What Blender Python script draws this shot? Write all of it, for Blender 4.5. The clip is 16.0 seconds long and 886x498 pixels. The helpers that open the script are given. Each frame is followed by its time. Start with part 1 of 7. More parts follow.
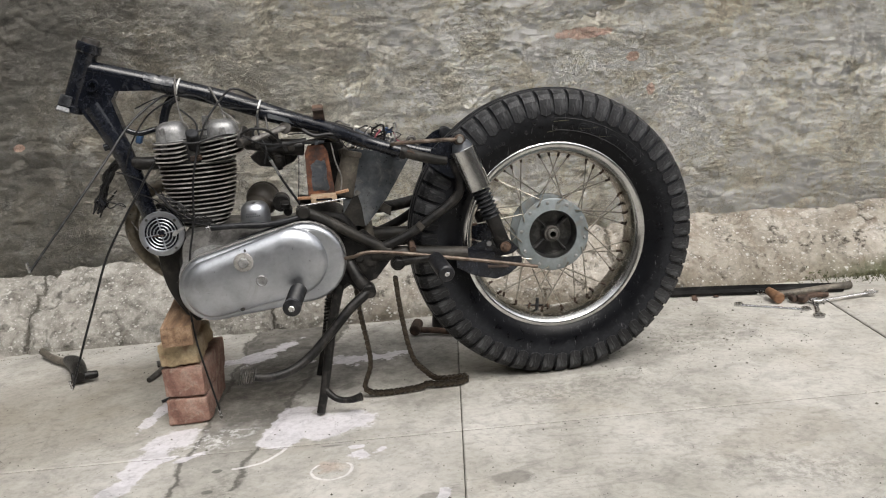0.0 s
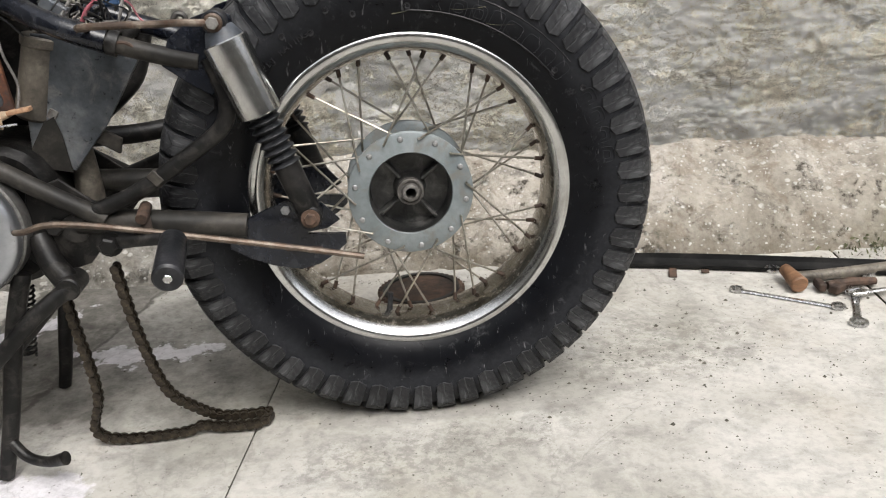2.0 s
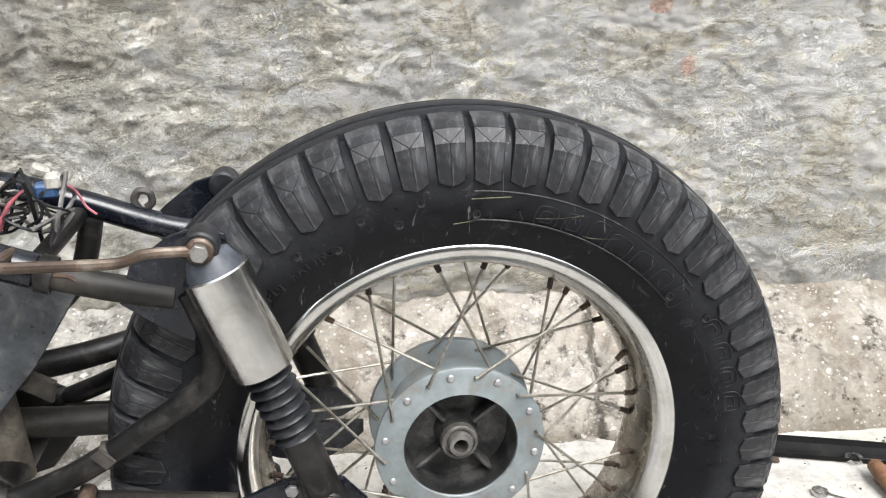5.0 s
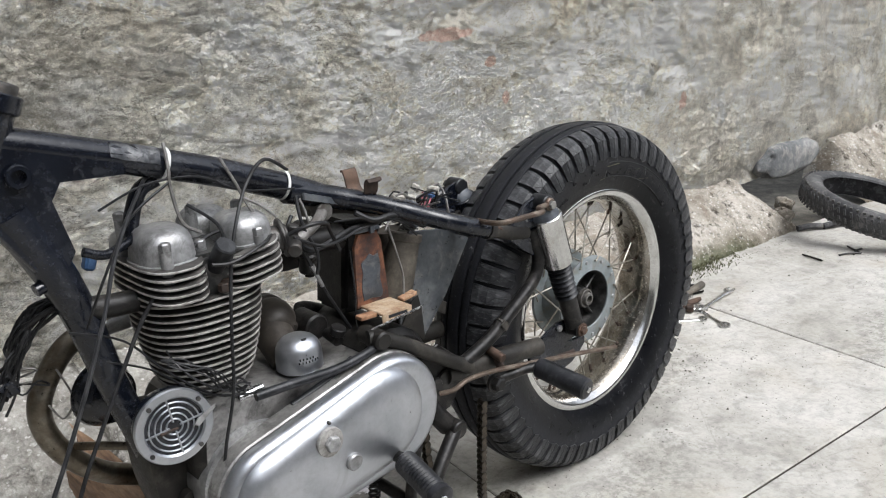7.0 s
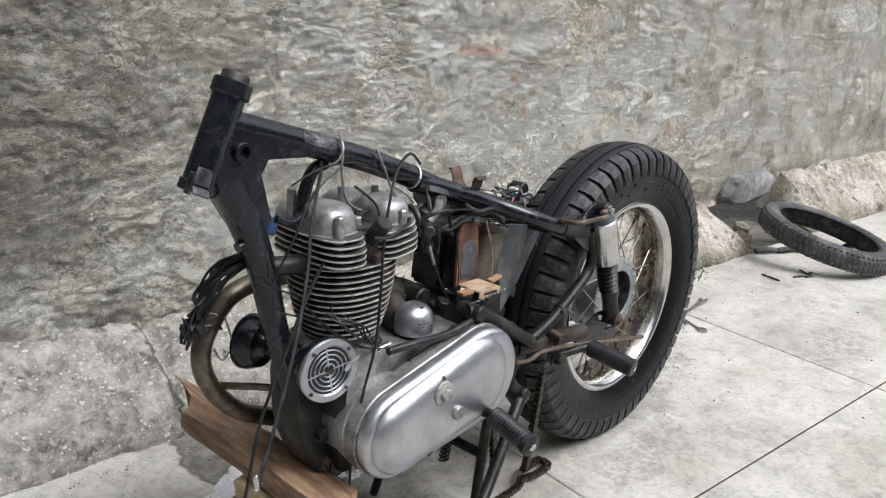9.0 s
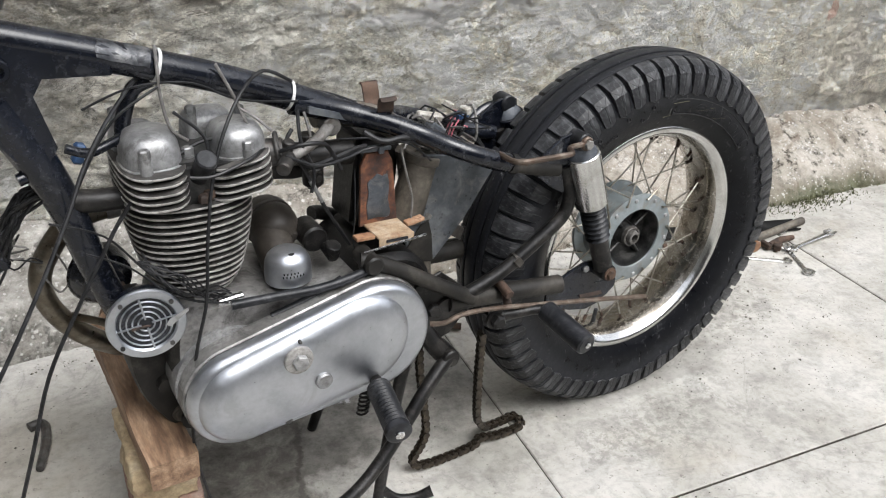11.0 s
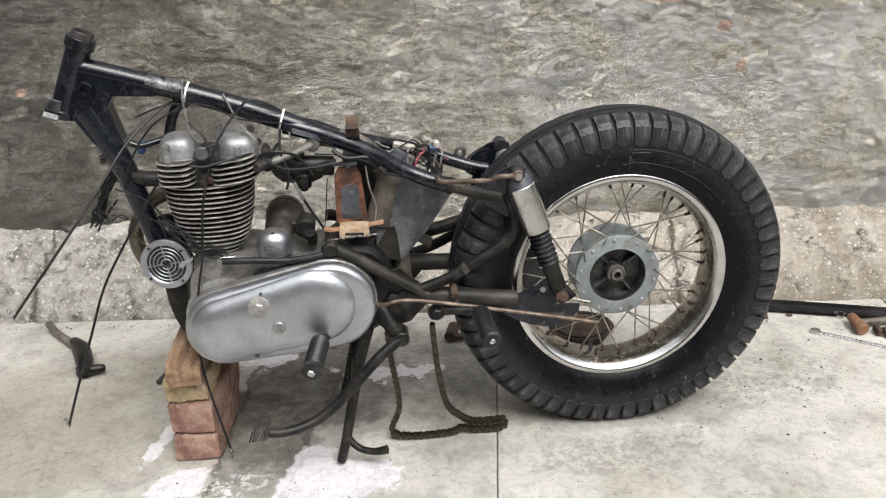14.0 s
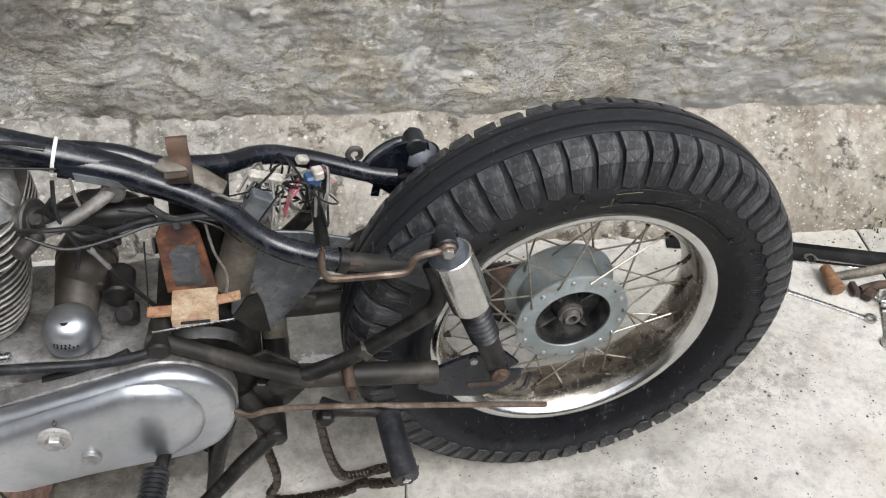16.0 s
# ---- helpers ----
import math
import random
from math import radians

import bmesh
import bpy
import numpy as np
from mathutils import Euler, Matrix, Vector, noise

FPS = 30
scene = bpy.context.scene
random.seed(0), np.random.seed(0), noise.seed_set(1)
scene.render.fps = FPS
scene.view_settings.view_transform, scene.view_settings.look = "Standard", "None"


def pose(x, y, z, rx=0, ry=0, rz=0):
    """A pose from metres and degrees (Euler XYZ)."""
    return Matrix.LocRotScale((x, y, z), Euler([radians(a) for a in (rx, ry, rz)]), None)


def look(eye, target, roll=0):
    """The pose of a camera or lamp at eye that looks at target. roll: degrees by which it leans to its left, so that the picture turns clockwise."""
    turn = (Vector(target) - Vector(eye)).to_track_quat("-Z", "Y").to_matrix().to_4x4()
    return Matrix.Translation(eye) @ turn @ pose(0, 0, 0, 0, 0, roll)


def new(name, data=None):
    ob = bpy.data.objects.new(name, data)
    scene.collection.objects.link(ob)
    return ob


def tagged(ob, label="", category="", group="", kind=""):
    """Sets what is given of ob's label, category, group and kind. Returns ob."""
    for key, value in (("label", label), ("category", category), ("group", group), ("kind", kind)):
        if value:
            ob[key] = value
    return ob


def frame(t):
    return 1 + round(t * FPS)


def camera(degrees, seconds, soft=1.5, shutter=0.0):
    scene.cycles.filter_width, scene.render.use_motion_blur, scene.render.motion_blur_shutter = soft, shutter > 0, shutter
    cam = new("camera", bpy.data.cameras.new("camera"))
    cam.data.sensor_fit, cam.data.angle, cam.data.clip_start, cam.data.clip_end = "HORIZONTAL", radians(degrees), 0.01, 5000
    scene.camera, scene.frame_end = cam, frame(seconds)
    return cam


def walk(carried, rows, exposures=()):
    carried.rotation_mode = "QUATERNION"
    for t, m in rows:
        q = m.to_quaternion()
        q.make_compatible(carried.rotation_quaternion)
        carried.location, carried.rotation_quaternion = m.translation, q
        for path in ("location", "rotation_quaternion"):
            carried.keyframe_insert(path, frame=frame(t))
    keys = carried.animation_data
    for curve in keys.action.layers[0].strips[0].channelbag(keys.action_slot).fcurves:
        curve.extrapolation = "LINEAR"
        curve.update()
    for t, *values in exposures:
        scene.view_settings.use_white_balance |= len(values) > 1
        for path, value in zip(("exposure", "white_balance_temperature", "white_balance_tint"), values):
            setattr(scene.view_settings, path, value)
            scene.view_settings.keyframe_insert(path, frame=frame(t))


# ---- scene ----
cam = camera(55.1, 16.0, soft=1.1)
PATH = [
    (0, (-0.069, 0.068, 0.785), (-0.019, 2.019, 0.349), -5.0),
    (0.5, (0.074, 0.243, 0.776), (0.161, 2.184, 0.303), -3.9),
    (1, (0.2, 0.514, 0.741), (0.297, 2.442, 0.219), -4.0),
    (1.5, (0.293, 0.728, 0.695), (0.327, 2.625, 0.063), -4.5),
    (2, (0.327, 0.924, 0.699), (0.274, 2.793, -0.012), -3.6),
    (2.5, (0.308, 1.148, 0.703), (0.21, 3.029, 0.028), -2.3),
    (3, (0.288, 1.329, 0.73), (0.142, 3.203, 0.046), -2.5),
    (3.5, (0.298, 1.453, 0.741), (0.087, 3.318, 0.049), -2.5),
    (4, (0.312, 1.501, 0.763), (0.094, 3.375, 0.099), -2.6),
    (4.2, (0.33, 1.507, 0.768), (0.14, 3.389, 0.118), -2.3),
    (6.3, (-0.469, 0.919, 0.977), (0.315, 2.643, 0.334), -1.2),
    (6.5, (-0.614, 0.921, 0.99), (0.287, 2.589, 0.352), -1.4),
    (7, (-0.929, 0.978, 0.98), (0.206, 2.506, 0.367), -2.9),
    (7.5, (-1.19, 1.0, 1.018), (0.089, 2.407, 0.4), -1.3),
    (8, (-1.3, 1.013, 1.031), (0.008, 2.39, 0.406), 0.9),
    (8.5, (-1.313, 0.996, 1.041), (-0.023, 2.399, 0.435), 2.8),
    (9, (-1.299, 0.987, 1.025), (-0.015, 2.396, 0.42), 3.1),
    (9.2, (-1.263, 0.987, 1.019), (0.012, 2.394, 0.39), 2.0),
    (11.3, (-0.562, 0.934, 1.094), (-0.049, 2.603, 0.118), -0.4),
    (11.5, (-0.462, 0.914, 1.1), (-0.143, 2.653, 0.165), -2.4),
    (12, (-0.268, 0.911, 1.065), (-0.077, 2.699, 0.188), -1.7),
    (12.5, (-0.129, 0.915, 1.073), (0.016, 2.7, 0.182), 1.1),
    (13, (0.008, 0.825, 1.073), (0.041, 2.643, 0.24), 1.4),
    (13.5, (0.032, 0.663, 1.09), (-0.033, 2.518, 0.344), -0.6),
    (14, (-0.067, 0.449, 1.088), (-0.117, 2.299, 0.329), -2.3),
    (14.5, (-0.109, 0.416, 1.229), (-0.107, 2.242, 0.413), -1.9),
    (15, (-0.088, 0.592, 1.291), (-0.036, 2.369, 0.376), -1.6),
    (15.5, (-0.044, 0.913, 1.314), (0.013, 2.546, 0.161), -0.9),
    (16, (-0.068, 1.228, 1.307), (0.127, 2.681, -0.054), 2.8),
]
EXPOSURE = [(0, 0.8, 6600, 10), (1, 0.85, 6550, 10), (2.5, 1.3, 6450, 10), (3.5, 1.83, 6350, 10), (4.2, 1.9, 6350, 10), (6.3, 1.05, 6150, 10), (9.2, 1.1, 6200, 10), (11.3, 1.15, 6250, 10), (12.0, 1.42, 6300, 10), (12.5, 1.4, 6350, 10), (14, 1.15, 6500, 10), (14.5, 0.98, 6500, 10), (16, 1.1, 6300, 10)]
walk(cam, [(t, look(eye, target, roll)) for t, eye, target, roll in PATH], EXPOSURE)

# ---- light ----
world = bpy.data.worlds.new("overcast_sky")
scene.world = world
world.use_nodes = True
wt = world.node_tree
sky = wt.nodes.new("ShaderNodeTexSky")
sky.sky_type = "NISHITA"
sky.sun_disc = False
sky.sun_elevation = radians(58)
sky.sun_rotation = radians(155)
sky.dust_density = 4.0
soften = wt.nodes.new("ShaderNodeHueSaturation")
soften.inputs["Saturation"].default_value = 0.22
wt.links.new(sky.outputs[0], soften.inputs["Color"])
wt.links.new(soften.outputs[0], wt.nodes["Background"].inputs["Color"])
wt.nodes["Background"].inputs["Strength"].default_value = 0.13
sun = new("sun", bpy.data.lights.new("sun", "SUN"))
sun.data.energy = 1.1
sun.data.angle = radians(35)
sun.data.color = (1.0, 0.97, 0.92)
sun.matrix_world = look((1.9, -2.0, 5.8), (0, 2, 0))


# ---- node helpers ----
def material(name):
    m = bpy.data.materials.new(name)
    m.use_nodes = True
    t = m.node_tree
    return m, t, t.nodes["Principled BSDF"]


def put(t, socket, value):
    if isinstance(value, bpy.types.NodeSocket):
        t.links.new(value, socket)
    elif isinstance(value, tuple) and len(value) == 3 and socket.type == "RGBA":
        socket.default_value = (*value, 1)
    else:
        socket.default_value = value


def coords(t, scale=(1, 1, 1), turn=(0, 0, 0), kind="Object"):
    tc = t.nodes.new("ShaderNodeTexCoord")
    mp = t.nodes.new("ShaderNodeMapping")
    mp.inputs["Scale"].default_value = scale
    mp.inputs["Rotation"].default_value = [radians(a) for a in turn]
    t.links.new(tc.outputs[kind], mp.inputs["Vector"])
    return mp.outputs[0]


def grain(t, vec, scale, detail=6.0, rough=0.6, warp=0.0):
    n = t.nodes.new("ShaderNodeTexNoise")
    put(t, n.inputs["Vector"], vec)
    n.inputs["Scale"].default_value = scale
    n.inputs["Detail"].default_value = detail
    n.inputs["Roughness"].default_value = rough
    n.inputs["Distortion"].default_value = warp
    return n.outputs["Fac"]


def cells(t, vec, scale, feature="F1"):
    n = t.nodes.new("ShaderNodeTexVoronoi")
    n.feature = feature
    put(t, n.inputs["Vector"], vec)
    n.inputs["Scale"].default_value = scale
    return n.outputs["Distance"]


def ramp(t, fac, *stops):
    n = t.nodes.new("ShaderNodeValToRGB")
    put(t, n.inputs["Fac"], fac)
    e = n.color_ramp.elements
    while len(e) < len(stops):
        e.new(0.5)
    for el, (p, c) in zip(e, stops):
        el.position = p
        el.color = (c, c, c, 1) if isinstance(c, (int, float)) else (*c, 1)
    return n.outputs[0]


def blend(t, fac, a, b, how="MIX"):
    n = t.nodes.new("ShaderNodeMix")
    n.data_type = "RGBA"
    n.blend_type = how
    put(t, n.inputs[0], fac)
    put(t, n.inputs[6], a)
    put(t, n.inputs[7], b)
    return n.outputs[2]


def calc(t, how, a, b=0.0, c=0.0):
    n = t.nodes.new("ShaderNodeMath")
    n.operation = how
    put(t, n.inputs[0], a)
    put(t, n.inputs[1], b)
    put(t, n.inputs[2], c)
    return n.outputs[0]


def relief(t, height, strength=0.5, depth=0.01, under=None):
    n = t.nodes.new("ShaderNodeBump")
    n.inputs["Strength"].default_value = strength
    n.inputs["Distance"].default_value = depth
    put(t, n.inputs["Height"], height)
    if under is not None:
        t.links.new(under, n.inputs["Normal"])
    return n.outputs[0]


def spot(t, vec, centre, size, turn=0.0, ragged=0.5, noise_scale=14.0, edge=0.25):
    """A ragged blotch lying on the floor: 1 inside, 0 outside."""
    mp = t.nodes.new("ShaderNodeMapping")
    mp.vector_type = "TEXTURE"
    mp.inputs["Location"].default_value = (centre[0], centre[1], 0)
    mp.inputs["Rotation"].default_value = (0, 0, radians(turn))
    mp.inputs["Scale"].default_value = (size[0], size[1], 1)
    t.links.new(vec, mp.inputs["Vector"])
    ln = t.nodes.new("ShaderNodeVectorMath")
    ln.operation = "LENGTH"
    t.links.new(mp.outputs[0], ln.inputs[0])
    d = calc(t, "MULTIPLY_ADD", calc(t, "SUBTRACT", grain(t, vec, noise_scale, 5, 0.65), 0.5), ragged * 4, ln.outputs["Value"])
    return ramp(t, d, (1 - edge, 1.0), (1.0, 0.0))


def surface(name, colours, scale, rough, metal=0.0, bump=0.3, depth=0.002, fine=9.0, rough_var=0.15, dirt=None, dirt_amount=0.5, stretch=(1, 1, 1), grainy=0.7, gloss=None):
    """Base colours mixed by broad noise, fine grain over it, dirt blotches, uneven gloss and relief."""
    m, t, b = material(name)
    v = coords(t, stretch)
    broad = grain(t, v, scale, 8, 0.6, 0.3)
    small = grain(t, v, scale * fine, 6, 0.7)
    col = ramp(t, broad, (0.36, colours[0]), (0.5, colours[1]), (0.64, colours[-1]))
    col = blend(t, grainy, col, ramp(t, small, (0.34, 0.5), (0.62, 1.0)), "MULTIPLY")
    if dirt is not None:
        mask = ramp(t, grain(t, v, scale * 2.3, 9, 0.72, 0.6), (0.51, 0.0), (0.63, 1.0))
        col = blend(t, calc(t, "MULTIPLY", mask, dirt_amount), col, dirt)
    put(t, b.inputs["Base Color"], col)
    put(t, b.inputs["Roughness"], ramp(t, small, (0.25, max(0.03, rough - rough_var)), (0.75, min(1.0, rough + rough_var))))
    b.inputs["Metallic"].default_value = metal
    if gloss is not None:
        b.inputs["Specular IOR Level"].default_value = gloss
    elif colours[1][0] < 0.03:
        b.inputs["Specular IOR Level"].default_value = 0.35
    put(t, b.inputs["Normal"], relief(t, blend(t, 0.5, broad, small), bump, depth))
    return m


# ---- materials ----
BLACK = surface("black_paint", [(0.0035, 0.0045, 0.008), (0.005, 0.0065, 0.011), (0.011, 0.013, 0.019)], 14, 0.22, 0, 0.08, 0.0008, dirt=(0.06, 0.062, 0.068), dirt_amount=0.25, grainy=0.4, gloss=0.45)
GRIME = surface("grimy_black_metal", [(0.004, 0.0038, 0.0037), (0.008, 0.0076, 0.0073), (0.02, 0.0185, 0.0175)], 18, 0.42, 0, 0.4, 0.002, dirt=(0.065, 0.059, 0.053), dirt_amount=0.38, gloss=0.28)
RUBBER = surface("tyre_rubber", [(0.004, 0.004, 0.005), (0.007, 0.007, 0.0085), (0.018, 0.018, 0.02)], 16, 0.5, 0, 0.45, 0.0012, fine=12, dirt=(0.12, 0.12, 0.125), dirt_amount=0.4)
RUBBER_OLD = surface("dusty_tyre_rubber", [(0.03, 0.03, 0.032), (0.05, 0.05, 0.052), (0.09, 0.09, 0.09)], 7, 0.8, 0, 0.3, 0.002, dirt=(0.2, 0.19, 0.18), dirt_amount=0.5)
RUBBER_SOFT = surface("soft_black_rubber", [(0.006, 0.0065, 0.008), (0.010, 0.011, 0.013), (0.026, 0.026, 0.03)], 25, 0.42, 0, 0.2, 0.001, dirt=(0.08, 0.08, 0.085), dirt_amount=0.28, gloss=0.35)
ALLOY = surface("polished_alloy", [(0.365, 0.382, 0.412), (0.445, 0.462, 0.492), (0.52, 0.537, 0.567)], 9, 0.36, 0.93, 0.06, 0.0006, fine=14, rough_var=0.11, dirt=(0.33, 0.33, 0.335), dirt_amount=0.35, grainy=0.2)
ALLOY_ROUGH = surface("dull_cast_alloy", [(0.25, 0.25, 0.25), (0.36, 0.36, 0.36), (0.48, 0.48, 0.475)], 16, 0.45, 0.6, 0.4, 0.001, dirt=(0.08, 0.075, 0.07), dirt_amount=0.55)
FIN = surface("cast_fins", [(0.28, 0.27, 0.255), (0.45, 0.435, 0.415), (0.58, 0.565, 0.54)], 24, 0.5, 0.5, 0.5, 0.001, dirt=(0.06, 0.052, 0.045), dirt_amount=0.6)
CHROME = surface("worn_chrome", [(0.52, 0.52, 0.51), (0.64, 0.64, 0.63), (0.7, 0.7, 0.69)], 10, 0.2, 1.0, 0.05, 0.0005, fine=20, rough_var=0.08, dirt=(0.3, 0.27, 0.23), dirt_amount=0.4, grainy=0.25)
RIM_INNER = surface("tarnished_shaded_rim_chrome", [(0.17, 0.15, 0.122), (0.31, 0.285, 0.245), (0.5, 0.48, 0.445)], 11, 0.22, 0.97, 0.1, 0.0007, dirt=(0.08, 0.055, 0.036), dirt_amount=0.32, grainy=0.35)
SPOKE = surface("dull_spoke_steel", [(0.28, 0.26, 0.22), (0.38, 0.36, 0.31), (0.5, 0.48, 0.43)], 30, 0.38, 0.9, 0.1, 0.0005, dirt=(0.14, 0.09, 0.06), dirt_amount=0.5)
HUB = surface("grey_blue_hub_paint", [(0.15, 0.175, 0.183), (0.20, 0.226, 0.233), (0.25, 0.277, 0.284)], 12, 0.42, 0.15, 0.15, 0.0007, dirt=(0.16, 0.135, 0.105), dirt_amount=0.5, grainy=0.35)
RUST = surface("rusty_steel", [(0.035, 0.02, 0.016), (0.11, 0.045, 0.026), (0.24, 0.1, 0.05)], 26, 0.85, 0.1, 0.6, 0.002, dirt=(0.03, 0.026, 0.026), dirt_amount=0.75)
RUST_DARK = surface("dark_rusty_steel", [(0.035, 0.025, 0.02), (0.07, 0.045, 0.033), (0.13, 0.08, 0.055)], 22, 0.75, 0.3, 0.6, 0.002, dirt=(0.02, 0.02, 0.02), dirt_amount=0.5)
COPPER = surface("rusted_bright_rod", [(0.07, 0.05, 0.038), (0.13, 0.098, 0.075), (0.22, 0.18, 0.145)], 30, 0.5, 0.5, 0.2, 0.0005, dirt=(0.08, 0.042, 0.026), dirt_amount=0.7)
GREY_SHEET = surface("scuffed_grey_sheet", [(0.04, 0.047, 0.055), (0.08, 0.09, 0.105), (0.15, 0.16, 0.17)], 14, 0.38, 0.3, 0.2, 0.001, dirt=(0.2, 0.19, 0.18), dirt_amount=0.4)
CANISTER = surface("tan_dirty_canister", [(0.06, 0.052, 0.042), (0.12, 0.105, 0.085), (0.21, 0.185, 0.15)], 16, 0.55, 0.2, 0.3, 0.001, dirt=(0.035, 0.03, 0.026), dirt_amount=0.7)
WHITE_PLASTIC = surface("off_white_plastic", [(0.3, 0.28, 0.24), (0.42, 0.4, 0.35), (0.52, 0.5, 0.46)], 40, 0.5, 0, 0.1, 0.0005, dirt=(0.15, 0.12, 0.09), dirt_amount=0.6)
BLUE_PLASTIC = surface("blue_plastic", [(0.02, 0.05, 0.12), (0.03, 0.075, 0.17), (0.06, 0.12, 0.22)], 40, 0.5, 0, 0.1, 0.0005)
RED_WIRE = surface("red_wire", [(0.3, 0.06, 0.08), (0.42, 0.11, 0.14), (0.5, 0.2, 0.22)], 60, 0.5, 0, 0.1, 0.0005)
BLACK_WIRE = surface("black_wire", [(0.006, 0.006, 0.0065), (0.010, 0.010, 0.011), (0.025, 0.025, 0.026)], 60, 0.45, 0, 0.1, 0.0005)
GREY_WIRE = surface("grey_wire", [(0.1, 0.095, 0.09), (0.16, 0.15, 0.14), (0.22, 0.21, 0.2)], 60, 0.5, 0, 0.1, 0.0005)
BRICK = surface("red_brick", [(0.2, 0.105, 0.08), (0.31, 0.18, 0.14), (0.38, 0.26, 0.21)], 18, 0.92, 0, 0.9, 0.003, dirt=(0.34, 0.27, 0.22), dirt_amount=0.7)
BRICK_PALE = surface("pale_yellow_brick", [(0.36, 0.27, 0.16), (0.46, 0.36, 0.22), (0.52, 0.43, 0.3)], 13, 0.92, 0, 0.9, 0.004, dirt=(0.25, 0.15, 0.1), dirt_amount=0.5)
WOOD = surface("rough_sawn_wood", [(0.14, 0.082, 0.048), (0.27, 0.168, 0.1), (0.38, 0.26, 0.17)], 9, 0.75, 0, 0.6, 0.002, fine=6, dirt=(0.12, 0.068, 0.042), dirt_amount=0.45, stretch=(6, 1, 6))
WOOD_DARK = surface("handle_wood", [(0.12, 0.06, 0.03), (0.2, 0.1, 0.05), (0.28, 0.15, 0.08)], 9, 0.6, 0, 0.4, 0.001, stretch=(1, 6, 6))
TOOL = surface("chromed_tool_steel", [(0.5, 0.5, 0.5), (0.6, 0.6, 0.6), (0.68, 0.68, 0.68)], 20, 0.25, 1.0, 0.05, 0.0005, dirt=(0.2, 0.17, 0.14), dirt_amount=0.4)
TOOL_DARK = surface("dark_tool_steel", [(0.035, 0.033, 0.031), (0.075, 0.071, 0.067), (0.14, 0.134, 0.127)], 20, 0.5, 0.6, 0.3, 0.001, dirt=(0.08, 0.06, 0.047), dirt_amount=0.5)
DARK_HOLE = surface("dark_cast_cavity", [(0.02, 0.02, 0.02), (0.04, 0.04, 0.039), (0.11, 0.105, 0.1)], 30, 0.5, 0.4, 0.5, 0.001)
GREASY = surface("greasy_cast_alloy", [(0.13, 0.125, 0.118), (0.23, 0.223, 0.214), (0.36, 0.352, 0.343)], 14, 0.42, 0.5, 0.4, 0.001, dirt=(0.03, 0.027, 0.024), dirt_amount=0.65)
PIPE = surface("heat_stained_exhaust", [(0.085, 0.071, 0.052), (0.15, 0.13, 0.1), (0.28, 0.26, 0.225)], 10, 0.36, 0.8, 0.2, 0.001, dirt=(0.085, 0.055, 0.03), dirt_amount=0.5)
TIE = surface("white_cable_tie", [(0.6, 0.6, 0.58), (0.7, 0.7, 0.68), (0.75, 0.75, 0.74)], 40, 0.5, 0, 0.05, 0.0005)


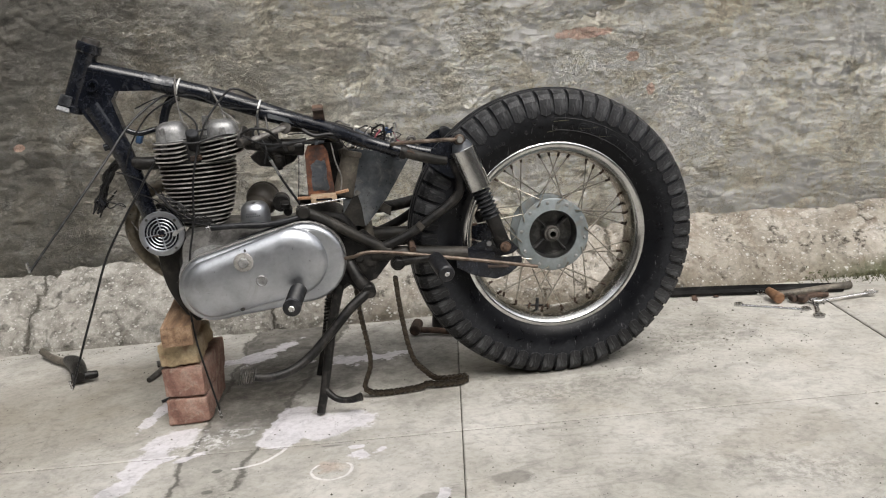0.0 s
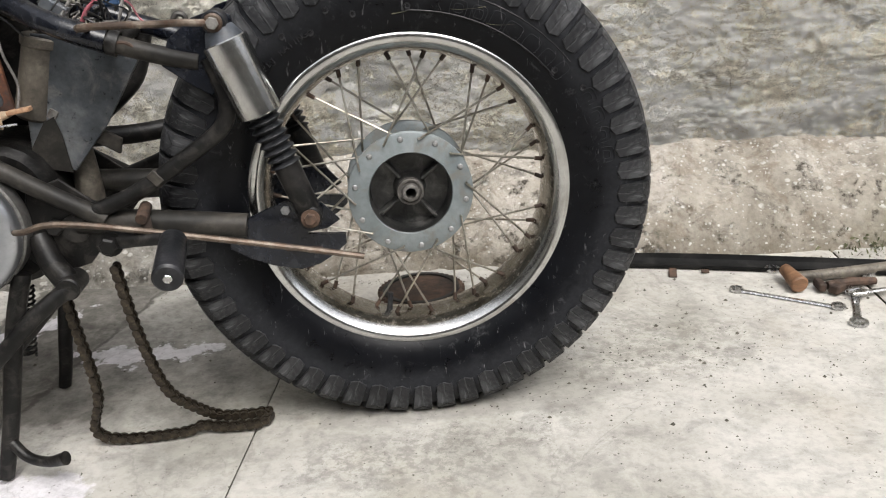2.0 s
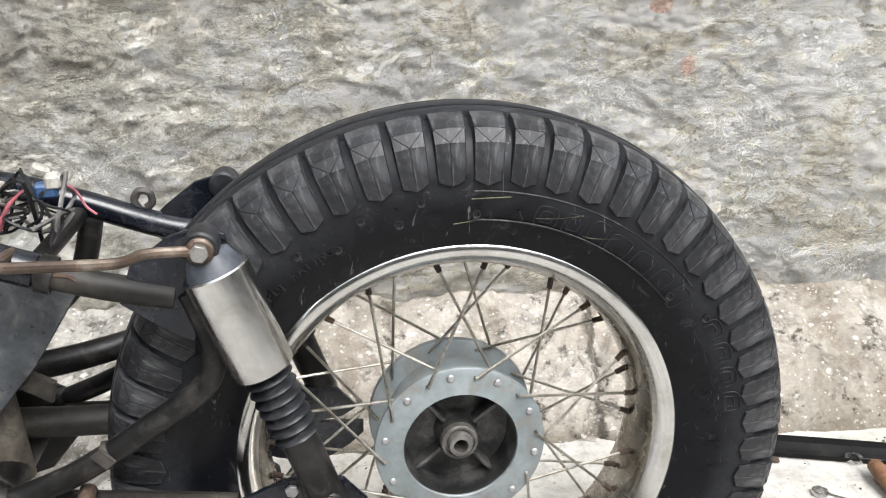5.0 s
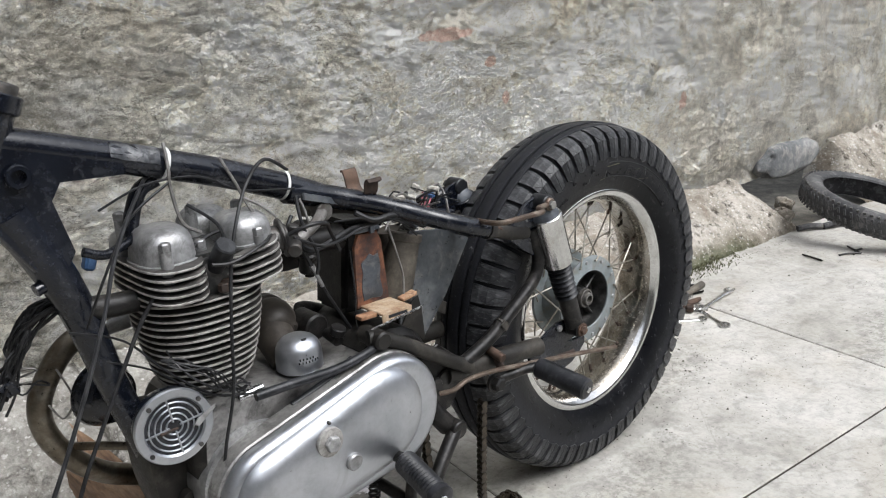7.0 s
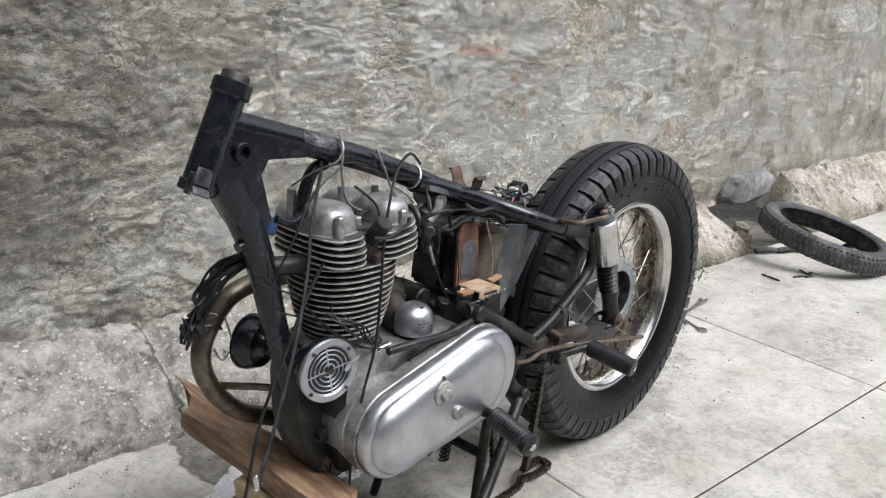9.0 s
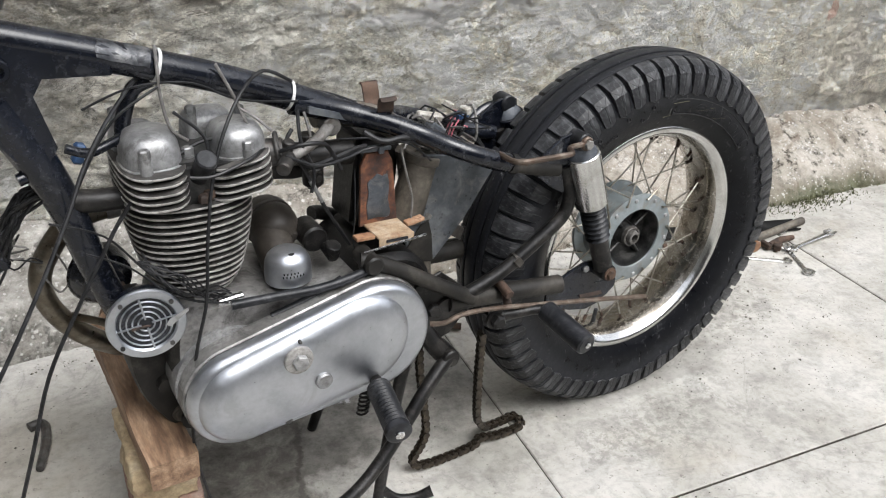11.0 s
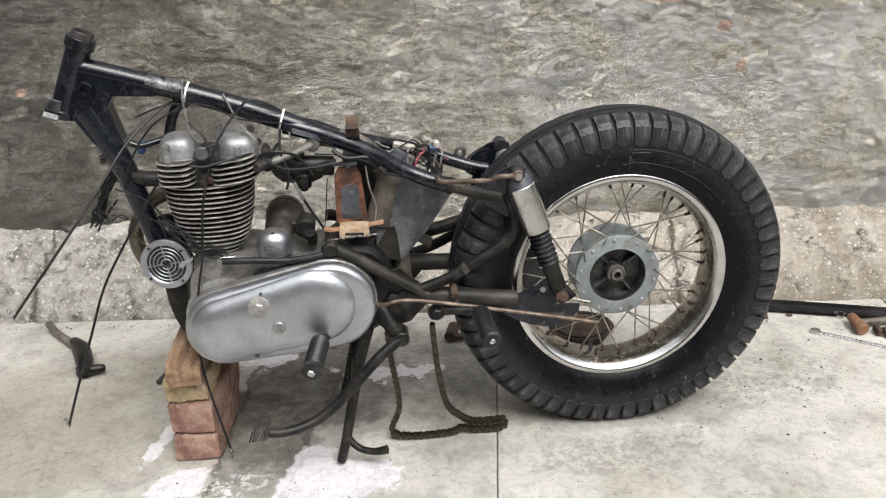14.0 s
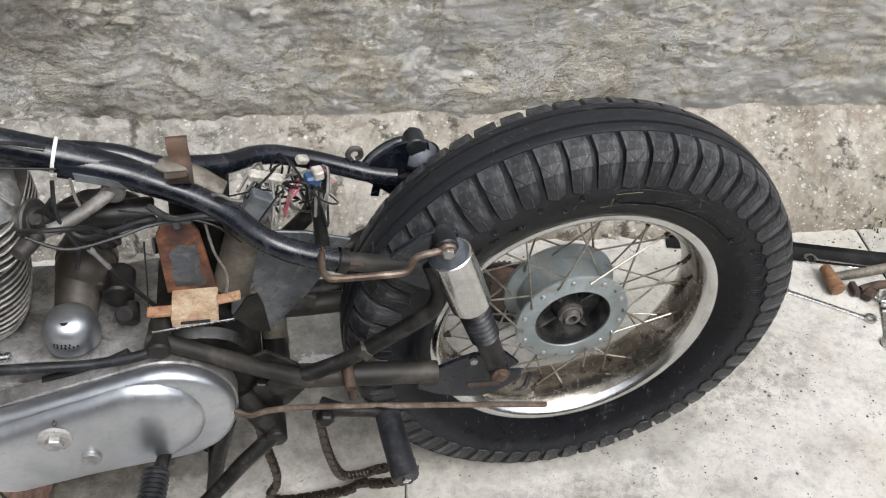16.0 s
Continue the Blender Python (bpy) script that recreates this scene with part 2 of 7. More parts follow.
def plaster_material():
    m, t, b = material("old_cement_plaster")
    v = coords(t)
    sv = coords(t, (0.92, 1, 1.12), (0, 9, 0))
    stroke = coords(t, (0.66, 1, 1.42), (0, 8, 0))
    sep = t.nodes.new("ShaderNodeSeparateXYZ")
    t.links.new(v, sep.inputs[0])
    along_x, up = sep.outputs["X"], sep.outputs["Z"]
    big = grain(t, sv, 1.3, 4, 0.55, 0.4)
    mid = grain(t, sv, 4.2, 9, 0.62, 0.35)
    clod = grain(t, sv, 26, 8, 0.72, 0.3)
    gouge = grain(t, stroke, 10, 12, 0.76, 0.7)
    comb = grain(t, stroke, 38, 9, 0.78, 0.5)
    crumbs = grain(t, sv, 95, 6, 0.78)
    crease = calc(t, "MULTIPLY", calc(t, "ABSOLUTE", calc(t, "SUBTRACT", gouge, 0.5)), 2.0)
    nick = calc(t, "MULTIPLY", calc(t, "ABSOLUTE", calc(t, "SUBTRACT", comb, 0.5)), 2.0)
    fine = grain(t, v, 190, 4, 0.75)
    # trowelled-smooth smears lie between crusty fields
    crust = ramp(t, grain(t, coords(t, (0.8, 1, 1.15), (0, 10, 0)), 3.4, 7, 0.6, 0.5), (0.43, 0.18), (0.56, 1.0))
    col = ramp(t, mid, (0.36, (0.44, 0.42, 0.37)), (0.47, (0.66, 0.635, 0.575)), (0.6, (0.86, 0.835, 0.77)))
    east = ramp(t, calc(t, "MULTIPLY_ADD", big, 1.2, calc(t, "MULTIPLY_ADD", along_x, 0.55, -0.36)), (0.15, 0.0), (0.7, 0.75))
    col = blend(t, east, col, (0.88, 0.82, 0.72))
    # beige, grey and mossy fields in the coat
    col = blend(t, ramp(t, grain(t, v, 1.9, 5, 0.6, 0.5), (0.46, 0.0), (0.62, 0.65)), col, (0.6, 0.515, 0.385))
    col = blend(t, ramp(t, grain(t, v, 2.6, 6, 0.6, 0.6), (0.52, 0.0), (0.66, 0.6)), col, (0.43, 0.425, 0.41))
    col = blend(t, ramp(t, grain(t, sv, 3.3, 8, 0.68, 0.4), (0.55, 0.0), (0.68, 0.4)), col, (0.37, 0.34, 0.24))
    col = blend(t, ramp(t, grain(t, v, 5.3, 9, 0.72, 0.5), (0.535, 0.0), (0.60, 0.7)), col, (0.9, 0.88, 0.84))
    col = blend(t, ramp(t, grain(t, sv, 7.5, 11, 0.76, 0.5), (0.40, 0.4), (0.455, 0.0)), col, (0.26, 0.24, 0.2))
    col = blend(t, ramp(t, grain(t, stroke, 10, 11, 0.78, 0.4), (0.56, 0.0), (0.6, 0.6)), col, (0.92, 0.9, 0.86))
    col = blend(t, ramp(t, grain(t, v, 6.0, 12, 0.78, 0.4), (0.495, 0.0), (0.535, 0.6)), col, (0.82, 0.76, 0.65))
    col = blend(t, ramp(t, grain(t, v, 11.0, 11, 0.8, 0.4), (0.545, 0.0), (0.575, 0.7)), col, (0.93, 0.91, 0.87))
    col = blend(t, ramp(t, grain(t, v, 14.0, 10, 0.78, 0.5), (0.40, 0.4), (0.43, 0.0)), col, (0.26, 0.24, 0.2))
    # flaked skin: crisp-edged plateaus standing over rougher coats
    flake = ramp(t, grain(t, sv, 6.5, 12, 0.72, 0.25), (0.495, 0.0), (0.51, 1.0))
    scale_ = ramp(t, grain(t, stroke, 15, 12, 0.74, 0.25), (0.5, 0.0), (0.52, 1.0))
    crumb = ramp(t, grain(t, sv, 42, 8, 0.74), (0.455, 0.0), (0.49, 1.0))
    skin = calc(t, "MULTIPLY_ADD", flake, 0.6, calc(t, "MULTIPLY_ADD", scale_, 0.45, calc(t, "MULTIPLY", crumb, 0.45)))
    col = blend(t, 1.0, col, ramp(t, calc(t, "MULTIPLY", skin, 0.64), (0.0, (0.74, 0.73, 0.7)), (0.5, (1.0, 0.995, 0.98)), (0.95, (1.16, 1.16, 1.16))), "MULTIPLY")
    # trowel gouge dirt plus relief shading put into the colour: dark creases, pale ridges
    col = blend(t, calc(t, "MULTIPLY_ADD", crust, 0.35, 0.2), col, ramp(t, gouge, (0.38, 0.45), (0.455, 0.9), (0.53, 1.05), (0.63, 1.3)), "MULTIPLY")
    col = blend(t, 0.85, col, ramp(t, crease, (0.0, 0.38), (0.022, 0.93), (0.3, 1.06)), "MULTIPLY")
    col = blend(t, calc(t, "MULTIPLY", crust, 0.65), col, ramp(t, nick, (0.0, 0.42), (0.04, 0.97), (0.35, 1.12)), "MULTIPLY")
    col = blend(t, calc(t, "MULTIPLY", crust, 0.6), col, ramp(t, crumbs, (0.36, 0.5), (0.47, 0.97), (0.64, 1.2)), "MULTIPLY")
    smear = ramp(t, grain(t, coords(t, (0.55, 1, 1.2), (0, 6, 0)), 2.6, 7, 0.62, 0.5), (0.5, 0.0), (0.62, 0.5))
    col = blend(t, smear, col, (0.3, 0.283, 0.248))
    # hairline partings that follow the strokes
    part_line = ramp(t, grain(t, stroke, 7, 12, 0.68, 0.9), (0.488, 0.0), (0.5, 1.0), (0.512, 0.0))
    part_line = calc(t, "MULTIPLY", part_line, ramp(t, grain(t, v, 6, 4, 0.6), (0.44, 0.0), (0.53, 0.85)))
    col = blend(t, part_line, col, (0.11, 0.1, 0.085))
    sliver = ramp(t, grain(t, stroke, 21, 10, 0.7, 0.8), (0.484, 0.0), (0.5, 1.0), (0.516, 0.0))
    sliver = calc(t, "MULTIPLY", sliver, ramp(t, grain(t, v, 9, 5, 0.65), (0.47, 0.0), (0.56, 0.75)))
    col = blend(t, sliver, col, (0.13, 0.12, 0.1))
    chip = ramp(t, grain(t, sv, 30, 6, 0.7, 0.3), (0.64, 0.0), (0.7, 0.85))
    col = blend(t, chip, col, (0.86, 0.845, 0.81))
    # overall gain, rising eastward: the alley's light gradient put into the colour
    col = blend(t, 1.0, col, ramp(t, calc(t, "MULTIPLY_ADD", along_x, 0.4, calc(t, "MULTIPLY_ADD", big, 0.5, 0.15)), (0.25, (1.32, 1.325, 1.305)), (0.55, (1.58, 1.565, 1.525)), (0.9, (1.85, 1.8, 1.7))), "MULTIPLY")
    # the shade over the west end, painted into the colour in ragged fields
    west_dark = calc(t, "MULTIPLY_ADD", along_x, -0.95, calc(t, "MULTIPLY_ADD", big, 2.2, -1.45))
    col = blend(t, ramp(t, west_dark, (0.08, 0.0), (0.8, 0.76)), col, (0.09, 0.084, 0.075))
    # drip streaks further along the wall
    streak = grain(t, coords(t, (2.2, 1, 1.0)), 4.2, 9, 0.72, 0.4)
    along = ramp(t, calc(t, "MULTIPLY", along_x, 0.25), (0.24, 0.0), (0.42, 0.75))
    tiers = grain(t, coords(t, (0.5, 1, 1.6)), 2.4, 4, 0.5, 0.3)
    col = blend(t, calc(t, "MULTIPLY", along, 0.55), col, ramp(t, tiers, (0.42, (0.44, 0.42, 0.375)), (0.57, (0.86, 0.835, 0.78))))
    col = blend(t, calc(t, "MULTIPLY", along, ramp(t, streak, (0.45, 0.0), (0.6, 0.75))), col, (0.25, 0.235, 0.2))
    col = blend(t, calc(t, "MULTIPLY", along, ramp(t, streak, (0.38, 0.7), (0.45, 0.0))), col, (0.66, 0.64, 0.6))
    # brick showing through
    bricks = None
    for cx, cz, wx, wz in ((0.513, 0.826, 0.098, 0.02), (0.671, 0.741, 0.026, 0.018), (0.724, 0.63, 0.014, 0.02), (-1.33, 0.62, 0.022, 0.013), (1.55, 0.52, 0.02, 0.035)):
        mp = t.nodes.new("ShaderNodeMapping")
        mp.vector_type = "TEXTURE"
        mp.inputs["Location"].default_value = (cx, 0, cz)
        mp.inputs["Scale"].default_value = (wx, 1000, wz)
        t.links.new(v, mp.inputs["Vector"])
        ln = t.nodes.new("ShaderNodeVectorMath")
        ln.operation = "LENGTH"
        t.links.new(mp.outputs[0], ln.inputs[0])
        one = ramp(t, calc(t, "MULTIPLY_ADD", calc(t, "SUBTRACT", grain(t, v, 30, 4), 0.5), 1.1, ln.outputs["Value"]), (0.8, 1.0), (1.05, 0.0))
        bricks = one if bricks is None else calc(t, "MAXIMUM", bricks, one)
    col = blend(t, calc(t, "MULTIPLY", bricks, 0.9), col, blend(t, ramp(t, fine, (0.4, 0.0), (0.6, 1.0)), (0.68, 0.4, 0.3), (0.86, 0.66, 0.56)))
    # long cracks where the skin has parted
    cracks = None
    wander = calc(t, "SUBTRACT", grain(t, v, 6, 8, 0.65), 0.5)
    for x0, x1, z0, slope in ((0.66, 0.9, 0.802, 0.02), (0.14, 0.41, 0.793, 0.0), (-1.3, -0.75, 0.3, 0.1), (0.9, 1.3, 0.7, -0.1), (-0.5, -0.1, 0.6, 0.12), (1.1, 1.32, 0.42, 0.05), (-1.2, -0.9, 0.9, 0.2), (0.5, 0.75, 0.48, -0.15)):
        off = calc(t, "SUBTRACT", up, calc(t, "MULTIPLY_ADD", along_x, slope, z0 - slope * (x0 + x1) / 2))
        off = calc(t, "ABSOLUTE", calc(t, "MULTIPLY_ADD", wander, 0.12, off))
        reach = calc(t, "ABSOLUTE", calc(t, "SUBTRACT", along_x, (x0 + x1) / 2))
        one = calc(t, "MULTIPLY", ramp(t, calc(t, "MULTIPLY", off, 100), (0.16, 1.0), (0.45, 0.0)), ramp(t, reach, (max(0.0, (x1 - x0) / 2 - 0.06), 1.0), ((x1 - x0) / 2, 0.0)))
        cracks = one if cracks is None else calc(t, "MAXIMUM", cracks, one)
    cracks = calc(t, "MULTIPLY", cracks, ramp(t, clod, (0.4, 1.0), (0.56, 0.1)))
    col = blend(t, calc(t, "MULTIPLY", cracks, 0.6), col, (0.05, 0.046, 0.04))
    pit = ramp(t, grain(t, v, 17, 6, 0.75), (0.31, 1.0), (0.36, 0.0))
    col = blend(t, calc(t, "MULTIPLY", pit, 0.75), col, (0.06, 0.055, 0.047))
    col = blend(t, 0.3, col, ramp(t, fine, (0.34, 0.5), (0.55, 1.0)), "MULTIPLY")
    # bright crumbs of lime standing out of the coat
    bright = ramp(t, grain(t, sv, 75, 6, 0.72), (0.57, 0.0), (0.64, 0.5))
    col = blend(t, calc(t, "MULTIPLY", bright, ramp(t, west_dark, (0.1, 1.0), (0.8, 0.25))), col, (0.86, 0.83, 0.77))
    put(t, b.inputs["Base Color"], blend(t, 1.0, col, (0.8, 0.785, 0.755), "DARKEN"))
    b.inputs["Roughness"].default_value = 0.95
    n1 = relief(t, crease, 1.0, 0.045, relief(t, gouge, 1.0, 0.02, relief(t, mid, 0.5, 0.03)))
    n1 = relief(t, calc(t, "MULTIPLY", calc(t, "MULTIPLY_ADD", nick, 0.8, clod), crust), 1.0, 0.02, n1)
    n1 = relief(t, calc(t, "MULTIPLY", skin, crust), 1.0, 0.013, n1)
    grit_h = calc(t, "MULTIPLY_ADD", crumbs, 1.2, fine)
    put(t, b.inputs["Normal"], relief(t, calc(t, "SUBTRACT", grit_h, calc(t, "ADD", calc(t, "MULTIPLY_ADD", calc(t, "ADD", part_line, sliver), 1.5, calc(t, "MULTIPLY", cracks, 1.2)), calc(t, "MULTIPLY", pit, 0.9))), 0.95, 0.006, n1))
    return m


def plinth_material():
    m, t, b = material("pale_crumbling_mortar")
    v = coords(t)
    mid = grain(t, v, 4.5, 9, 0.68, 0.4)
    clod = grain(t, v, 17, 9, 0.75, 0.3)
    fine = grain(t, v, 60, 6, 0.75)
    sep = t.nodes.new("ShaderNodeSeparateXYZ")
    t.links.new(v, sep.inputs[0])
    col = ramp(t, mid, (0.34, (0.27, 0.24, 0.195)), (0.47, (0.41, 0.372, 0.316)), (0.6, (0.535, 0.495, 0.437)))
    col = blend(t, 0.75, col, ramp(t, clod, (0.36, 0.35), (0.47, 1.0)), "MULTIPLY")
    pit = ramp(t, grain(t, v, 15, 8, 0.78), (0.37, 1.0), (0.43, 0.0))
    col = blend(t, calc(t, "MULTIPLY", pit, 0.85), col, (0.1, 0.082, 0.062))
    col = blend(t, ramp(t, grain(t, v, 7.5, 10, 0.74, 0.5), (0.53, 0.0), (0.6, 0.55)), col, (0.21, 0.165, 0.118))
    # soil splashed and moss grown along the foot
    foot = ramp(t, calc(t, "MULTIPLY_ADD", grain(t, v, 9, 6, 0.7), 0.16, sep.outputs["Z"]), (0.075, 1.0), (0.15, 0.0))
    col = blend(t, calc(t, "MULTIPLY", foot, 0.65), col, (0.17, 0.14, 0.095))
    moss = ramp(t, calc(t, "MULTIPLY_ADD", grain(t, v, 5, 6, 0.7), 0.5, calc(t, "MULTIPLY", calc(t, "ABSOLUTE", calc(t, "SUBTRACT", sep.outputs["X"], 1.45)), 1.2)), (0.4, 1.0), (0.62, 0.0))
    col = blend(t, calc(t, "MULTIPLY", calc(t, "MULTIPLY", moss, foot), 0.8), col, (0.08, 0.095, 0.04))
    # the mortar gets greyer and darker towards the west
    west_dark = ramp(t, calc(t, "MULTIPLY_ADD", sep.outputs["X"], -0.8, calc(t, "MULTIPLY", mid, 0.7)), (0.3, 0.0), (0.75, 0.82))
    col = blend(t, west_dark, col, ramp(t, clod, (0.36, (0.15, 0.142, 0.125)), (0.5, (0.325, 0.312, 0.284)), (0.64, (0.52, 0.505, 0.47))))
    # pale pebbles and lime lumps set in the mortar
    for scale, size, share in ((42, 0.25, 0.49), (85, 0.27, 0.47), (24, 0.17, 0.53)):
        near = ramp(t, calc(t, "MULTIPLY_ADD", calc(t, "SUBTRACT", clod, 0.5), 0.9, cells(t, coords(t, (1, 1, 1.4), (0, 15 + scale, 0)), scale)), (size - 0.02, 1.0), (size + 0.03, 0.0))
        gate = ramp(t, grain(t, v, scale * 0.7, 3, 0.6), (share + 0.03, 0.0), (share + 0.12, 0.7))
        col = blend(t, calc(t, "MULTIPLY", near, gate), col, (0.72, 0.705, 0.67))
    # upright cracks where lengths of the skirt meet
    crack = None
    sway = calc(t, "SUBTRACT", grain(t, v, 9, 7, 0.7), 0.5)
    for x0 in (-0.56, -1.32, 0.55):
        off = calc(t, "ABSOLUTE", calc(t, "MULTIPLY_ADD", sway, 0.1, calc(t, "SUBTRACT", sep.outputs["X"], x0)))
        one = ramp(t, calc(t, "MULTIPLY", off, 50), (0.1, 1.0), (0.42, 0.0))
        crack = one if crack is None else calc(t, "MAXIMUM", crack, one)
    col = blend(t, calc(t, "MULTIPLY", crack, 0.8), col, (0.09, 0.08, 0.062))
    col = blend(t, 0.6, col, ramp(t, fine, (0.3, 0.55), (0.6, 1.0)), "MULTIPLY")
    put(t, b.inputs["Base Color"], col)
    b.inputs["Roughness"].default_value = 0.95
    n1 = relief(t, clod, 0.9, 0.014, relief(t, mid, 0.7, 0.02))
    put(t, b.inputs["Normal"], relief(t, calc(t, "SUBTRACT", fine, calc(t, "ADD", crack, pit)), 0.85, 0.006, n1))
    return m


def floor_material():
    m, t, b = material("worn_concrete_floor")
    v = coords(t)
    oi = t.nodes.new("ShaderNodeObjectInfo")
    mid = grain(t, v, 2.6, 9, 0.62, 0.5)
    fine = grain(t, v, 60, 6, 0.7)
    col = ramp(t, mid, (0.34, (0.33, 0.316, 0.28)), (0.5, (0.455, 0.438, 0.4)), (0.64, (0.55, 0.532, 0.495)))
    col = blend(t, ramp(t, grain(t, v, 5.5, 8, 0.7, 0.4), (0.55, 0.0), (0.72, 0.6)), col, (0.55, 0.54, 0.51))
    col = blend(t, ramp(t, grain(t, v, 3.1, 6, 0.65, 0.4), (0.54, 0.0), (0.74, 0.5)), col, (0.36, 0.31, 0.235))
    # shade towards the west end, painted into the floor as broad brown blotches
    for c, s, turn, k in (((-1.1, 2.1), (0.55, 0.42), 10, 0.8), ((-0.8, 2.38), (0.35, 0.2), 0, 0.55), ((-1.2, 1.6), (0.4, 0.3), 20, 0.35)):
        col = blend(t, calc(t, "MULTIPLY", spot(t, v, c, s, turn, 0.3, 4, 0.85), k), col, (0.24, 0.215, 0.175))
    # oil under the engine, damp blots, a long dark patch below the tyre
    for c, s, turn, k, tint in (((-0.42, 2.18), (0.24, 0.17), 15, 0.9, (0.07, 0.065, 0.055)), ((-0.5, 2.03), (0.12, 0.14), 40, 0.7, (0.13, 0.12, 0.105)), ((0.06, 1.54), (0.055, 0.03), -8, 0.75, (0.2, 0.19, 0.17)), ((-0.09, 1.5), (0.035, 0.02), 0, 0.7, (0.2, 0.19, 0.17)), ((-0.53, 1.692), (0.012, 0.01), 0, 0.85, (0.1, 0.1, 0.09)), ((-0.532, 1.605), (0.013, 0.009), 0, 0.85, (0.1, 0.1, 0.09)), ((-0.3, 1.76), (0.03, 0.006), 0, 0.6, (0.12, 0.11, 0.1)), ((-0.14, 2.25), (0.13, 0.09), 10, 0.45, (0.17, 0.165, 0.155)), ((0.33, 2.1), (0.3, 0.08), 6, 0.45, (0.2, 0.19, 0.17)), ((0.62, 1.62), (0.18, 0.08), 25, 0.3, (0.25, 0.22, 0.17))):
        col = blend(t, calc(t, "MULTIPLY", spot(t, v, c, s, turn, 0.45, 11), k), col, tint)
    # the slab beside the trench is stained up to its joint
    pos = t.nodes.new("ShaderNodeSeparateXYZ")
    t.links.new(v, pos.inputs[0])
    west_of_joint = calc(t, "LESS_THAN", pos.outputs["X"], calc(t, "MULTIPLY_ADD", pos.outputs["Y"], 0.045, -0.0975))
    stained = calc(t, "MULTIPLY", spot(t, v, (-0.2, 2.3), (0.34, 0.36), 0, 0.35, 6, 0.5), west_of_joint)
    col = blend(t, calc(t, "MULTIPLY", stained, 0.8), col, ramp(t, grain(t, v, 16, 10, 0.75), (0.38, (0.12, 0.114, 0.103)), (0.6, (0.32, 0.306, 0.28))))
    # gritty worn patches
    for c, s, turn, k in (((0.6, 1.47), (0.24, 0.09), -12, 0.5), ((0.66, 2.25), (0.26, 0.14), 12, 0.6), ((0.3, 1.95), (0.3, 0.1), 10, 0.6), ((-0.5, 1.62), (0.05, 0.13), -8, 0.6), ((1.25, 1.95), (0.3, 0.1), 15, 0.6)):
        gritty = ramp(t, grain(t, v, 46, 7, 0.8), (0.46, 1.0), (0.53, 0.0))
        col = blend(t, calc(t, "MULTIPLY", calc(t, "MULTIPLY", spot(t, v, c, s, turn, 0.6, 9, 0.6), gritty), 0.8 * k), col, (0.17, 0.16, 0.14))
    # a filled trench across the slab: darker rough cement with cracked edges
    at = t.nodes.new("ShaderNodeSeparateXYZ")
    t.links.new(v, at.inputs[0])
    wave = calc(t, "MULTIPLY", calc(t, "SUBTRACT", grain(t, v, 7, 7, 0.65), 0.5), 0.11)
    from_west = calc(t, "ADD", calc(t, "ADD", at.outputs["X"], 0.605), wave)
    from_east = calc(t, "SUBTRACT", calc(t, "MULTIPLY_ADD", at.outputs["Y"], 0.16, -0.745), calc(t, "SUBTRACT", at.outputs["X"], wave))
    inside = calc(t, "MINIMUM", from_west, from_east)
    north = ramp(t, calc(t, "SUBTRACT", at.outputs["Y"], 1.4), (0.2, 0.0), (0.42, 0.5), (0.62, 1.0))
    fill = calc(t, "MULTIPLY", ramp(t, inside, (0.0, 0.0), (0.012, 1.0)), north)
    rough_fill = ramp(t, grain(t, v, 19, 9, 0.75, 0.3), (0.36, (0.06, 0.055, 0.046)), (0.5, (0.135, 0.126, 0.11)), (0.64, (0.25, 0.238, 0.215)))
    col = blend(t, calc(t, "MULTIPLY", fill, 0.85), col, rough_fill)
    seam = calc(t, "MULTIPLY", ramp(t, calc(t, "ABSOLUTE", inside), (0.003, 1.0), (0.009, 0.0)), calc(t, "GREATER_THAN", at.outputs["Y"], 1.6))
    col = blend(t, calc(t, "MULTIPLY", seam, 0.8), col, (0.06, 0.055, 0.046))
    # spilt white paint: pools, runs and splashes
    for c, s, turn, rag in (((-0.335, 1.87), (0.135, 0.07), 8, 0.4), ((-0.415, 1.82), (0.06, 0.06), 30, 0.4), ((-0.40, 1.93), (0.05, 0.07), -20, 0.4), ((-0.665, 1.87), (0.05, 0.075), -35, 0.45), ((-0.70, 1.76), (0.04, 0.1), -12, 0.45), ((-0.725, 1.65), (0.035, 0.06), -10, 0.5), ((-0.75, 2.03), (0.02, 0.09), -6, 0.7), ((-0.60, 1.775), (0.035, 0.012), 35, 0.7), ((-0.66, 1.765), (0.03, 0.009), 40, 0.7), ((-0.53, 2.42), (0.03, 0.12), -30, 0.9), ((-0.19, 1.72), (0.025, 0.014), 20, 0.9), ((-0.235, 1.705), (0.02, 0.02), 0, 0.9), ((-0.25, 1.745), (0.02, 0.01), 0, 0.8), ((-0.58, 2.4), (0.1, 0.03), 40, 1.0), ((-0.27, 2.3), (0.12, 0.04), 5, 0.9), ((-0.07, 1.5), (0.012, 0.03), 0, 0.9)):
        col = blend(t, calc(t, "MULTIPLY", spot(t, v, c, s, turn, rag, 20, 0.14), 0.88), col, (0.67, 0.65, 0.68))
    splash = calc(t, "MULTIPLY", spot(t, v, (-0.56, 1.86), (0.12, 0.07), 40, 0.6, 9, 0.7), ramp(t, grain(t, v, 40, 7, 0.75, 0.4), (0.5, 0.0), (0.56, 0.75)))
    col = blend(t, splash, col, (0.74, 0.73, 0.73))
    # a looped brush line and a curved run, with a rust-tinged patch inside the loop
    wob = calc(t, "SUBTRACT", grain(t, v, 30, 4), 0.5)
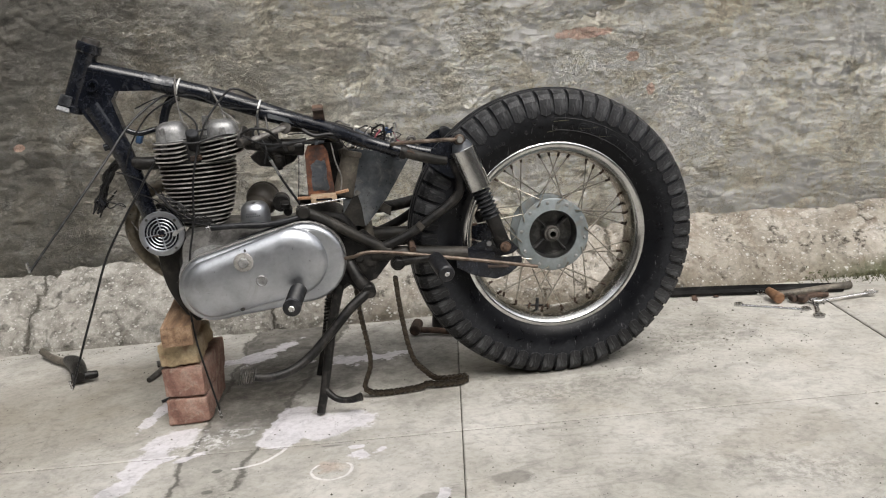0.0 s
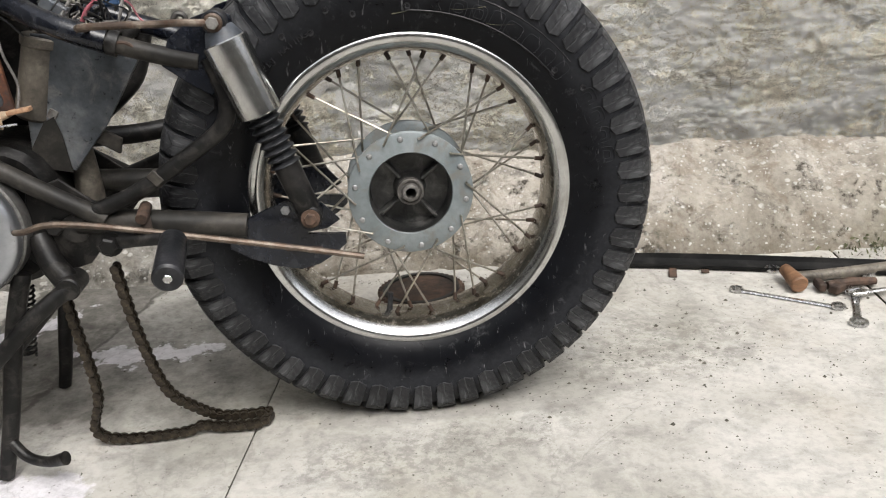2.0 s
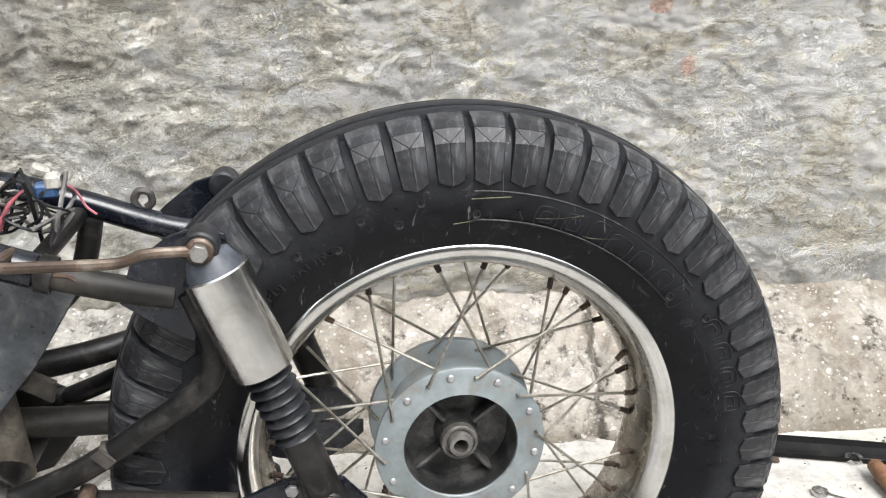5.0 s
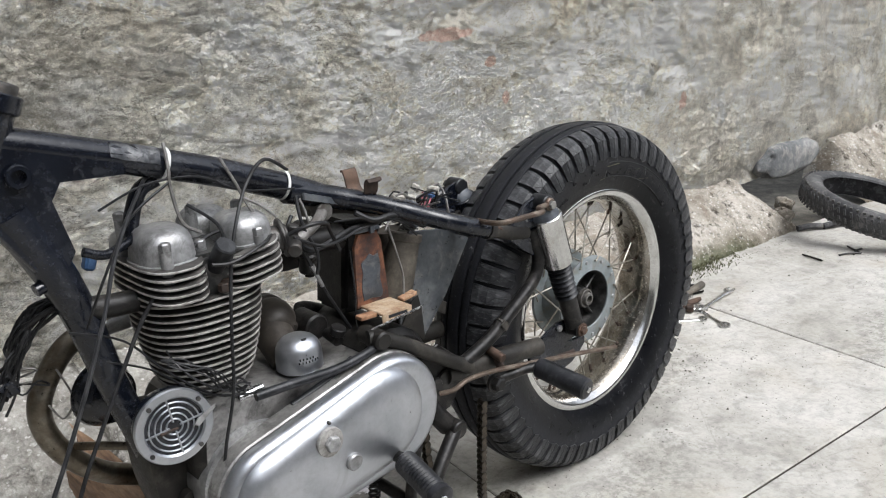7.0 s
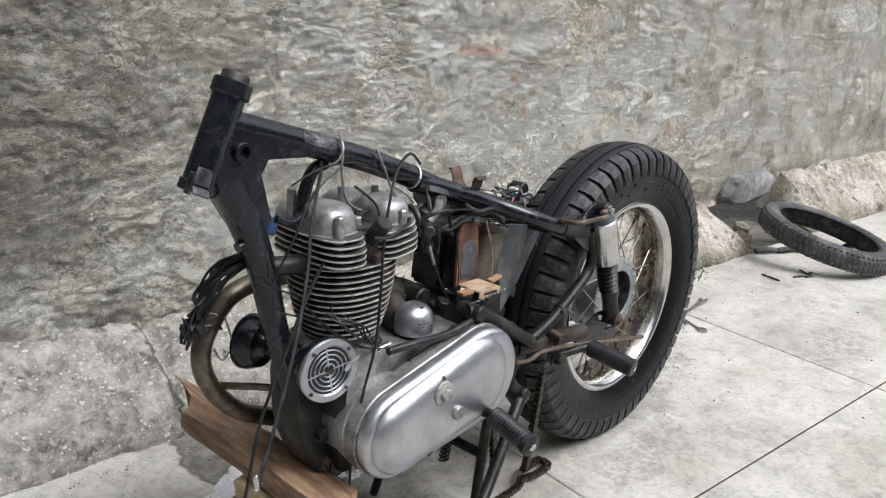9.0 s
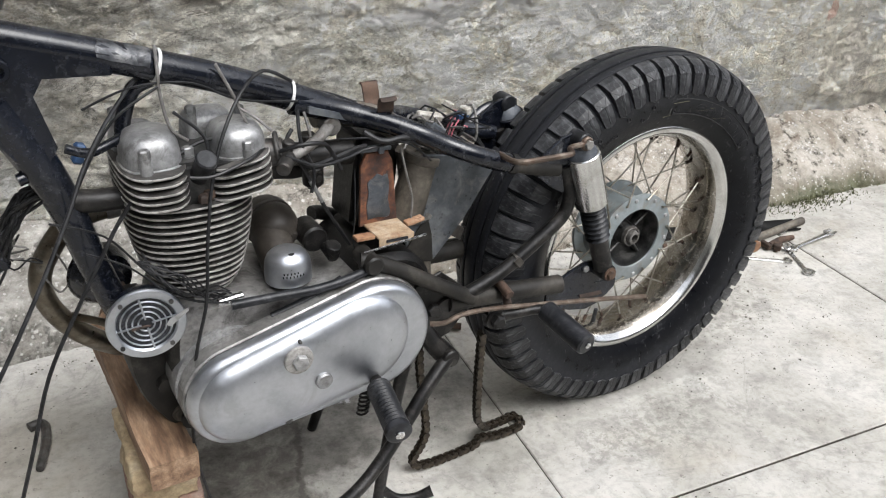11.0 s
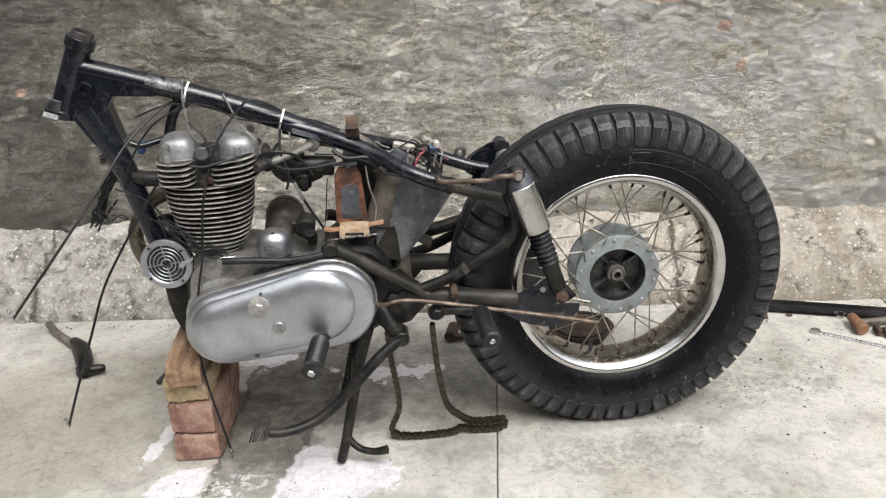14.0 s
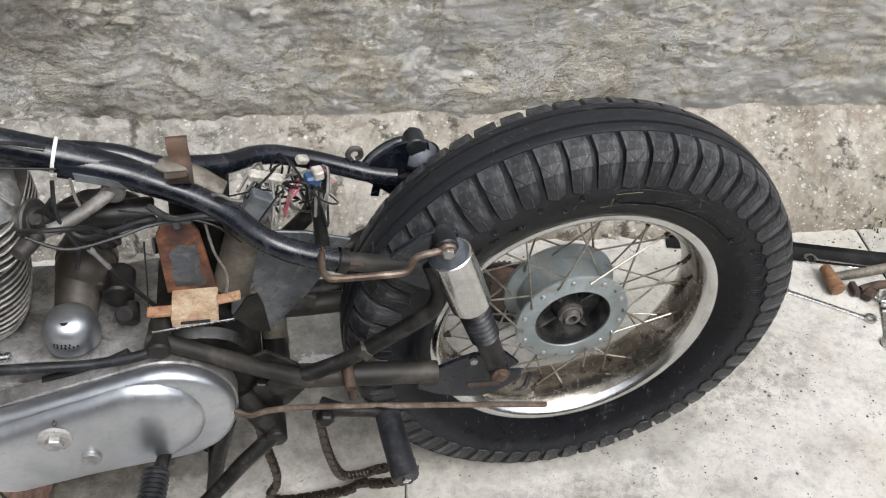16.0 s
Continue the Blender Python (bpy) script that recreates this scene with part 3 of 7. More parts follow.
    for cx, cy, rad, wide, y_from, y_to in ((-0.29, 1.647, 0.04, 0.0035, 1.5, 1.675), (-0.5, 1.80, 0.105, 0.0048, 1.69, 1.77)):
        mp = t.nodes.new("ShaderNodeMapping")
        mp.inputs["Location"].default_value = (-cx, -cy, 0)
        t.links.new(v, mp.inputs["Vector"])
        ln = t.nodes.new("ShaderNodeVectorMath")
        ln.operation = "LENGTH"
        t.links.new(mp.outputs[0], ln.inputs[0])
        ring = calc(t, "ABSOLUTE", calc(t, "MULTIPLY_ADD", wob, 0.012, calc(t, "SUBTRACT", ln.outputs["Value"], rad)))
        pos = t.nodes.new("ShaderNodeSeparateXYZ")
        t.links.new(v, pos.inputs[0])
        inside = calc(t, "MULTIPLY", calc(t, "GREATER_THAN", pos.outputs["Y"], y_from), calc(t, "LESS_THAN", pos.outputs["Y"], y_to))
        inside = calc(t, "MULTIPLY", inside, calc(t, "GREATER_THAN", pos.outputs["X"], cx - (0.05 if rad < 0.1 else 0.0)))
        col = blend(t, calc(t, "MULTIPLY", ramp(t, calc(t, "MULTIPLY", ring, 100), (wide * 60, 0.85), (wide * 110, 0.0)), inside), col, (0.76, 0.74, 0.73))
    col = blend(t, calc(t, "MULTIPLY", spot(t, v, (-0.3, 1.66), (0.035, 0.03), 0, 0.7, 25, 0.6), 0.3), col, (0.6, 0.4, 0.28))
    # specks of dirt
    speck = ramp(t, grain(t, v, 48, 3, 0.9), (0.34, 1.0), (0.37, 0.0))
    col = blend(t, calc(t, "MULTIPLY", speck, 0.5), col, (0.12, 0.105, 0.09))
    hair = ramp(t, grain(t, v, 1.7, 12, 0.55, 1.2), (0.494, 0.0), (0.5, 1.0), (0.506, 0.0))
    col = blend(t, calc(t, "MULTIPLY", hair, 0.22), col, (0.1, 0.095, 0.085))
    col = blend(t, 0.45, col, ramp(t, fine, (0.36, 0.6), (0.54, 1.0)), "MULTIPLY")
    col = blend(t, 0.45, col, ramp(t, grain(t, v, 13, 9, 0.75, 0.4), (0.38, 0.5), (0.52, 1.0)), "MULTIPLY")
    col = blend(t, 1.0, col, ramp(t, oi.outputs["Random"], (0.0, 0.9), (1.0, 1.0)), "MULTIPLY")
    put(t, b.inputs["Base Color"], col)
    put(t, b.inputs["Roughness"], ramp(t, mid, (0.3, 0.7), (0.7, 0.9)))
    put(t, b.inputs["Normal"], relief(t, calc(t, "SUBTRACT", fine, calc(t, "MULTIPLY", seam, 2.0)), 0.4, 0.0025, relief(t, mid, 0.3, 0.006)))
    return m


def tyre_material():
    """Glossy black sidewall, greyed with dust towards the tread."""
    m, t, b = material("scuffed_tyre_rubber")
    v = coords(t)
    sep = t.nodes.new("ShaderNodeSeparateXYZ")
    t.links.new(v, sep.inputs[0])
    up = calc(t, "SUBTRACT", sep.outputs["Z"], 0.345)
    radius = calc(t, "SQRT", calc(t, "ADD", calc(t, "MULTIPLY", sep.outputs["X"], sep.outputs["X"]), calc(t, "MULTIPLY", up, up)))
    cloud = grain(t, v, 24, 9, 0.7, 0.5)
    small = grain(t, v, 160, 6, 0.7)
    dust = ramp(t, calc(t, "MULTIPLY_ADD", cloud, 0.06, radius), (0.290, 0.0), (0.316, 0.75))
    scuff = ramp(t, grain(t, v, 45, 9, 0.75, 0.8), (0.58, 0.0), (0.7, 0.34))
    col = ramp(t, cloud, (0.3, (0.0022, 0.0024, 0.0034)), (0.7, (0.0058, 0.0062, 0.0078)))
    col = blend(t, calc(t, "MULTIPLY", dust, ramp(t, small, (0.3, 0.5), (0.7, 1.0))), col, (0.026, 0.027, 0.0305))
    col = blend(t, scuff, col, (0.11, 0.11, 0.115))
    # rubbed scratches, running both ways
    for turn, lo in ((35, 0.655), (-50, 0.665), (5, 0.66)):
        line = ramp(t, grain(t, coords(t, (2.2, 1, 0.35), (0, turn, 0)), 60, 7, 0.65, 0.8), (lo, 0.0), (lo + 0.045, 0.6))
        col = blend(t, line, col, (0.19, 0.19, 0.195))
    put(t, b.inputs["Base Color"], col)
    put(t, b.inputs["Roughness"], calc(t, "MULTIPLY_ADD", dust, 0.15, ramp(t, cloud, (0.3, 0.24), (0.7, 0.4))))
    b.inputs["Specular IOR Level"].default_value = 0.15
    put(t, b.inputs["Normal"], relief(t, small, 0.3, 0.0006, relief(t, cloud, 0.35, 0.0012)))
    return m


TYRE_RUBBER = tyre_material()
PLASTER, MORTAR, CONCRETE = plaster_material(), plinth_material(), floor_material()
SOIL = surface("dark_joint_dirt", [(0.07, 0.063, 0.05), (0.11, 0.1, 0.08), (0.16, 0.145, 0.12)], 20, 0.95, 0, 0.6, 0.003)


def tread_material():
    """Smooth worn lug rubber: a grey bloom, scrape lines across the lug, dust in the low places."""
    m, t, b = material("dusty_tread_rubber")
    v = coords(t)
    oi = t.nodes.new("ShaderNodeObjectInfo")
    bloom = grain(t, v, 30, 5, 0.6, 0.4)
    scrape = grain(t, coords(t, (5.0, 1.0, 0.6)), 60, 7, 0.7, 0.5)
    small = grain(t, v, 220, 5, 0.7)
    shift = calc(t, "MULTIPLY_ADD", calc(t, "SUBTRACT", oi.outputs["Random"], 0.5), 0.12, bloom)
    col = ramp(t, shift, (0.34, (0.007, 0.0073, 0.0084)), (0.5, (0.019, 0.0195, 0.0212)), (0.66, (0.056, 0.057, 0.060)))
    col = blend(t, ramp(t, scrape, (0.54, 0.0), (0.66, 0.6)), col, (0.14, 0.141, 0.145))
    col = blend(t, ramp(t, grain(t, v, 75, 7, 0.75, 0.6), (0.6, 0.0), (0.7, 0.4)), col, (0.15, 0.15, 0.152))
    put(t, b.inputs["Base Color"], col)
    put(t, b.inputs["Roughness"], ramp(t, small, (0.3, 0.34), (0.7, 0.52)))
    b.inputs["Specular IOR Level"].default_value = 0.28
    put(t, b.inputs["Normal"], relief(t, small, 0.35, 0.0006, relief(t, scrape, 0.3, 0.0008)))
    return m


RUBBER_DUST = tread_material()
RUBBER_EDGE = surface("worn_rubber_edge", [(0.010, 0.010, 0.011), (0.024, 0.024, 0.026), (0.06, 0.06, 0.062)], 40, 0.5, 0, 0.4, 0.0008)
PLAIN_WALL = surface("plain_render_wall", [(0.14, 0.135, 0.125), (0.19, 0.185, 0.172), (0.26, 0.25, 0.235)], 3, 0.95, 0, 0.4, 0.01)
RUST_TRAY = surface("orange_rust", [(0.2, 0.095, 0.05), (0.36, 0.2, 0.11), (0.46, 0.3, 0.19)], 26, 0.8, 0.0, 0.5, 0.001, dirt=(0.12, 0.05, 0.028), dirt_amount=0.75)
CRAYON = surface("yellow_crayon", [(0.08, 0.078, 0.045), (0.13, 0.125, 0.075), (0.2, 0.19, 0.13)], 60, 0.8, 0, 0.4, 0.0005)
CHAIN_STEEL = surface("oily_chain_steel", [(0.02, 0.016, 0.011), (0.045, 0.036, 0.026), (0.1, 0.08, 0.058)], 60, 0.45, 0.6, 0.5, 0.0008, dirt=(0.015, 0.013, 0.01), dirt_amount=0.6)
BARE = surface("worn_bare_steel", [(0.012, 0.014, 0.018), (0.07, 0.073, 0.08), (0.2, 0.2, 0.2)], 40, 0.4, 0.4, 0.3, 0.0005, dirt=(0.012, 0.013, 0.016), dirt_amount=0.85)
STONE = surface("grey_stone", [(0.11, 0.114, 0.116), (0.17, 0.174, 0.175), (0.27, 0.268, 0.26)], 9, 0.9, 0, 0.7, 0.006, dirt=(0.42, 0.39, 0.35), dirt_amount=0.5)
MATT_BLACK = surface("matt_black_sheet", [(0.004, 0.004, 0.004), (0.008, 0.0078, 0.0075), (0.02, 0.019, 0.018)], 20, 0.75, 0, 0.3, 0.001, gloss=0.2)
SHEET = surface("scuffed_blue_grey_sheet", [(0.04, 0.046, 0.053), (0.085, 0.094, 0.104), (0.19, 0.197, 0.203)], 9, 0.36, 0.35, 0.2, 0.001, dirt=(0.22, 0.21, 0.2), dirt_amount=0.4)
HUB_CAST = surface("black_cast_web", [(0.02, 0.02, 0.02), (0.05, 0.05, 0.048), (0.13, 0.125, 0.12)], 30, 0.4, 0.5, 0.5, 0.001)
# grime and the shade of the fin gaps in one dark colour
FIN_FACE = surface("grimy_shaded_fin_face", [(0.035, 0.032, 0.03), (0.075, 0.07, 0.065), (0.16, 0.15, 0.14)], 24, 0.6, 0.4, 0.5, 0.001, dirt=(0.02, 0.018, 0.016), dirt_amount=0.6)
DUSTY = surface("dust_caked_frame_paint", [(0.010, 0.009, 0.008), (0.022, 0.020, 0.017), (0.062, 0.055, 0.047)], 16, 0.55, 0, 0.5, 0.0015, dirt=(0.008, 0.0075, 0.007), dirt_amount=0.6, gloss=0.3)
BROWN_CAST = surface("dusty_brown_casting", [(0.03, 0.025, 0.02), (0.055, 0.047, 0.039), (0.105, 0.093, 0.079)], 16, 0.5, 0.1, 0.4, 0.001, dirt=(0.02, 0.017, 0.014), dirt_amount=0.5, gloss=0.35)
DULL_STEEL = surface("dull_grey_steel", [(0.09, 0.085, 0.078), (0.16, 0.152, 0.142), (0.26, 0.25, 0.235)], 26, 0.55, 0.4, 0.4, 0.001, dirt=(0.05, 0.038, 0.03), dirt_amount=0.55)
TAN_TRAY = surface("pale_tan_tray", [(0.3, 0.2, 0.12), (0.43, 0.32, 0.21), (0.52, 0.42, 0.31)], 30, 0.75, 0.0, 0.4, 0.001, dirt=(0.2, 0.09, 0.045), dirt_amount=0.6)
CAP_RUBBER = surface("blue_grey_rubber", [(0.03, 0.035, 0.044), (0.06, 0.068, 0.082), (0.12, 0.13, 0.145)], 30, 0.5, 0, 0.3, 0.001)


# ---- mesh helpers ----
def part(name, bm, mat, parent=None, label="", smooth=35.0):
    """Links a bmesh as one mesh object, under a thing or part where one is given."""
    bmesh.ops.recalc_face_normals(bm, faces=bm.faces)
    me = bpy.data.meshes.new(name)
    bm.to_mesh(me)
    bm.free()
    me.materials.append(mat)
    ob = new(name, me)
    if smooth:
        me.polygons.foreach_set("use_smooth", [True] * len(me.polygons))
        me.set_sharp_from_angle(angle=radians(smooth))
    if parent is not None:
        ob.parent = parent
    if label:
        ob["label"] = label
    return ob


def again(name, ob, parent, m, label=""):
    """Another part on the mesh of ob, at the pose m within its parent."""
    o = new(name, ob.data)
    o.parent = parent
    o.matrix_basis = m
    if label:
        o["label"] = label
    return o


def curve_points(pts, steps=6):
    """Points of a smooth line through pts."""
    p = [Vector(a) for a in pts]
    if len(p) < 3 or steps < 2:
        return p
    out = []
    for i in range(len(p) - 1):
        a, b, c, d = p[max(i - 1, 0)], p[i], p[i + 1], p[min(i + 2, len(p) - 1)]
        for k in range(steps):
            s = k / steps
            out.append(0.5 * (2 * b + (c - a) * s + (2 * a - 5 * b + 4 * c - d) * s * s + (3 * b - a - 3 * c + d) * s ** 3))
    out.append(p[-1])
    return out


def loft(bm, loops, cap0=True, cap1=True, closed=True):
    rings = [[bm.verts.new(v) for v in loop] for loop in loops]
    n = len(rings[0])
    for a, b in zip(rings, rings[1:]):
        for i in range(n if closed else n - 1):
            j = (i + 1) % n
            bm.faces.new((a[i], a[j], b[j], b[i]))
    if cap0:
        bm.faces.new(rings[0][::-1])
    if cap1:
        bm.faces.new(rings[-1])
    return rings


def sweep(bm, pts, r, n=12, steps=6, flat=1.0):
    """A tube of radius r (or radii, one a given point) along a smooth line."""
    rs = r if isinstance(r, (list, tuple)) else [r] * len(pts)
    line = curve_points(pts, steps)
    loops, side = [], None
    for i, p in enumerate(line):
        d = (line[min(i + 1, len(line) - 1)] - line[max(i - 1, 0)]).normalized()
        if side is None:
            side = d.orthogonal().normalized()
        side = (side - d * side.dot(d)).normalized()
        up = d.cross(side)
        f = i / max(len(line) - 1, 1) * (len(rs) - 1)
        k = min(int(f), len(rs) - 2) if len(rs) > 1 else 0
        rad = rs[k] + (rs[min(k + 1, len(rs) - 1)] - rs[k]) * (f - k)
        loops.append([p + rad * (math.cos(a) * side + flat * math.sin(a) * up) for a in (2 * math.pi * j / n for j in range(n))])
    loft(bm, loops)


def rod(bm, p0, p1, r0, r1=None, n=20, bevel=0.0):
    """A round bar from p0 to p1, its ends bevelled."""
    p0, p1 = Vector(p0), Vector(p1)
    r1 = r0 if r1 is None else r1
    d = (p1 - p0).normalized()
    u = d.orthogonal().normalized()
    w = d.cross(u)
    st = [(p0, r0), (p1, r1)] if not bevel else [(p0, r0 - bevel), (p0 + d * bevel, r0), (p1 - d * bevel, r1), (p1, r1 - bevel)]
    loft(bm, [[p + r * (math.cos(a) * u + math.sin(a) * w) for a in (2 * math.pi * j / n for j in range(n))] for p, r in st])


def turned(bm, profile, origin=(0, 0, 0), axis="Y", n=48, closed=False, caps=True):
    """A turned shape: profile of (height along the axis, radius)."""
    o = Vector(origin)
    rings = []
    for j in range(n):
        a = 2 * math.pi * j / n
        c, s = math.cos(a), math.sin(a)
        rings.append([bm.verts.new(o + Vector({"Y": (r * c, h, r * s), "Z": (r * c, r * s, h), "X": (h, r * c, r * s)}[axis])) for h, r in profile])
    m = len(profile)
    for j in range(n):
        a, b = rings[j], rings[(j + 1) % n]
        for i in range(m if closed else m - 1):
            k = (i + 1) % m
            bm.faces.new((a[i], a[k], b[k], b[i]))
    if not closed and caps:
        if profile[0][1] > 1e-4:
            bm.faces.new([r[0] for r in rings][::-1])
        if profile[-1][1] > 1e-4:
            bm.faces.new([r[-1] for r in rings])


def block(bm, centre, size, turn=(0, 0, 0), bevel=0.002, segments=1):
    """A bevelled block."""
    tmp = bmesh.new()
    bmesh.ops.create_cube(tmp, size=1.0)
    bmesh.ops.scale(tmp, vec=size, verts=tmp.verts)
    if bevel:
        bmesh.ops.bevel(tmp, geom=tmp.edges[:], offset=bevel, segments=segments, affect="EDGES")
    m = pose(*centre, *turn)
    vs = {v: bm.verts.new(m @ v.co) for v in tmp.verts}
    for f in tmp.faces:
        bm.faces.new([vs[v] for v in f.verts])
    tmp.free()


def plate(bm, outline, y0, y1, bevel=0.0015, steps=0):
    """A plate of the given outline in the upright plane along the machine, from depth y0 to y1."""
    pts = [Vector((x, 0, z)) for x, z in outline]
    if steps:
        pts = curve_points(pts + [pts[0]], steps)[:-1]
    mid = sum(pts, Vector()) / len(pts)
    k = 1 - bevel / max((p - mid).length for p in pts)

    def loop(y, s):
        return [mid + (p - mid) * s + Vector((0, y, 0)) for p in pts]
    e = bevel if y1 > y0 else -bevel
    loft(bm, [loop(y0, k), loop(y0 + e, 1), loop(y1 - e, 1), loop(y1, k)])


def squircle(cx, cy, hx, hy, z, n=36, power=3.2):
    out = []
    for j in range(n):
        a = 2 * math.pi * j / n
        c, s = math.cos(a), math.sin(a)
        out.append(Vector((cx + hx * math.copysign(abs(c) ** (2 / power), c), cy + hy * math.copysign(abs(s) ** (2 / power), s), z)))
    return out


def hull(c1, r1, c2, r2, y, n=96):
    """Outline round two circles, in the upright plane at depth y."""
    out = []
    for j in range(n):
        a = 2 * math.pi * j / n
        dx, dz = math.cos(a), math.sin(a)
        k1, k2 = c1[0] * dx + c1[1] * dz + r1, c2[0] * dx + c2[1] * dz + r2
        c, r = (c1, r1) if k1 > k2 else (c2, r2)
        out.append(Vector((c[0] + r * dx, y, c[1] + r * dz)))
    return out


def mirror(pts):
    return [(x, -y, z) for x, y, z in pts]


def hexagon(bm, centre, r, h, axis=(0, -1, 0)):
    c, d = Vector(centre), Vector(axis).normalized()
    rod(bm, c, c + d * h, r, n=6, bevel=h * 0.15)


def fractal(x, y, z=0.0, octaves=5):
    return noise.fractal(Vector((x, y, z)), 0.8, 2.1, octaves)


# ---- the place ----
def steps(v, edge):
    """0 below, 1 above, over a short ramp."""
    s = min(1.0, max(0.0, v / edge + 0.5))
    return s * s * (3 - 2 * s)


def wall():
    """Old plaster: broad sags, clods, and flaked coats standing over one another."""
    xs = np.concatenate([np.arange(-7, -1.7, 0.12), np.arange(-1.7, 1.9, 0.0048), np.arange(1.9, 4.2, 0.02), np.arange(4.2, 9, 0.15)])
    zs = np.concatenate([np.arange(0.14, 1.08, 0.0048), np.arange(1.08, 3.3, 0.15)])
    verts, faces = [], []
    for z in zs:
        for x in xs:
            u, w = x + 0.15 * z, z - 0.12 * x
            f = fractal(x * 1.1, z * 2.4, 3, 3) * 0.012 + 0.006 * math.sin(x * 0.9)
            if -1.8 < x < 4.2 and z < 1.1:
                f += fractal(u * 7, w * 10, 7, 6) * 0.005
                f += 0.0045 * steps(fractal(u * 5, w * 8, 31, 6), 0.12)
                f += 0.003 * steps(fractal(u * 13, w * 20, 57, 5), 0.2)
                f += 0.0038 * max(-0.6, fractal(x * 46, z * 56, 11, 4))
                f += 0.006 * min(0.35, abs(fractal(u * 7, w * 13, 91, 6)))
            lip = max(0.0, 0.26 + 0.03 * fractal(x * 3, 1.7) - z)
            verts.append((x, 2.868 - f + min(lip, 0.1) * 0.22, z))
    n = len(xs)
    for j in range(len(zs) - 1):
        for i in range(n - 1):
            a = j * n + i
            faces.append((a, a + 1, a + n + 1, a + n))
    # thickness and top
    base, top = len(verts), (len(zs) - 1) * n
    verts += [(x, 3.1, float(zs[-1])) for x in xs]
    faces += [(top + i, top + i + 1, base + i + 1, base + i) for i in range(n - 1)]
    me = bpy.data.meshes.new("wall_north")
    me.from_pydata(verts, [], faces)
    me.polygons.foreach_set("use_smooth", [True] * len(me.polygons))
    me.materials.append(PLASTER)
    tagged(new("wall_north", me), "weathered grey cement plaster wall with patches of brick", "wall", kind="structure")


def plinth(name, x0, x1, rise, seed):
    """The sloping crumbled mortar skirt along the foot of the wall."""
    prof = [(2.625, -0.03), (2.632, 0.006), (2.648, 0.035), (2.69, 0.075), (2.75, 0.12), (2.80, 0.155), (2.85, 0.185), (2.90, 0.205), (2.93, 0.21)]
    line = curve_points([(0, y, z * rise) for y, z in prof], 7)
    xs = np.arange(x0, x1, 0.008)
    bm = bmesh.new()
    rows = []
    for x in xs:
        end = min(1.0, (x - x0) / 0.06 + 0.03, (x1 - x) / 0.12 + 0.03)
        row = []
        for k, p in enumerate(line):
            f = fractal(x * 2.2 + seed, p.y * 5, 2) * 0.017 + fractal(x * 13 + seed, p.y * 15, p.z * 9, 6) * 0.011 + fractal(x * 45 + seed, p.y * 45, p.z * 45, 4) * 0.0035
            for seam in (-0.56, -1.32, 0.55):
                off = abs(x + 0.05 * fractal(p.z * 9, seam) - seam)
                f -= 0.02 * max(0.0, 1 - off / 0.022)
            if k < 7:
                f *= 0.6
            row.append(bm.verts.new((x, p.y - f * 0.6, max(-0.03, (p.z + f) * end ** 0.4))))
        rows.append(row)
    for a, b in zip(rows, rows[1:]):
        for i in range(len(line) - 1):
            bm.faces.new((a[i], b[i], b[i + 1], a[i + 1]))
    tagged(part(name, bm, MORTAR, smooth=60), "pale crumbling mortar skirt sloping along the wall foot", "plinth", kind="structure")


def ground():
    bm = bmesh.new()
    v = [bm.verts.new(p) for p in ((-60, -60, -0.012), (60, -60, -0.012), (60, 60, -0.012), (-60, 60, -0.012))]
    bm.faces.new(v)
    g = tagged(part("ground", bm, SOIL, smooth=0), "dark dirt showing in the joints between floor slabs", "ground", kind="structure")
    # cast slabs, a joint of about 5 mm between them
    for i in (-5, -4, -3, -1, 0, 1, 2, 3, 4, 5, 6, 7):
        for j in range(-4, 2):
            # the bay west of the engine is one double slab
            x0, x1 = (i - (i == -1)) * 1.09 - 0.003, (i + 1) * 1.09 - 0.003
            y1 = 1.768 + j * 0.9 + (0.9 if j < 1 else 1.3)
            y0 = 1.768 + j * 0.9
            if y0 > 2.0:
                continue
            e = 0.0009
            ey = 0.0022
            lean = 0.045
            bm = bmesh.new()
            a = []
            for x, y in ((x0 + (0.0018 if i == 1 else e), y0 + ey), (x1 - (0.0018 if i == 0 else e), y0 + ey), (x1 - (0.0026 if i == 0 else e), y1 - ey), (x0 + (0.0026 if i == 1 else e), y1 - ey)):
                a.append((x + (y - 2.1) * lean, y - 0.012 * (x - 0.5)))
            ctr = Vector((sum(p[0] for p in a) / 4, sum(p[1] for p in a) / 4, 0))
            loops = []
            for inset, z in ((0, -0.02), (0, -0.0025), (0.0025, 0.0)):
                loops.append([(p[0] - math.copysign(inset, p[0] - ctr.x), p[1] - math.copysign(inset, p[1] - ctr.y), z) for p in a])
            loft(bm, loops)
            slab = part("floor_slab", bm, CONCRETE, g, smooth=0)
            slab.data.materials.append(SOIL)
            for f in slab.data.polygons:
                f.material_index = 0 if f.normal.z > 0.3 else 1


# added out of view: keeps sky light off the front-facing surfaces
def wall_south():
    bm = bmesh.new()
    block(bm, (1, -1.9, 1.3), (16, 0.22, 2.6), bevel=0.01)
    tagged(part("wall_south", bm, PLAIN_WALL, smooth=0), "unseen plain grey rendered wall added across the alley to cut sky light", "wall", kind="structure")


# added out of view: blocks sky so the west end falls darker
def wall_west():
    bm = bmesh.new()
    block(bm, (-2.75, 0.48, 1.8), (0.22, 4.5, 3.6), bevel=0.01)
    tagged(part("wall_west", bm, PLAIN_WALL, smooth=0), "unseen plain grey rendered wall added to darken the west end", "wall", kind="structure")


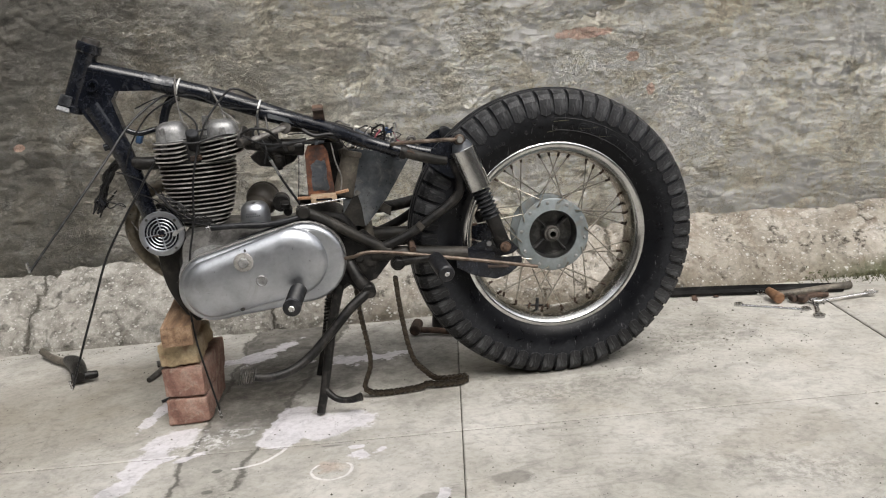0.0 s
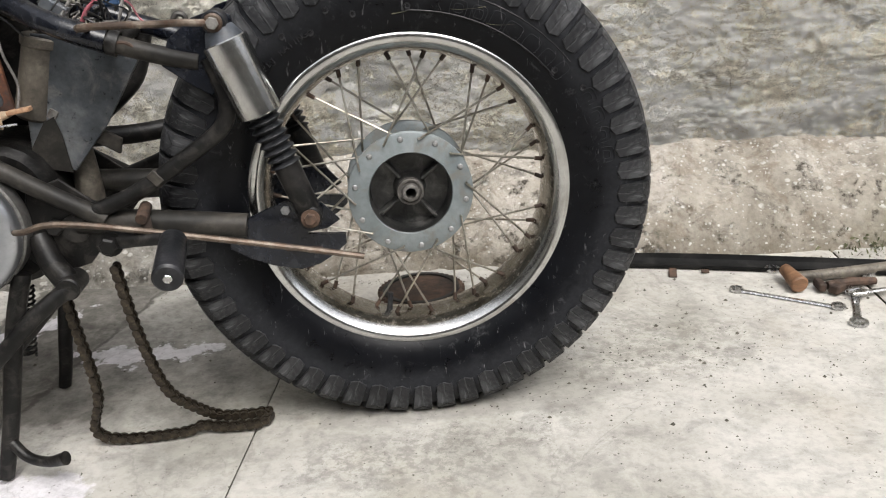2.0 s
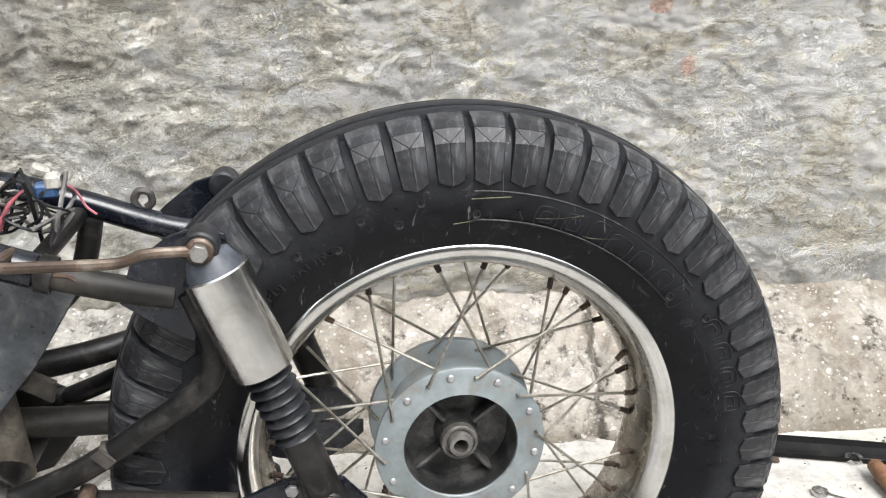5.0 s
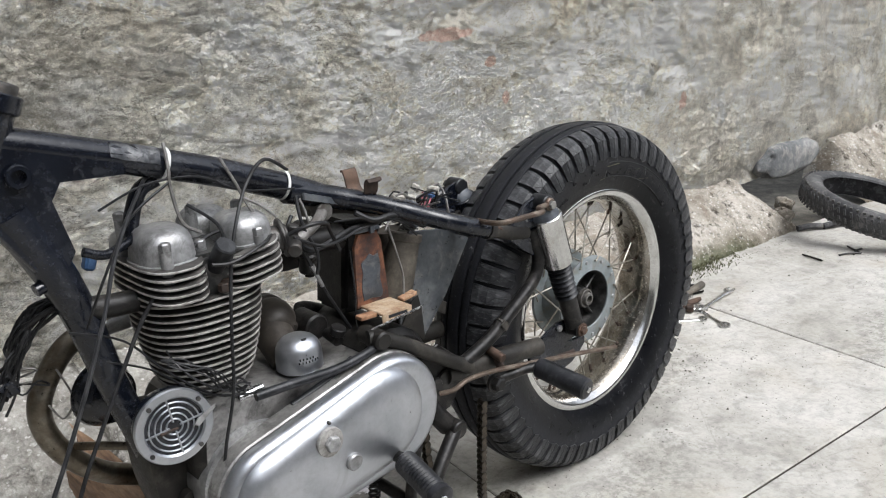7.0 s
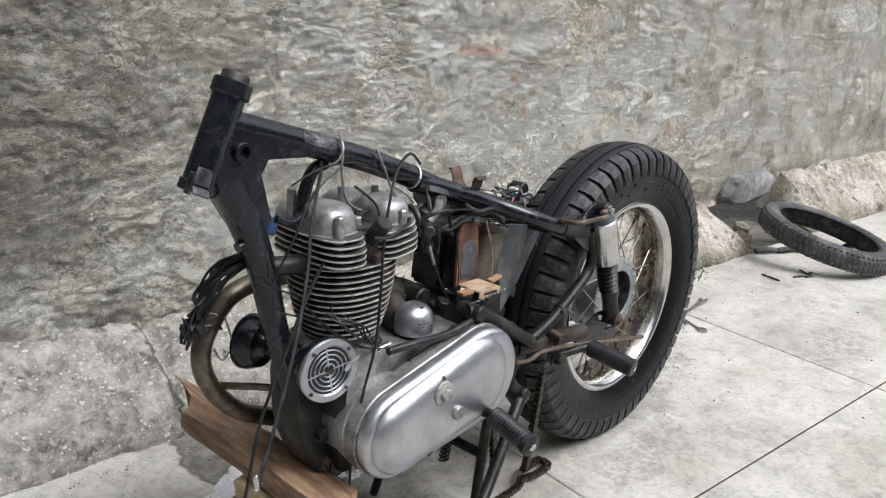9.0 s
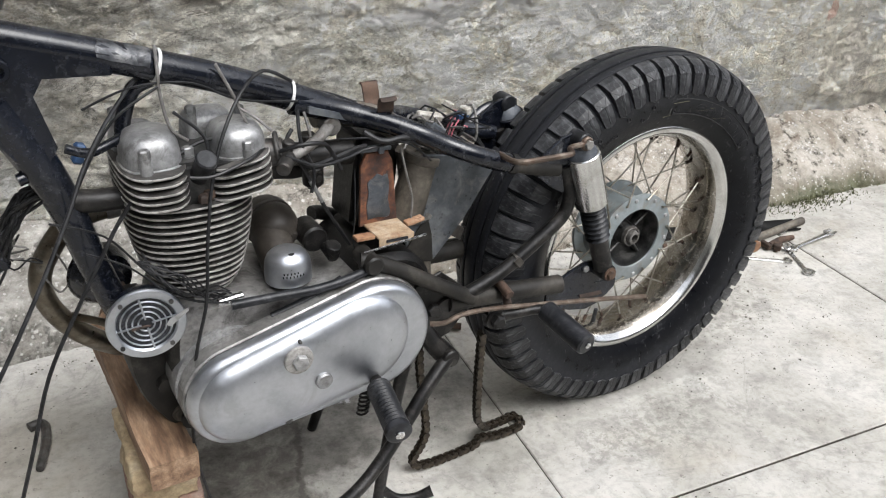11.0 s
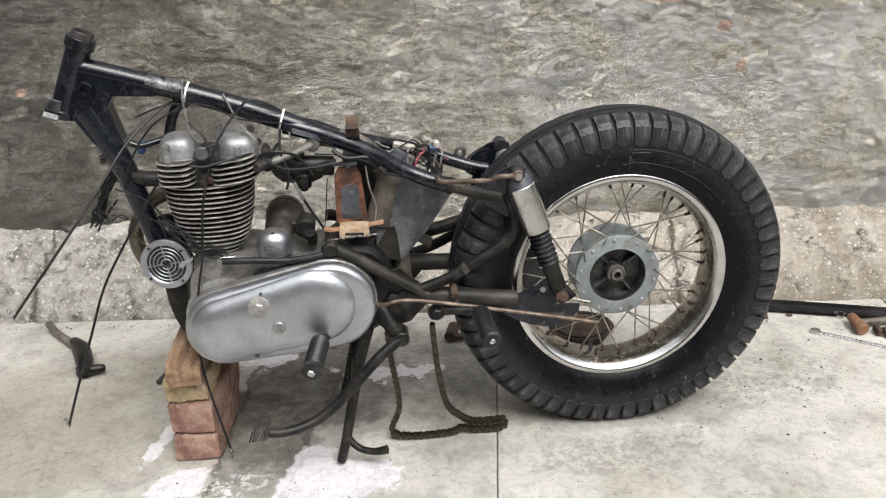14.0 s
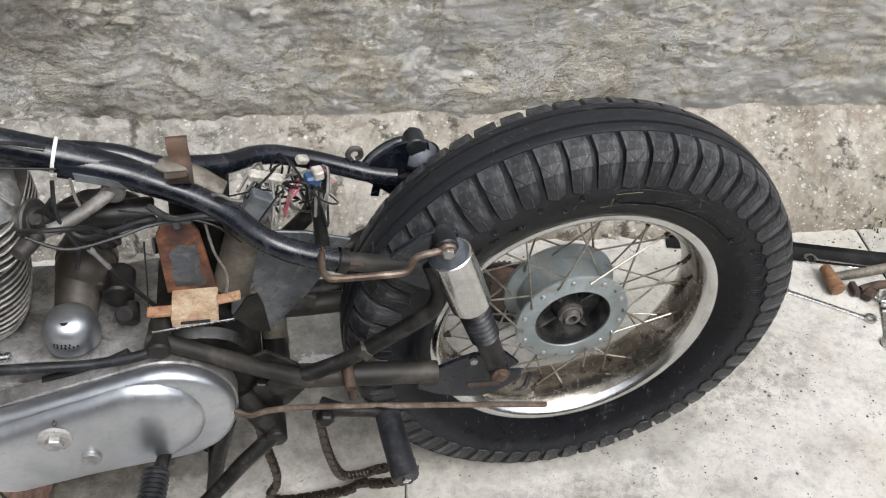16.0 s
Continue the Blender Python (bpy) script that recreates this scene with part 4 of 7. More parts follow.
# added out of view: low and distant, to let in more eastern sky
def wall_east():
    bm = bmesh.new()
    block(bm, (7.2, 0.48, 1.2), (0.22, 4.5, 2.4), bevel=0.01)
    tagged(part("wall_east", bm, PLAIN_WALL, smooth=0), "unseen plain grey rendered wall added to limit sky light at the far end", "wall", kind="structure")


wall()
wall_east()
wall_south()
wall_west()
plinth("plinth_1", -7.0, 1.98, 1.0, 0.0)
plinth("plinth_2", 2.5, 9.0, 1.15, 31.0)
ground()


# ---- the motorcycle: x towards its rear, y towards the wall, z up ----
bike = tagged(new("motorcycle"), "stripped vintage motorcycle with black frame, bare alloy engine and rear wheel", "motorcycle")
bike.matrix_world = pose(0.25, 2.118, 0, 0, 0, 5.9)
AXLE = 0.345


def tube_part(name, pts, r, mat, label="", n=14, steps=6, parent=None, flat=1.0):
    bm = bmesh.new()
    sweep(bm, pts, r, n, steps, flat)
    return part(name, bm, mat, parent or bike, label)


def bolt(centre, r, h, mat, axis=(0, -1, 0), parent=None, washer=0.0):
    bm = bmesh.new()
    if washer:
        c = Vector(centre)
        rod(bm, c, c + Vector(axis).normalized() * h * 0.25, washer, n=18)
    hexagon(bm, centre, r, h, axis)
    return part("bolt", bm, mat, parent or bike)


# rear wheel
TYRE_PROFILE = [(-0.047, 0.221), (-0.056, 0.232), (-0.064, 0.250), (-0.0695, 0.272), (-0.071, 0.292), (-0.069, 0.308), (-0.063, 0.323), (-0.053, 0.334), (-0.038, 0.341), (-0.02, 0.3445), (0, 0.345)]


def tyre_mesh(profile, n=144, groove=True):
    bm = bmesh.new()
    half = [tuple(p) for p in profile]
    if groove:
        half = half[:5] + [(-0.0718, 0.297), (-0.0718, 0.300)] + half[5:-2]
        half += [(-0.0325, 0.3435), (-0.0315, 0.3492), (-0.0305, 0.3500), (-0.0190, 0.3522), (-0.0180, 0.3518), (-0.0172, 0.3470), (-0.0135, 0.3470), (-0.0127, 0.3525), (-0.0118, 0.3530), (0, 0.3535)]
    full = half + [(-y, r) for y, r in half[:-1]][::-1]
    full += [(y * 0.8, 0.224) for y in (0.05, -0.05)]
    turned(bm, full, (0, 0, AXLE), "Y", n, closed=True)
    return bm


tyre = part("tyre", tyre_mesh(TYRE_PROFILE), TYRE_RUBBER, bike, "wide black tyre with block tread and dusty scuffed sidewall")


LUGS = 57


def tread_block():
    """One shoulder lug: a flat crown face, a pointed shoulder facet and two leaves with a raised moulding line between."""
    half = 360 / LUGS * 0.38

    def at(y, r, a):
        a = radians(a)
        return Vector((r * math.sin(a), y, r * math.cos(a)))
    rows = [(-0.0335, 0.3490, 1.10), (-0.046, 0.3465, 1.06), (-0.0595, 0.3395, 1.0), (-0.0688, 0.3275, 1.0), (-0.0726, 0.309, 1.0), (-0.0738, 0.2945, 0.95)]
    mids = [(-0.0335, 0.3492), (-0.046, 0.3467), (-0.0597, 0.3396), (-0.0694, 0.3281), (-0.0730, 0.309), (-0.0742, 0.2895)]
    bm = bmesh.new()
    top = []
    for i, (y, r, w) in enumerate(rows):
        lean = 0.35 * (1 - i / 5)
        top.append([bm.verts.new(p) for p in (at(y, r, lean - half * w), at(*mids[i], lean), at(y, r, lean + half * w))])
    low = []
    for i, (y, r, w) in enumerate(rows):
        deep = (0.008, 0.008, 0.008, 0.007, 0.006, 0.005)[i]
        out = Vector((y * 0.9, r - 0.285)).normalized()
        low.append([bm.verts.new(at(y - out.x * deep, r - out.y * deep, 0.35 * (1 - i / 5) + s * half * w * 1.06)) for s in (-1, 0, 1)])
    for i in range(5):
        for k in (0, 1):
            if i == 2:
                # pointed facet: the middle runs down to the ridge
                a, b, c, d = top[2][k], top[2][k + 1], top[3][k + 1], top[3][k]
                if k == 0:
                    bm.faces.new((a, b, c))
                    bm.faces.new((a, c, d))
                else:
                    bm.faces.new((a, b, d))
                    bm.faces.new((b, c, d))
            else:
                bm.faces.new((top[i][k], top[i][k + 1], top[i + 1][k + 1], top[i + 1][k]))
        for k in (0, 2):
            bm.faces.new((top[i][k], top[i + 1][k], low[i + 1][k], low[i][k]))
    for i in (0, 5):
        for k in (0, 1):
            bm.faces.new((top[i][k], top[i][k + 1], low[i][k + 1], low[i][k]))
    return bm


def lug_lines():
    """The thin raised moulding lines along a lug's edges."""
    bm = tread_block()
    bm.verts.ensure_lookup_table()
    v = [p.co.copy() for p in bm.verts]
    bm.free()
    out = bmesh.new()
    for a, b in ((6, 8), (6, 10), (8, 10), (10, 13), (13, 16), (15, 16), (16, 17), (6, 9), (9, 12), (12, 15), (8, 11), (11, 14), (14, 17)):
        p, q = v[a], v[b]
        d = (q - p).normalized()
        side = d.cross(Vector((0, -1, 0.25))).normalized() * 0.00045
        proud = Vector((0, -0.0006, 0.0002))
        ring = [[out.verts.new(e + s) for s in (side - proud, -side - proud, proud)] for e in (p, q)]
        for k in range(3):
            out.faces.new((ring[0][k], ring[0][(k + 1) % 3], ring[1][(k + 1) % 3], ring[1][k]))
    return out


lug = part("tread_block", tread_block(), RUBBER_DUST, tyre, smooth=9)
# the lug's moulding lines join its mesh with a worn edge material
lines = lug_lines()
both = bmesh.new()
both.from_mesh(lug.data)
count = len(both.faces)
spare = bpy.data.meshes.new("lines")
lines.to_mesh(spare)
lines.free()
both.from_mesh(spare)
both.to_mesh(lug.data)
both.free()
bpy.data.meshes.remove(spare)
lug.data.materials.append(RUBBER_EDGE)
for f in lug.data.polygons:
    f.material_index = 0 if f.index < count else 1
lug.matrix_basis = pose(0, 0, AXLE, 0, -2.05, 0)
for k in range(1, LUGS):
    again("tread_block", lug, tyre, pose(0, 0, AXLE, 0, k * 360 / LUGS - 2.05, 0))
for k in range(LUGS):
    again("tread_block", lug, tyre, pose(0, 0, AXLE, 0, (k + 0.5) * 360 / LUGS - 2.05, 0) @ pose(0, 0, 0, 0, 0, 180))


def letters(text, size, thick):
    cu = bpy.data.curves.new("raised_letters", "FONT")
    cu.body, cu.size, cu.extrude, cu.align_x = text, size, thick, "CENTER"
    tmp = bpy.data.objects.new("tmp", cu)
    scene.collection.objects.link(tmp)
    me = bpy.data.meshes.new_from_object(tmp.evaluated_get(bpy.context.evaluated_depsgraph_get()))
    bpy.data.objects.remove(tmp)
    return me


def ring_text(word, r, start, step, size):
    """Raised letters along the sidewall; start and step in degrees, clockwise from the top as the camera side sees them."""
    for i, ch in enumerate(word):
        if ch == " ":
            continue
        me = letters(ch, size, 0.0012)
        me.materials.append(RUBBER)
        o = new("raised_letter", me)
        o.parent = tyre
        a = start + i * step
        o.matrix_basis = pose(0, 0, AXLE, 0, a, 0) @ pose(0, -0.0685, r, 90, 0, 0) @ pose(0, 0, 0, -12, 0, 0)


ring_text("PLY RATING", 0.2605, -42.5, 1.65, 0.0115)
for r in (0.2555, 0.2835):
    bm = bmesh.new()
    sweep(bm, [((r * math.sin(radians(a)), -0.0668 if r < 0.26 else -0.0705, AXLE + r * math.cos(radians(a)))) for a in range(2, 53, 2)], 0.0010, 5, 1)
    part("raised_line", bm, RUBBER, tyre)
# maker's mark, plain raised outlines only
for a0, wd, ht, r0 in ((17, 0.022, 0.022, 0.265), (23, 0.021, 0.022, 0.265), (28.5, 0.018, 0.026, 0.266), (34, 0.024, 0.022, 0.265), (40.5, 0.022, 0.022, 0.265), (46.5, 0.018, 0.022, 0.265), (52, 0.016, 0.026, 0.266), (63, 0.022, 0.026, 0.2755), (69, 0.022, 0.026, 0.2755), (75, 0.022, 0.026, 0.2755), (81, 0.022, 0.026, 0.2755)):
    for inner in (1.0, 0.55) if int(a0) % 2 else (1.0,):
        bm = bmesh.new()
        pts = [(wd / 2 * inner * math.copysign(abs(math.cos(q)) ** 0.5, math.cos(q)), 0, ht / 2 * inner * math.copysign(abs(math.sin(q)) ** 0.5, math.sin(q))) for q in [k * math.pi / 8 for k in range(17)]]
        sweep(bm, pts, 0.0006, 5, 1)
        o = part("raised_mark", bm, TYRE_RUBBER, tyre)
        o.matrix_basis = pose(0, 0, AXLE, 0, a0, 0) @ pose(0, -0.0676 - (r0 - 0.265) * 0.2, r0, 13, 0, 0)
# yellowish crayon strokes left on the sidewall
for a0, a1, r0, r1 in ((1.5, 9, 0.276, 0.279), (15, 24, 0.262, 0.277), (26, 33, 0.258, 0.272), (-2, 4, 0.252, 0.256)):
    bm = bmesh.new()
    sweep(bm, [(r * math.sin(radians(a)), -0.0600 - 0.0005 - (r - 0.236) * 0.235, AXLE + r * math.cos(radians(a))) for a, r in [(a0 + (a1 - a0) * k / 6, r0 + (r1 - r0) * (k / 6) ** 1.6) for k in range(7)]], 0.0006, 5, 1)
    part("crayon_stroke", bm, CRAYON, tyre, "pale yellow crayon stroke")
for a0, r0 in ((2.6, 0.261), (50.9, 0.261), (-19.6, 0.278), (-8.1, 0.278), (-13, 0.262), (-26, 0.262), (60, 0.278), (-33, 0.278)):
    bm = bmesh.new()
    turned(bm, [(0.0, 0.0045), (-0.0012, 0.0045), (-0.0014, 0.003), (0.001, 0.002)], n=14)
    o = part("moulding_dimple", bm, RUBBER, tyre)
    o.matrix_basis = pose(0, 0, AXLE, 0, a0, 0) @ pose(0, -0.0705 if r0 > 0.27 else -0.0672, r0, 0, 0, 0)

bm = bmesh.new()
rim_prof = [(-0.050, 0.214), (-0.0525, 0.218), (-0.0525, 0.2255), (-0.050, 0.228), (-0.046, 0.2275), (-0.043, 0.219), (-0.030, 0.211), (-0.016, 0.2065), (0, 0.205)]
rim_full = rim_prof + [(-y, r) for y, r in rim_prof[:-1]][::-1] + [(0.046, 0.211), (0.040, 0.206), (0.026, 0.200), (0.013, 0.1975), (0, 0.197), (-0.013, 0.1975), (-0.026, 0.200), (-0.040, 0.206), (-0.046, 0.211)]
turned(bm, rim_full, (0, 0, AXLE), "Y", 128, closed=True)
rim = part("rim", bm, CHROME, bike, "chromed spoked wheel rim, tarnished and coloured darker inside", smooth=50)
# inner band: tarnish, plus shade and brown reflection put into a darker chrome
rim.data.materials.append(RIM_INNER)
for f in rim.data.polygons:
    if math.hypot(f.center.x, f.center.z - AXLE) < 0.2075 and abs(f.center.y) < 0.042:
        f.material_index = 1

# hub
bm = bmesh.new()
turned(bm, [(-0.028, 0.0600), (-0.0335, 0.0595), (-0.035, 0.0605), (-0.034, 0.064), (-0.034, 0.087), (-0.0325, 0.0895), (-0.0295, 0.090), (-0.027, 0.088), (-0.024, 0.072), (0.0, 0.068), (0.030, 0.072), (0.033, 0.086), (0.035, 0.090), (0.040, 0.091), (0.043, 0.088), (0.046, 0.06), (0.046, 0.022), (0.018, 0.022), (0.016, 0.061), (-0.02, 0.0615)], (0, 0, AXLE), "Y", 72, closed=True)
hub = part("hub", bm, HUB, bike, "grey-blue painted drum hub with an open dark centre")
bm = bmesh.new()
turned(bm, [(-0.0325, 0.0590), (0.004, 0.0570), (0.006, 0.05), (0.004, 0.024), (-0.018, 0.0205), (-0.020, 0.0195), (-0.020, 0.010), (0.02, 0.0095), (0.021, 0.0)], (0, 0, AXLE), "Y", 48, caps=False)
web = part("hub_centre", bm, HUB_CAST, hub, "black cast hub web with four ribs")
for k in range(4):
    bm = bmesh.new()
    block(bm, (0.041, -0.004, 0), (0.038, 0.020, 0.005), bevel=0.0015)
    o = part("hub_rib", bm, HUB_CAST, hub)
    o.matrix_basis = pose(0, 0, AXLE, 0, -38 - 90 * k, 0)
bm = bmesh.new()
turned(bm, [(-0.019, 0.0200), (-0.0265, 0.0195), (-0.0275, 0.0185), (-0.0275, 0.0160), (-0.0252, 0.0155), (-0.0252, 0.0135), (-0.0300, 0.0130), (-0.0340, 0.0120), (-0.0345, 0.0112), (-0.0345, 0.0078), (-0.01, 0.0075)], (0, 0, AXLE), "Y", 36, caps=False)
part("wheel_bearing", bm, DULL_STEEL, hub, "steel wheel bearing with a hollow spindle hole")
rivet = None
for side in (-1, 1):
    face = -0.034 if side < 0 else 0.036
    hole_r = 0.080 if side < 0 else 0.081
    for k in range(20):
        a = 18 * k + (0 if side < 0 else 9) + 11.1
        if k % 2:
            if rivet is None:
                bm = bmesh.new()
                turned(bm, [(0.001, 0.0042), (-0.001, 0.0042), (-0.0022, 0.0030), (-0.0027, 0.0)], n=12)
                rivet = part("spoke_head", bm, ALLOY_ROUGH, hub)
                o = rivet
            else:
                o = again("spoke_head", rivet, hub, Matrix())
            o.matrix_basis = pose(0, 0, AXLE, 0, a, 0) @ pose(0, face if side < 0 else face + 0.0, hole_r)
        # a spoke leaves the flange and runs across to the rim
        out = 1 if k % 2 == 0 else -1
        sweep_angle = 35 * out
        y0 = face + (-0.004 if k % 2 == 0 else 0.006)
        p0 = Vector((hole_r * math.sin(radians(a)), y0, AXLE + hole_r * math.cos(radians(a))))
        b = radians(a + sweep_angle)
        p1 = Vector((0.1995 * math.sin(b), 0.010 * side * (1 if k % 2 else 0.6), AXLE + 0.1995 * math.cos(b)))
        bm = bmesh.new()
        d = (p1 - p0).normalized()
        rod(bm, p0 + Vector((0, 0.007 if k % 2 == 0 else -0.007, 0)), p0 + d * 0.002, 0.0017, n=7)
        rod(bm, p0, p1, 0.0016, n=7)
        sp = part("spoke", bm, SPOKE, rim)
        bm = bmesh.new()
        rod(bm, p1 - d * 0.013, p1 + d * 0.004, 0.0030, 0.0034, n=8)
        part("spoke_nipple", bm, RUST_DARK, rim)
bm = bmesh.new()
rod(bm, (-0.045, 0, AXLE - 0.196), (-0.041, 0, AXLE - 0.165), 0.0045, 0.004, n=10)
part("tyre_valve", bm, RUBBER_SOFT, rim)

# frame
bm = bmesh.new()
hb, ht = Vector((-1.068, 0, 0.744)), Vector((-1.006, 0, 0.882))
up = (ht - hb).normalized()
rod(bm, hb, ht, 0.0225, n=28, bevel=0.002)
head = part("head_tube", bm, BLACK, bike)
bm = bmesh.new()
rod(bm, ht - up * 0.02, ht + up * 0.0005, 0.0268, n=28, bevel=0.0015)
lip = [hb.lerp(ht, 0.86), hb.lerp(ht, 0.885)]
rod(bm, lip[0], lip[1], 0.0245, n=28, bevel=0.001)
part("bearing_cup", bm, BLACK, head, "worn black steering bearing cup")
tilt = Matrix.Translation(ht) @ up.to_track_quat("Z", "Y").to_matrix().to_4x4()
bm = bmesh.new()
turned(bm, [(-0.004, 0.0195), (0.0095, 0.0195), (0.0115, 0.0185), (0.0125, 0.0165), (0.0115, 0.0145), (0.004, 0.0135), (-0.006, 0.0135)], axis="Z", n=32, closed=True)
race = part("bearing_race", bm, TOOL_DARK, head, "dark worn open bearing race")
race.matrix_basis = tilt
bm = bmesh.new()
rod(bm, (0, 0, -0.006), (0, 0, -0.001), 0.014, n=24)
core = part("race_hole", bm, MATT_BLACK, head)
core.matrix_basis = tilt
bm = bmesh.new()
rod(bm, hb - up * 0.004, hb + up * 0.012, 0.0255, n=28, bevel=0.002)
part("bearing_cup", bm, BLACK, head)
bm = bmesh.new()
for c, size, turn in (((-1.072, -0.0245, 0.766), (0.026, 0.004, 0.024), (0, 24, 8)), ((-1.079, -0.028, 0.748), (0.028, 0.005, 0.012), (-30, 24, 8)), ((-1.087, -0.018, 0.76), (0.004, 0.016, 0.03), (0, 24, 0))):
    block(bm, c, size, turn, 0.0015)
part("lock_bracket", bm, BARE, head, "worn bare steel lock bracket")
tube_part("top_tube", [(-1.03, 0, 0.832), (-0.95, 0, 0.808), (-0.835, 0, 0.772), (-0.755, 0, 0.745), (-0.664, 0, 0.709), (-0.60, 0, 0.683), (-0.555, 0, 0.664)], [0.0195, 0.0195, 0.0195, 0.0195, 0.0195, 0.017, 0.008], BLACK, n=20)
bm = bmesh.new()
rows = []
for k in range(9):
    x = -0.905 + 0.0075 * k
    z = 0.808 + (x + 0.95) / 0.115 * -0.036
    rows.append([bm.verts.new((x + 0.004 * fractal(j * 0.7, k * 0.5) + 0.0199 * math.sin(q) * 0.31, 0.0199 * math.cos(q), z + 0.0199 * math.sin(q) * 0.95)) for j, q in enumerate([radians(20 + 20 * n + 6 * fractal(k * 0.4, 3)) for n in range(9)])])
for a, b in zip(rows, rows[1:]):
    for j in range(8):
        bm.faces.new((a[j], a[j + 1], b[j + 1], b[j]))
part("bare_patch", bm, BARE, bike, "worn bare metal patch on the top tube")
bm = bmesh.new()
plate(bm, [(-1.062, 0.782), (-1.028, 0.838), (-0.94, 0.812), (-0.885, 0.797), (-0.887, 0.772), (-0.965, 0.777), (-0.978, 0.757), (-0.962, 0.69), (-0.985, 0.655), (-1.012, 0.68), (-1.045, 0.735)], -0.019, 0.019, 0.004)
part("steering_gusset", bm, BLACK, bike, "black boxed gusset plate behind the steering head")
bm = bmesh.new()
turned(bm, [(0.01, 0.014), (-0.004, 0.014), (-0.006, 0.0125), (-0.006, 0.008), (0.01, 0.0075)], (-1.01, -0.022, 0.792), "Y", 24)
part("gusset_boss", bm, BLACK, bike)
tube_part("down_tube", [(-1.022, 0, 0.75), (-0.99, 0, 0.68), (-0.966, 0, 0.611), (-0.945, 0, 0.52), (-0.918, 0, 0.42), (-0.893, 0, 0.325)], [0.026, 0.0245, 0.0215, 0.0195, 0.0185, 0.0185], BLACK, n=18)
bm = bmesh.new()
plate(bm, [(-0.925, 0.40), (-0.90, 0.41), (-0.845, 0.32), (-0.835, 0.245), (-0.865, 0.238), (-0.915, 0.32)], -0.030, -0.024, 0.0015)
plate(bm, [(-0.925, 0.40), (-0.90, 0.41), (-0.845, 0.32), (-0.835, 0.245), (-0.865, 0.238), (-0.915, 0.32)], 0.024, 0.030, 0.0015)
rod(bm, (-0.856, -0.05, 0.262), (-0.856, 0.05, 0.262), 0.017, n=18)
rod(bm, (-0.885, -0.05, 0.33), (-0.885, 0.05, 0.33), 0.012, n=18)
plate(bm, [(-0.930, 0.40), (-0.928, 0.452), (-0.892, 0.462), (-0.872, 0.42), (-0.862, 0.36), (-0.850, 0.30), (-0.842, 0.262), (-0.852, 0.238), (-0.878, 0.243), (-0.912, 0.30), (-0.926, 0.35)], -0.036, 0.036, 0.010, 3)
part("engine_front_plate", bm, DUSTY, bike, "brown grimy front engine mounting casing")
bolt((-0.868, -0.036, 0.268), 0.010, 0.009, CANISTER, washer=0.014)
bolt((-0.882, -0.036, 0.325), 0.010, 0.009, CANISTER, washer=0.014)

rail = [(-0.66, -0.002, 0.701), (-0.60, -0.006, 0.682), (-0.56, -0.017, 0.669), (-0.52, -0.030, 0.655), (-0.48, -0.050, 0.639), (-0.45, -0.078, 0.626), (-0.42, -0.094, 0.614), (-0.39, -0.099, 0.602), (-0.36, -0.100, 0.591), (-0.32, -0.097, 0.576), (-0.285, -0.093, 0.565), (-0.255, -0.092, 0.558)]
tube_part("rail_end", rail[6:], 0.0118, DUSTY, "dull dusty rail end sleeved into the seat rail", n=16)
tube_part("seat_rail", rail[:9], [0.0185, 0.0175, 0.0165, 0.0155, 0.015, 0.0145, 0.0145, 0.0148, 0.0150], BLACK, "curved black tubular seat rail", n=16)
far_rail = [(-0.66, 0.016, 0.704), (-0.60, 0.022, 0.686)] + mirror(rail)[2:]
tube_part("seat_rail", far_rail, 0.0135, BLACK, "curved black tubular seat rail", n=16)
bm = bmesh.new()
plate(bm, [(-0.645, 0.698), (-0.58, 0.676), (-0.50, 0.648), (-0.50, 0.640), (-0.58, 0.666), (-0.645, 0.688)], -0.024, 0.024, 0.002)
part("rail_web", bm, GREY_SHEET, bike, "scuffed blue-grey web plate between the rails")
bm = bmesh.new()
line = curve_points([(-0.531, -0.044, 0.694), (-0.531, -0.039, 0.698), (-0.531, -0.034, 0.692), (-0.530, -0.029, 0.676), (-0.529, -0.012, 0.664), (-0.530, 0.010, 0.676), (-0.531, 0.015, 0.694), (-0.531, 0.020, 0.704), (-0.531, 0.026, 0.702)], 4)
loops = []
for k, q in enumerate(line):
    d = (line[min(k + 1, len(line) - 1)] - line[max(k - 1, 0)]).normalized()
    across = d.cross(Vector((1, 0, 0))).normalized() * 0.0016
    w = 0.0125 - 0.003 * (k in (0, len(line) - 1))
    loops.append([q + Vector((a * w, 0, 0)) + b * across for a, b in ((-1, -1), (1, -1), (1, 1), (-1, 1))])
loft(bm, loops)
part("seat_bracket", bm, RUST_DARK, bike, "dark rusty upturned seat bracket strap")
strut = [(-0.423, -0.096, 0.374), (-0.36, -0.098, 0.397), (-0.292, -0.098, 0.4365), (-0.241, -0.097, 0.471), (-0.2275, -0.096, 0.503), (-0.234, -0.094, 0.535), (-0.243, -0.093, 0.562)]
tube_part("subframe_strut", strut, 0.0112, GRIME)
tube_part("subframe_strut", mirror(strut), 0.0112, GRIME)
lower = [(-0.602, -0.088, 0.479), (-0.582, -0.093, 0.474), (-0.532, -0.097, 0.446), (-0.470, -0.098, 0.405), (-0.405, -0.097, 0.364)]
tube_part("lower_frame_tube", lower, 0.0120, DUSTY)
tube_part("lower_frame_tube", mirror(lower), 0.0120, GRIME)
bm = bmesh.new()
rod(bm, (-0.588, -0.112, 0.476), (-0.588, -0.06, 0.476), 0.0145, n=18, bevel=0.003)
part("frame_collar", bm, DUSTY, bike)
bm = bmesh.new()
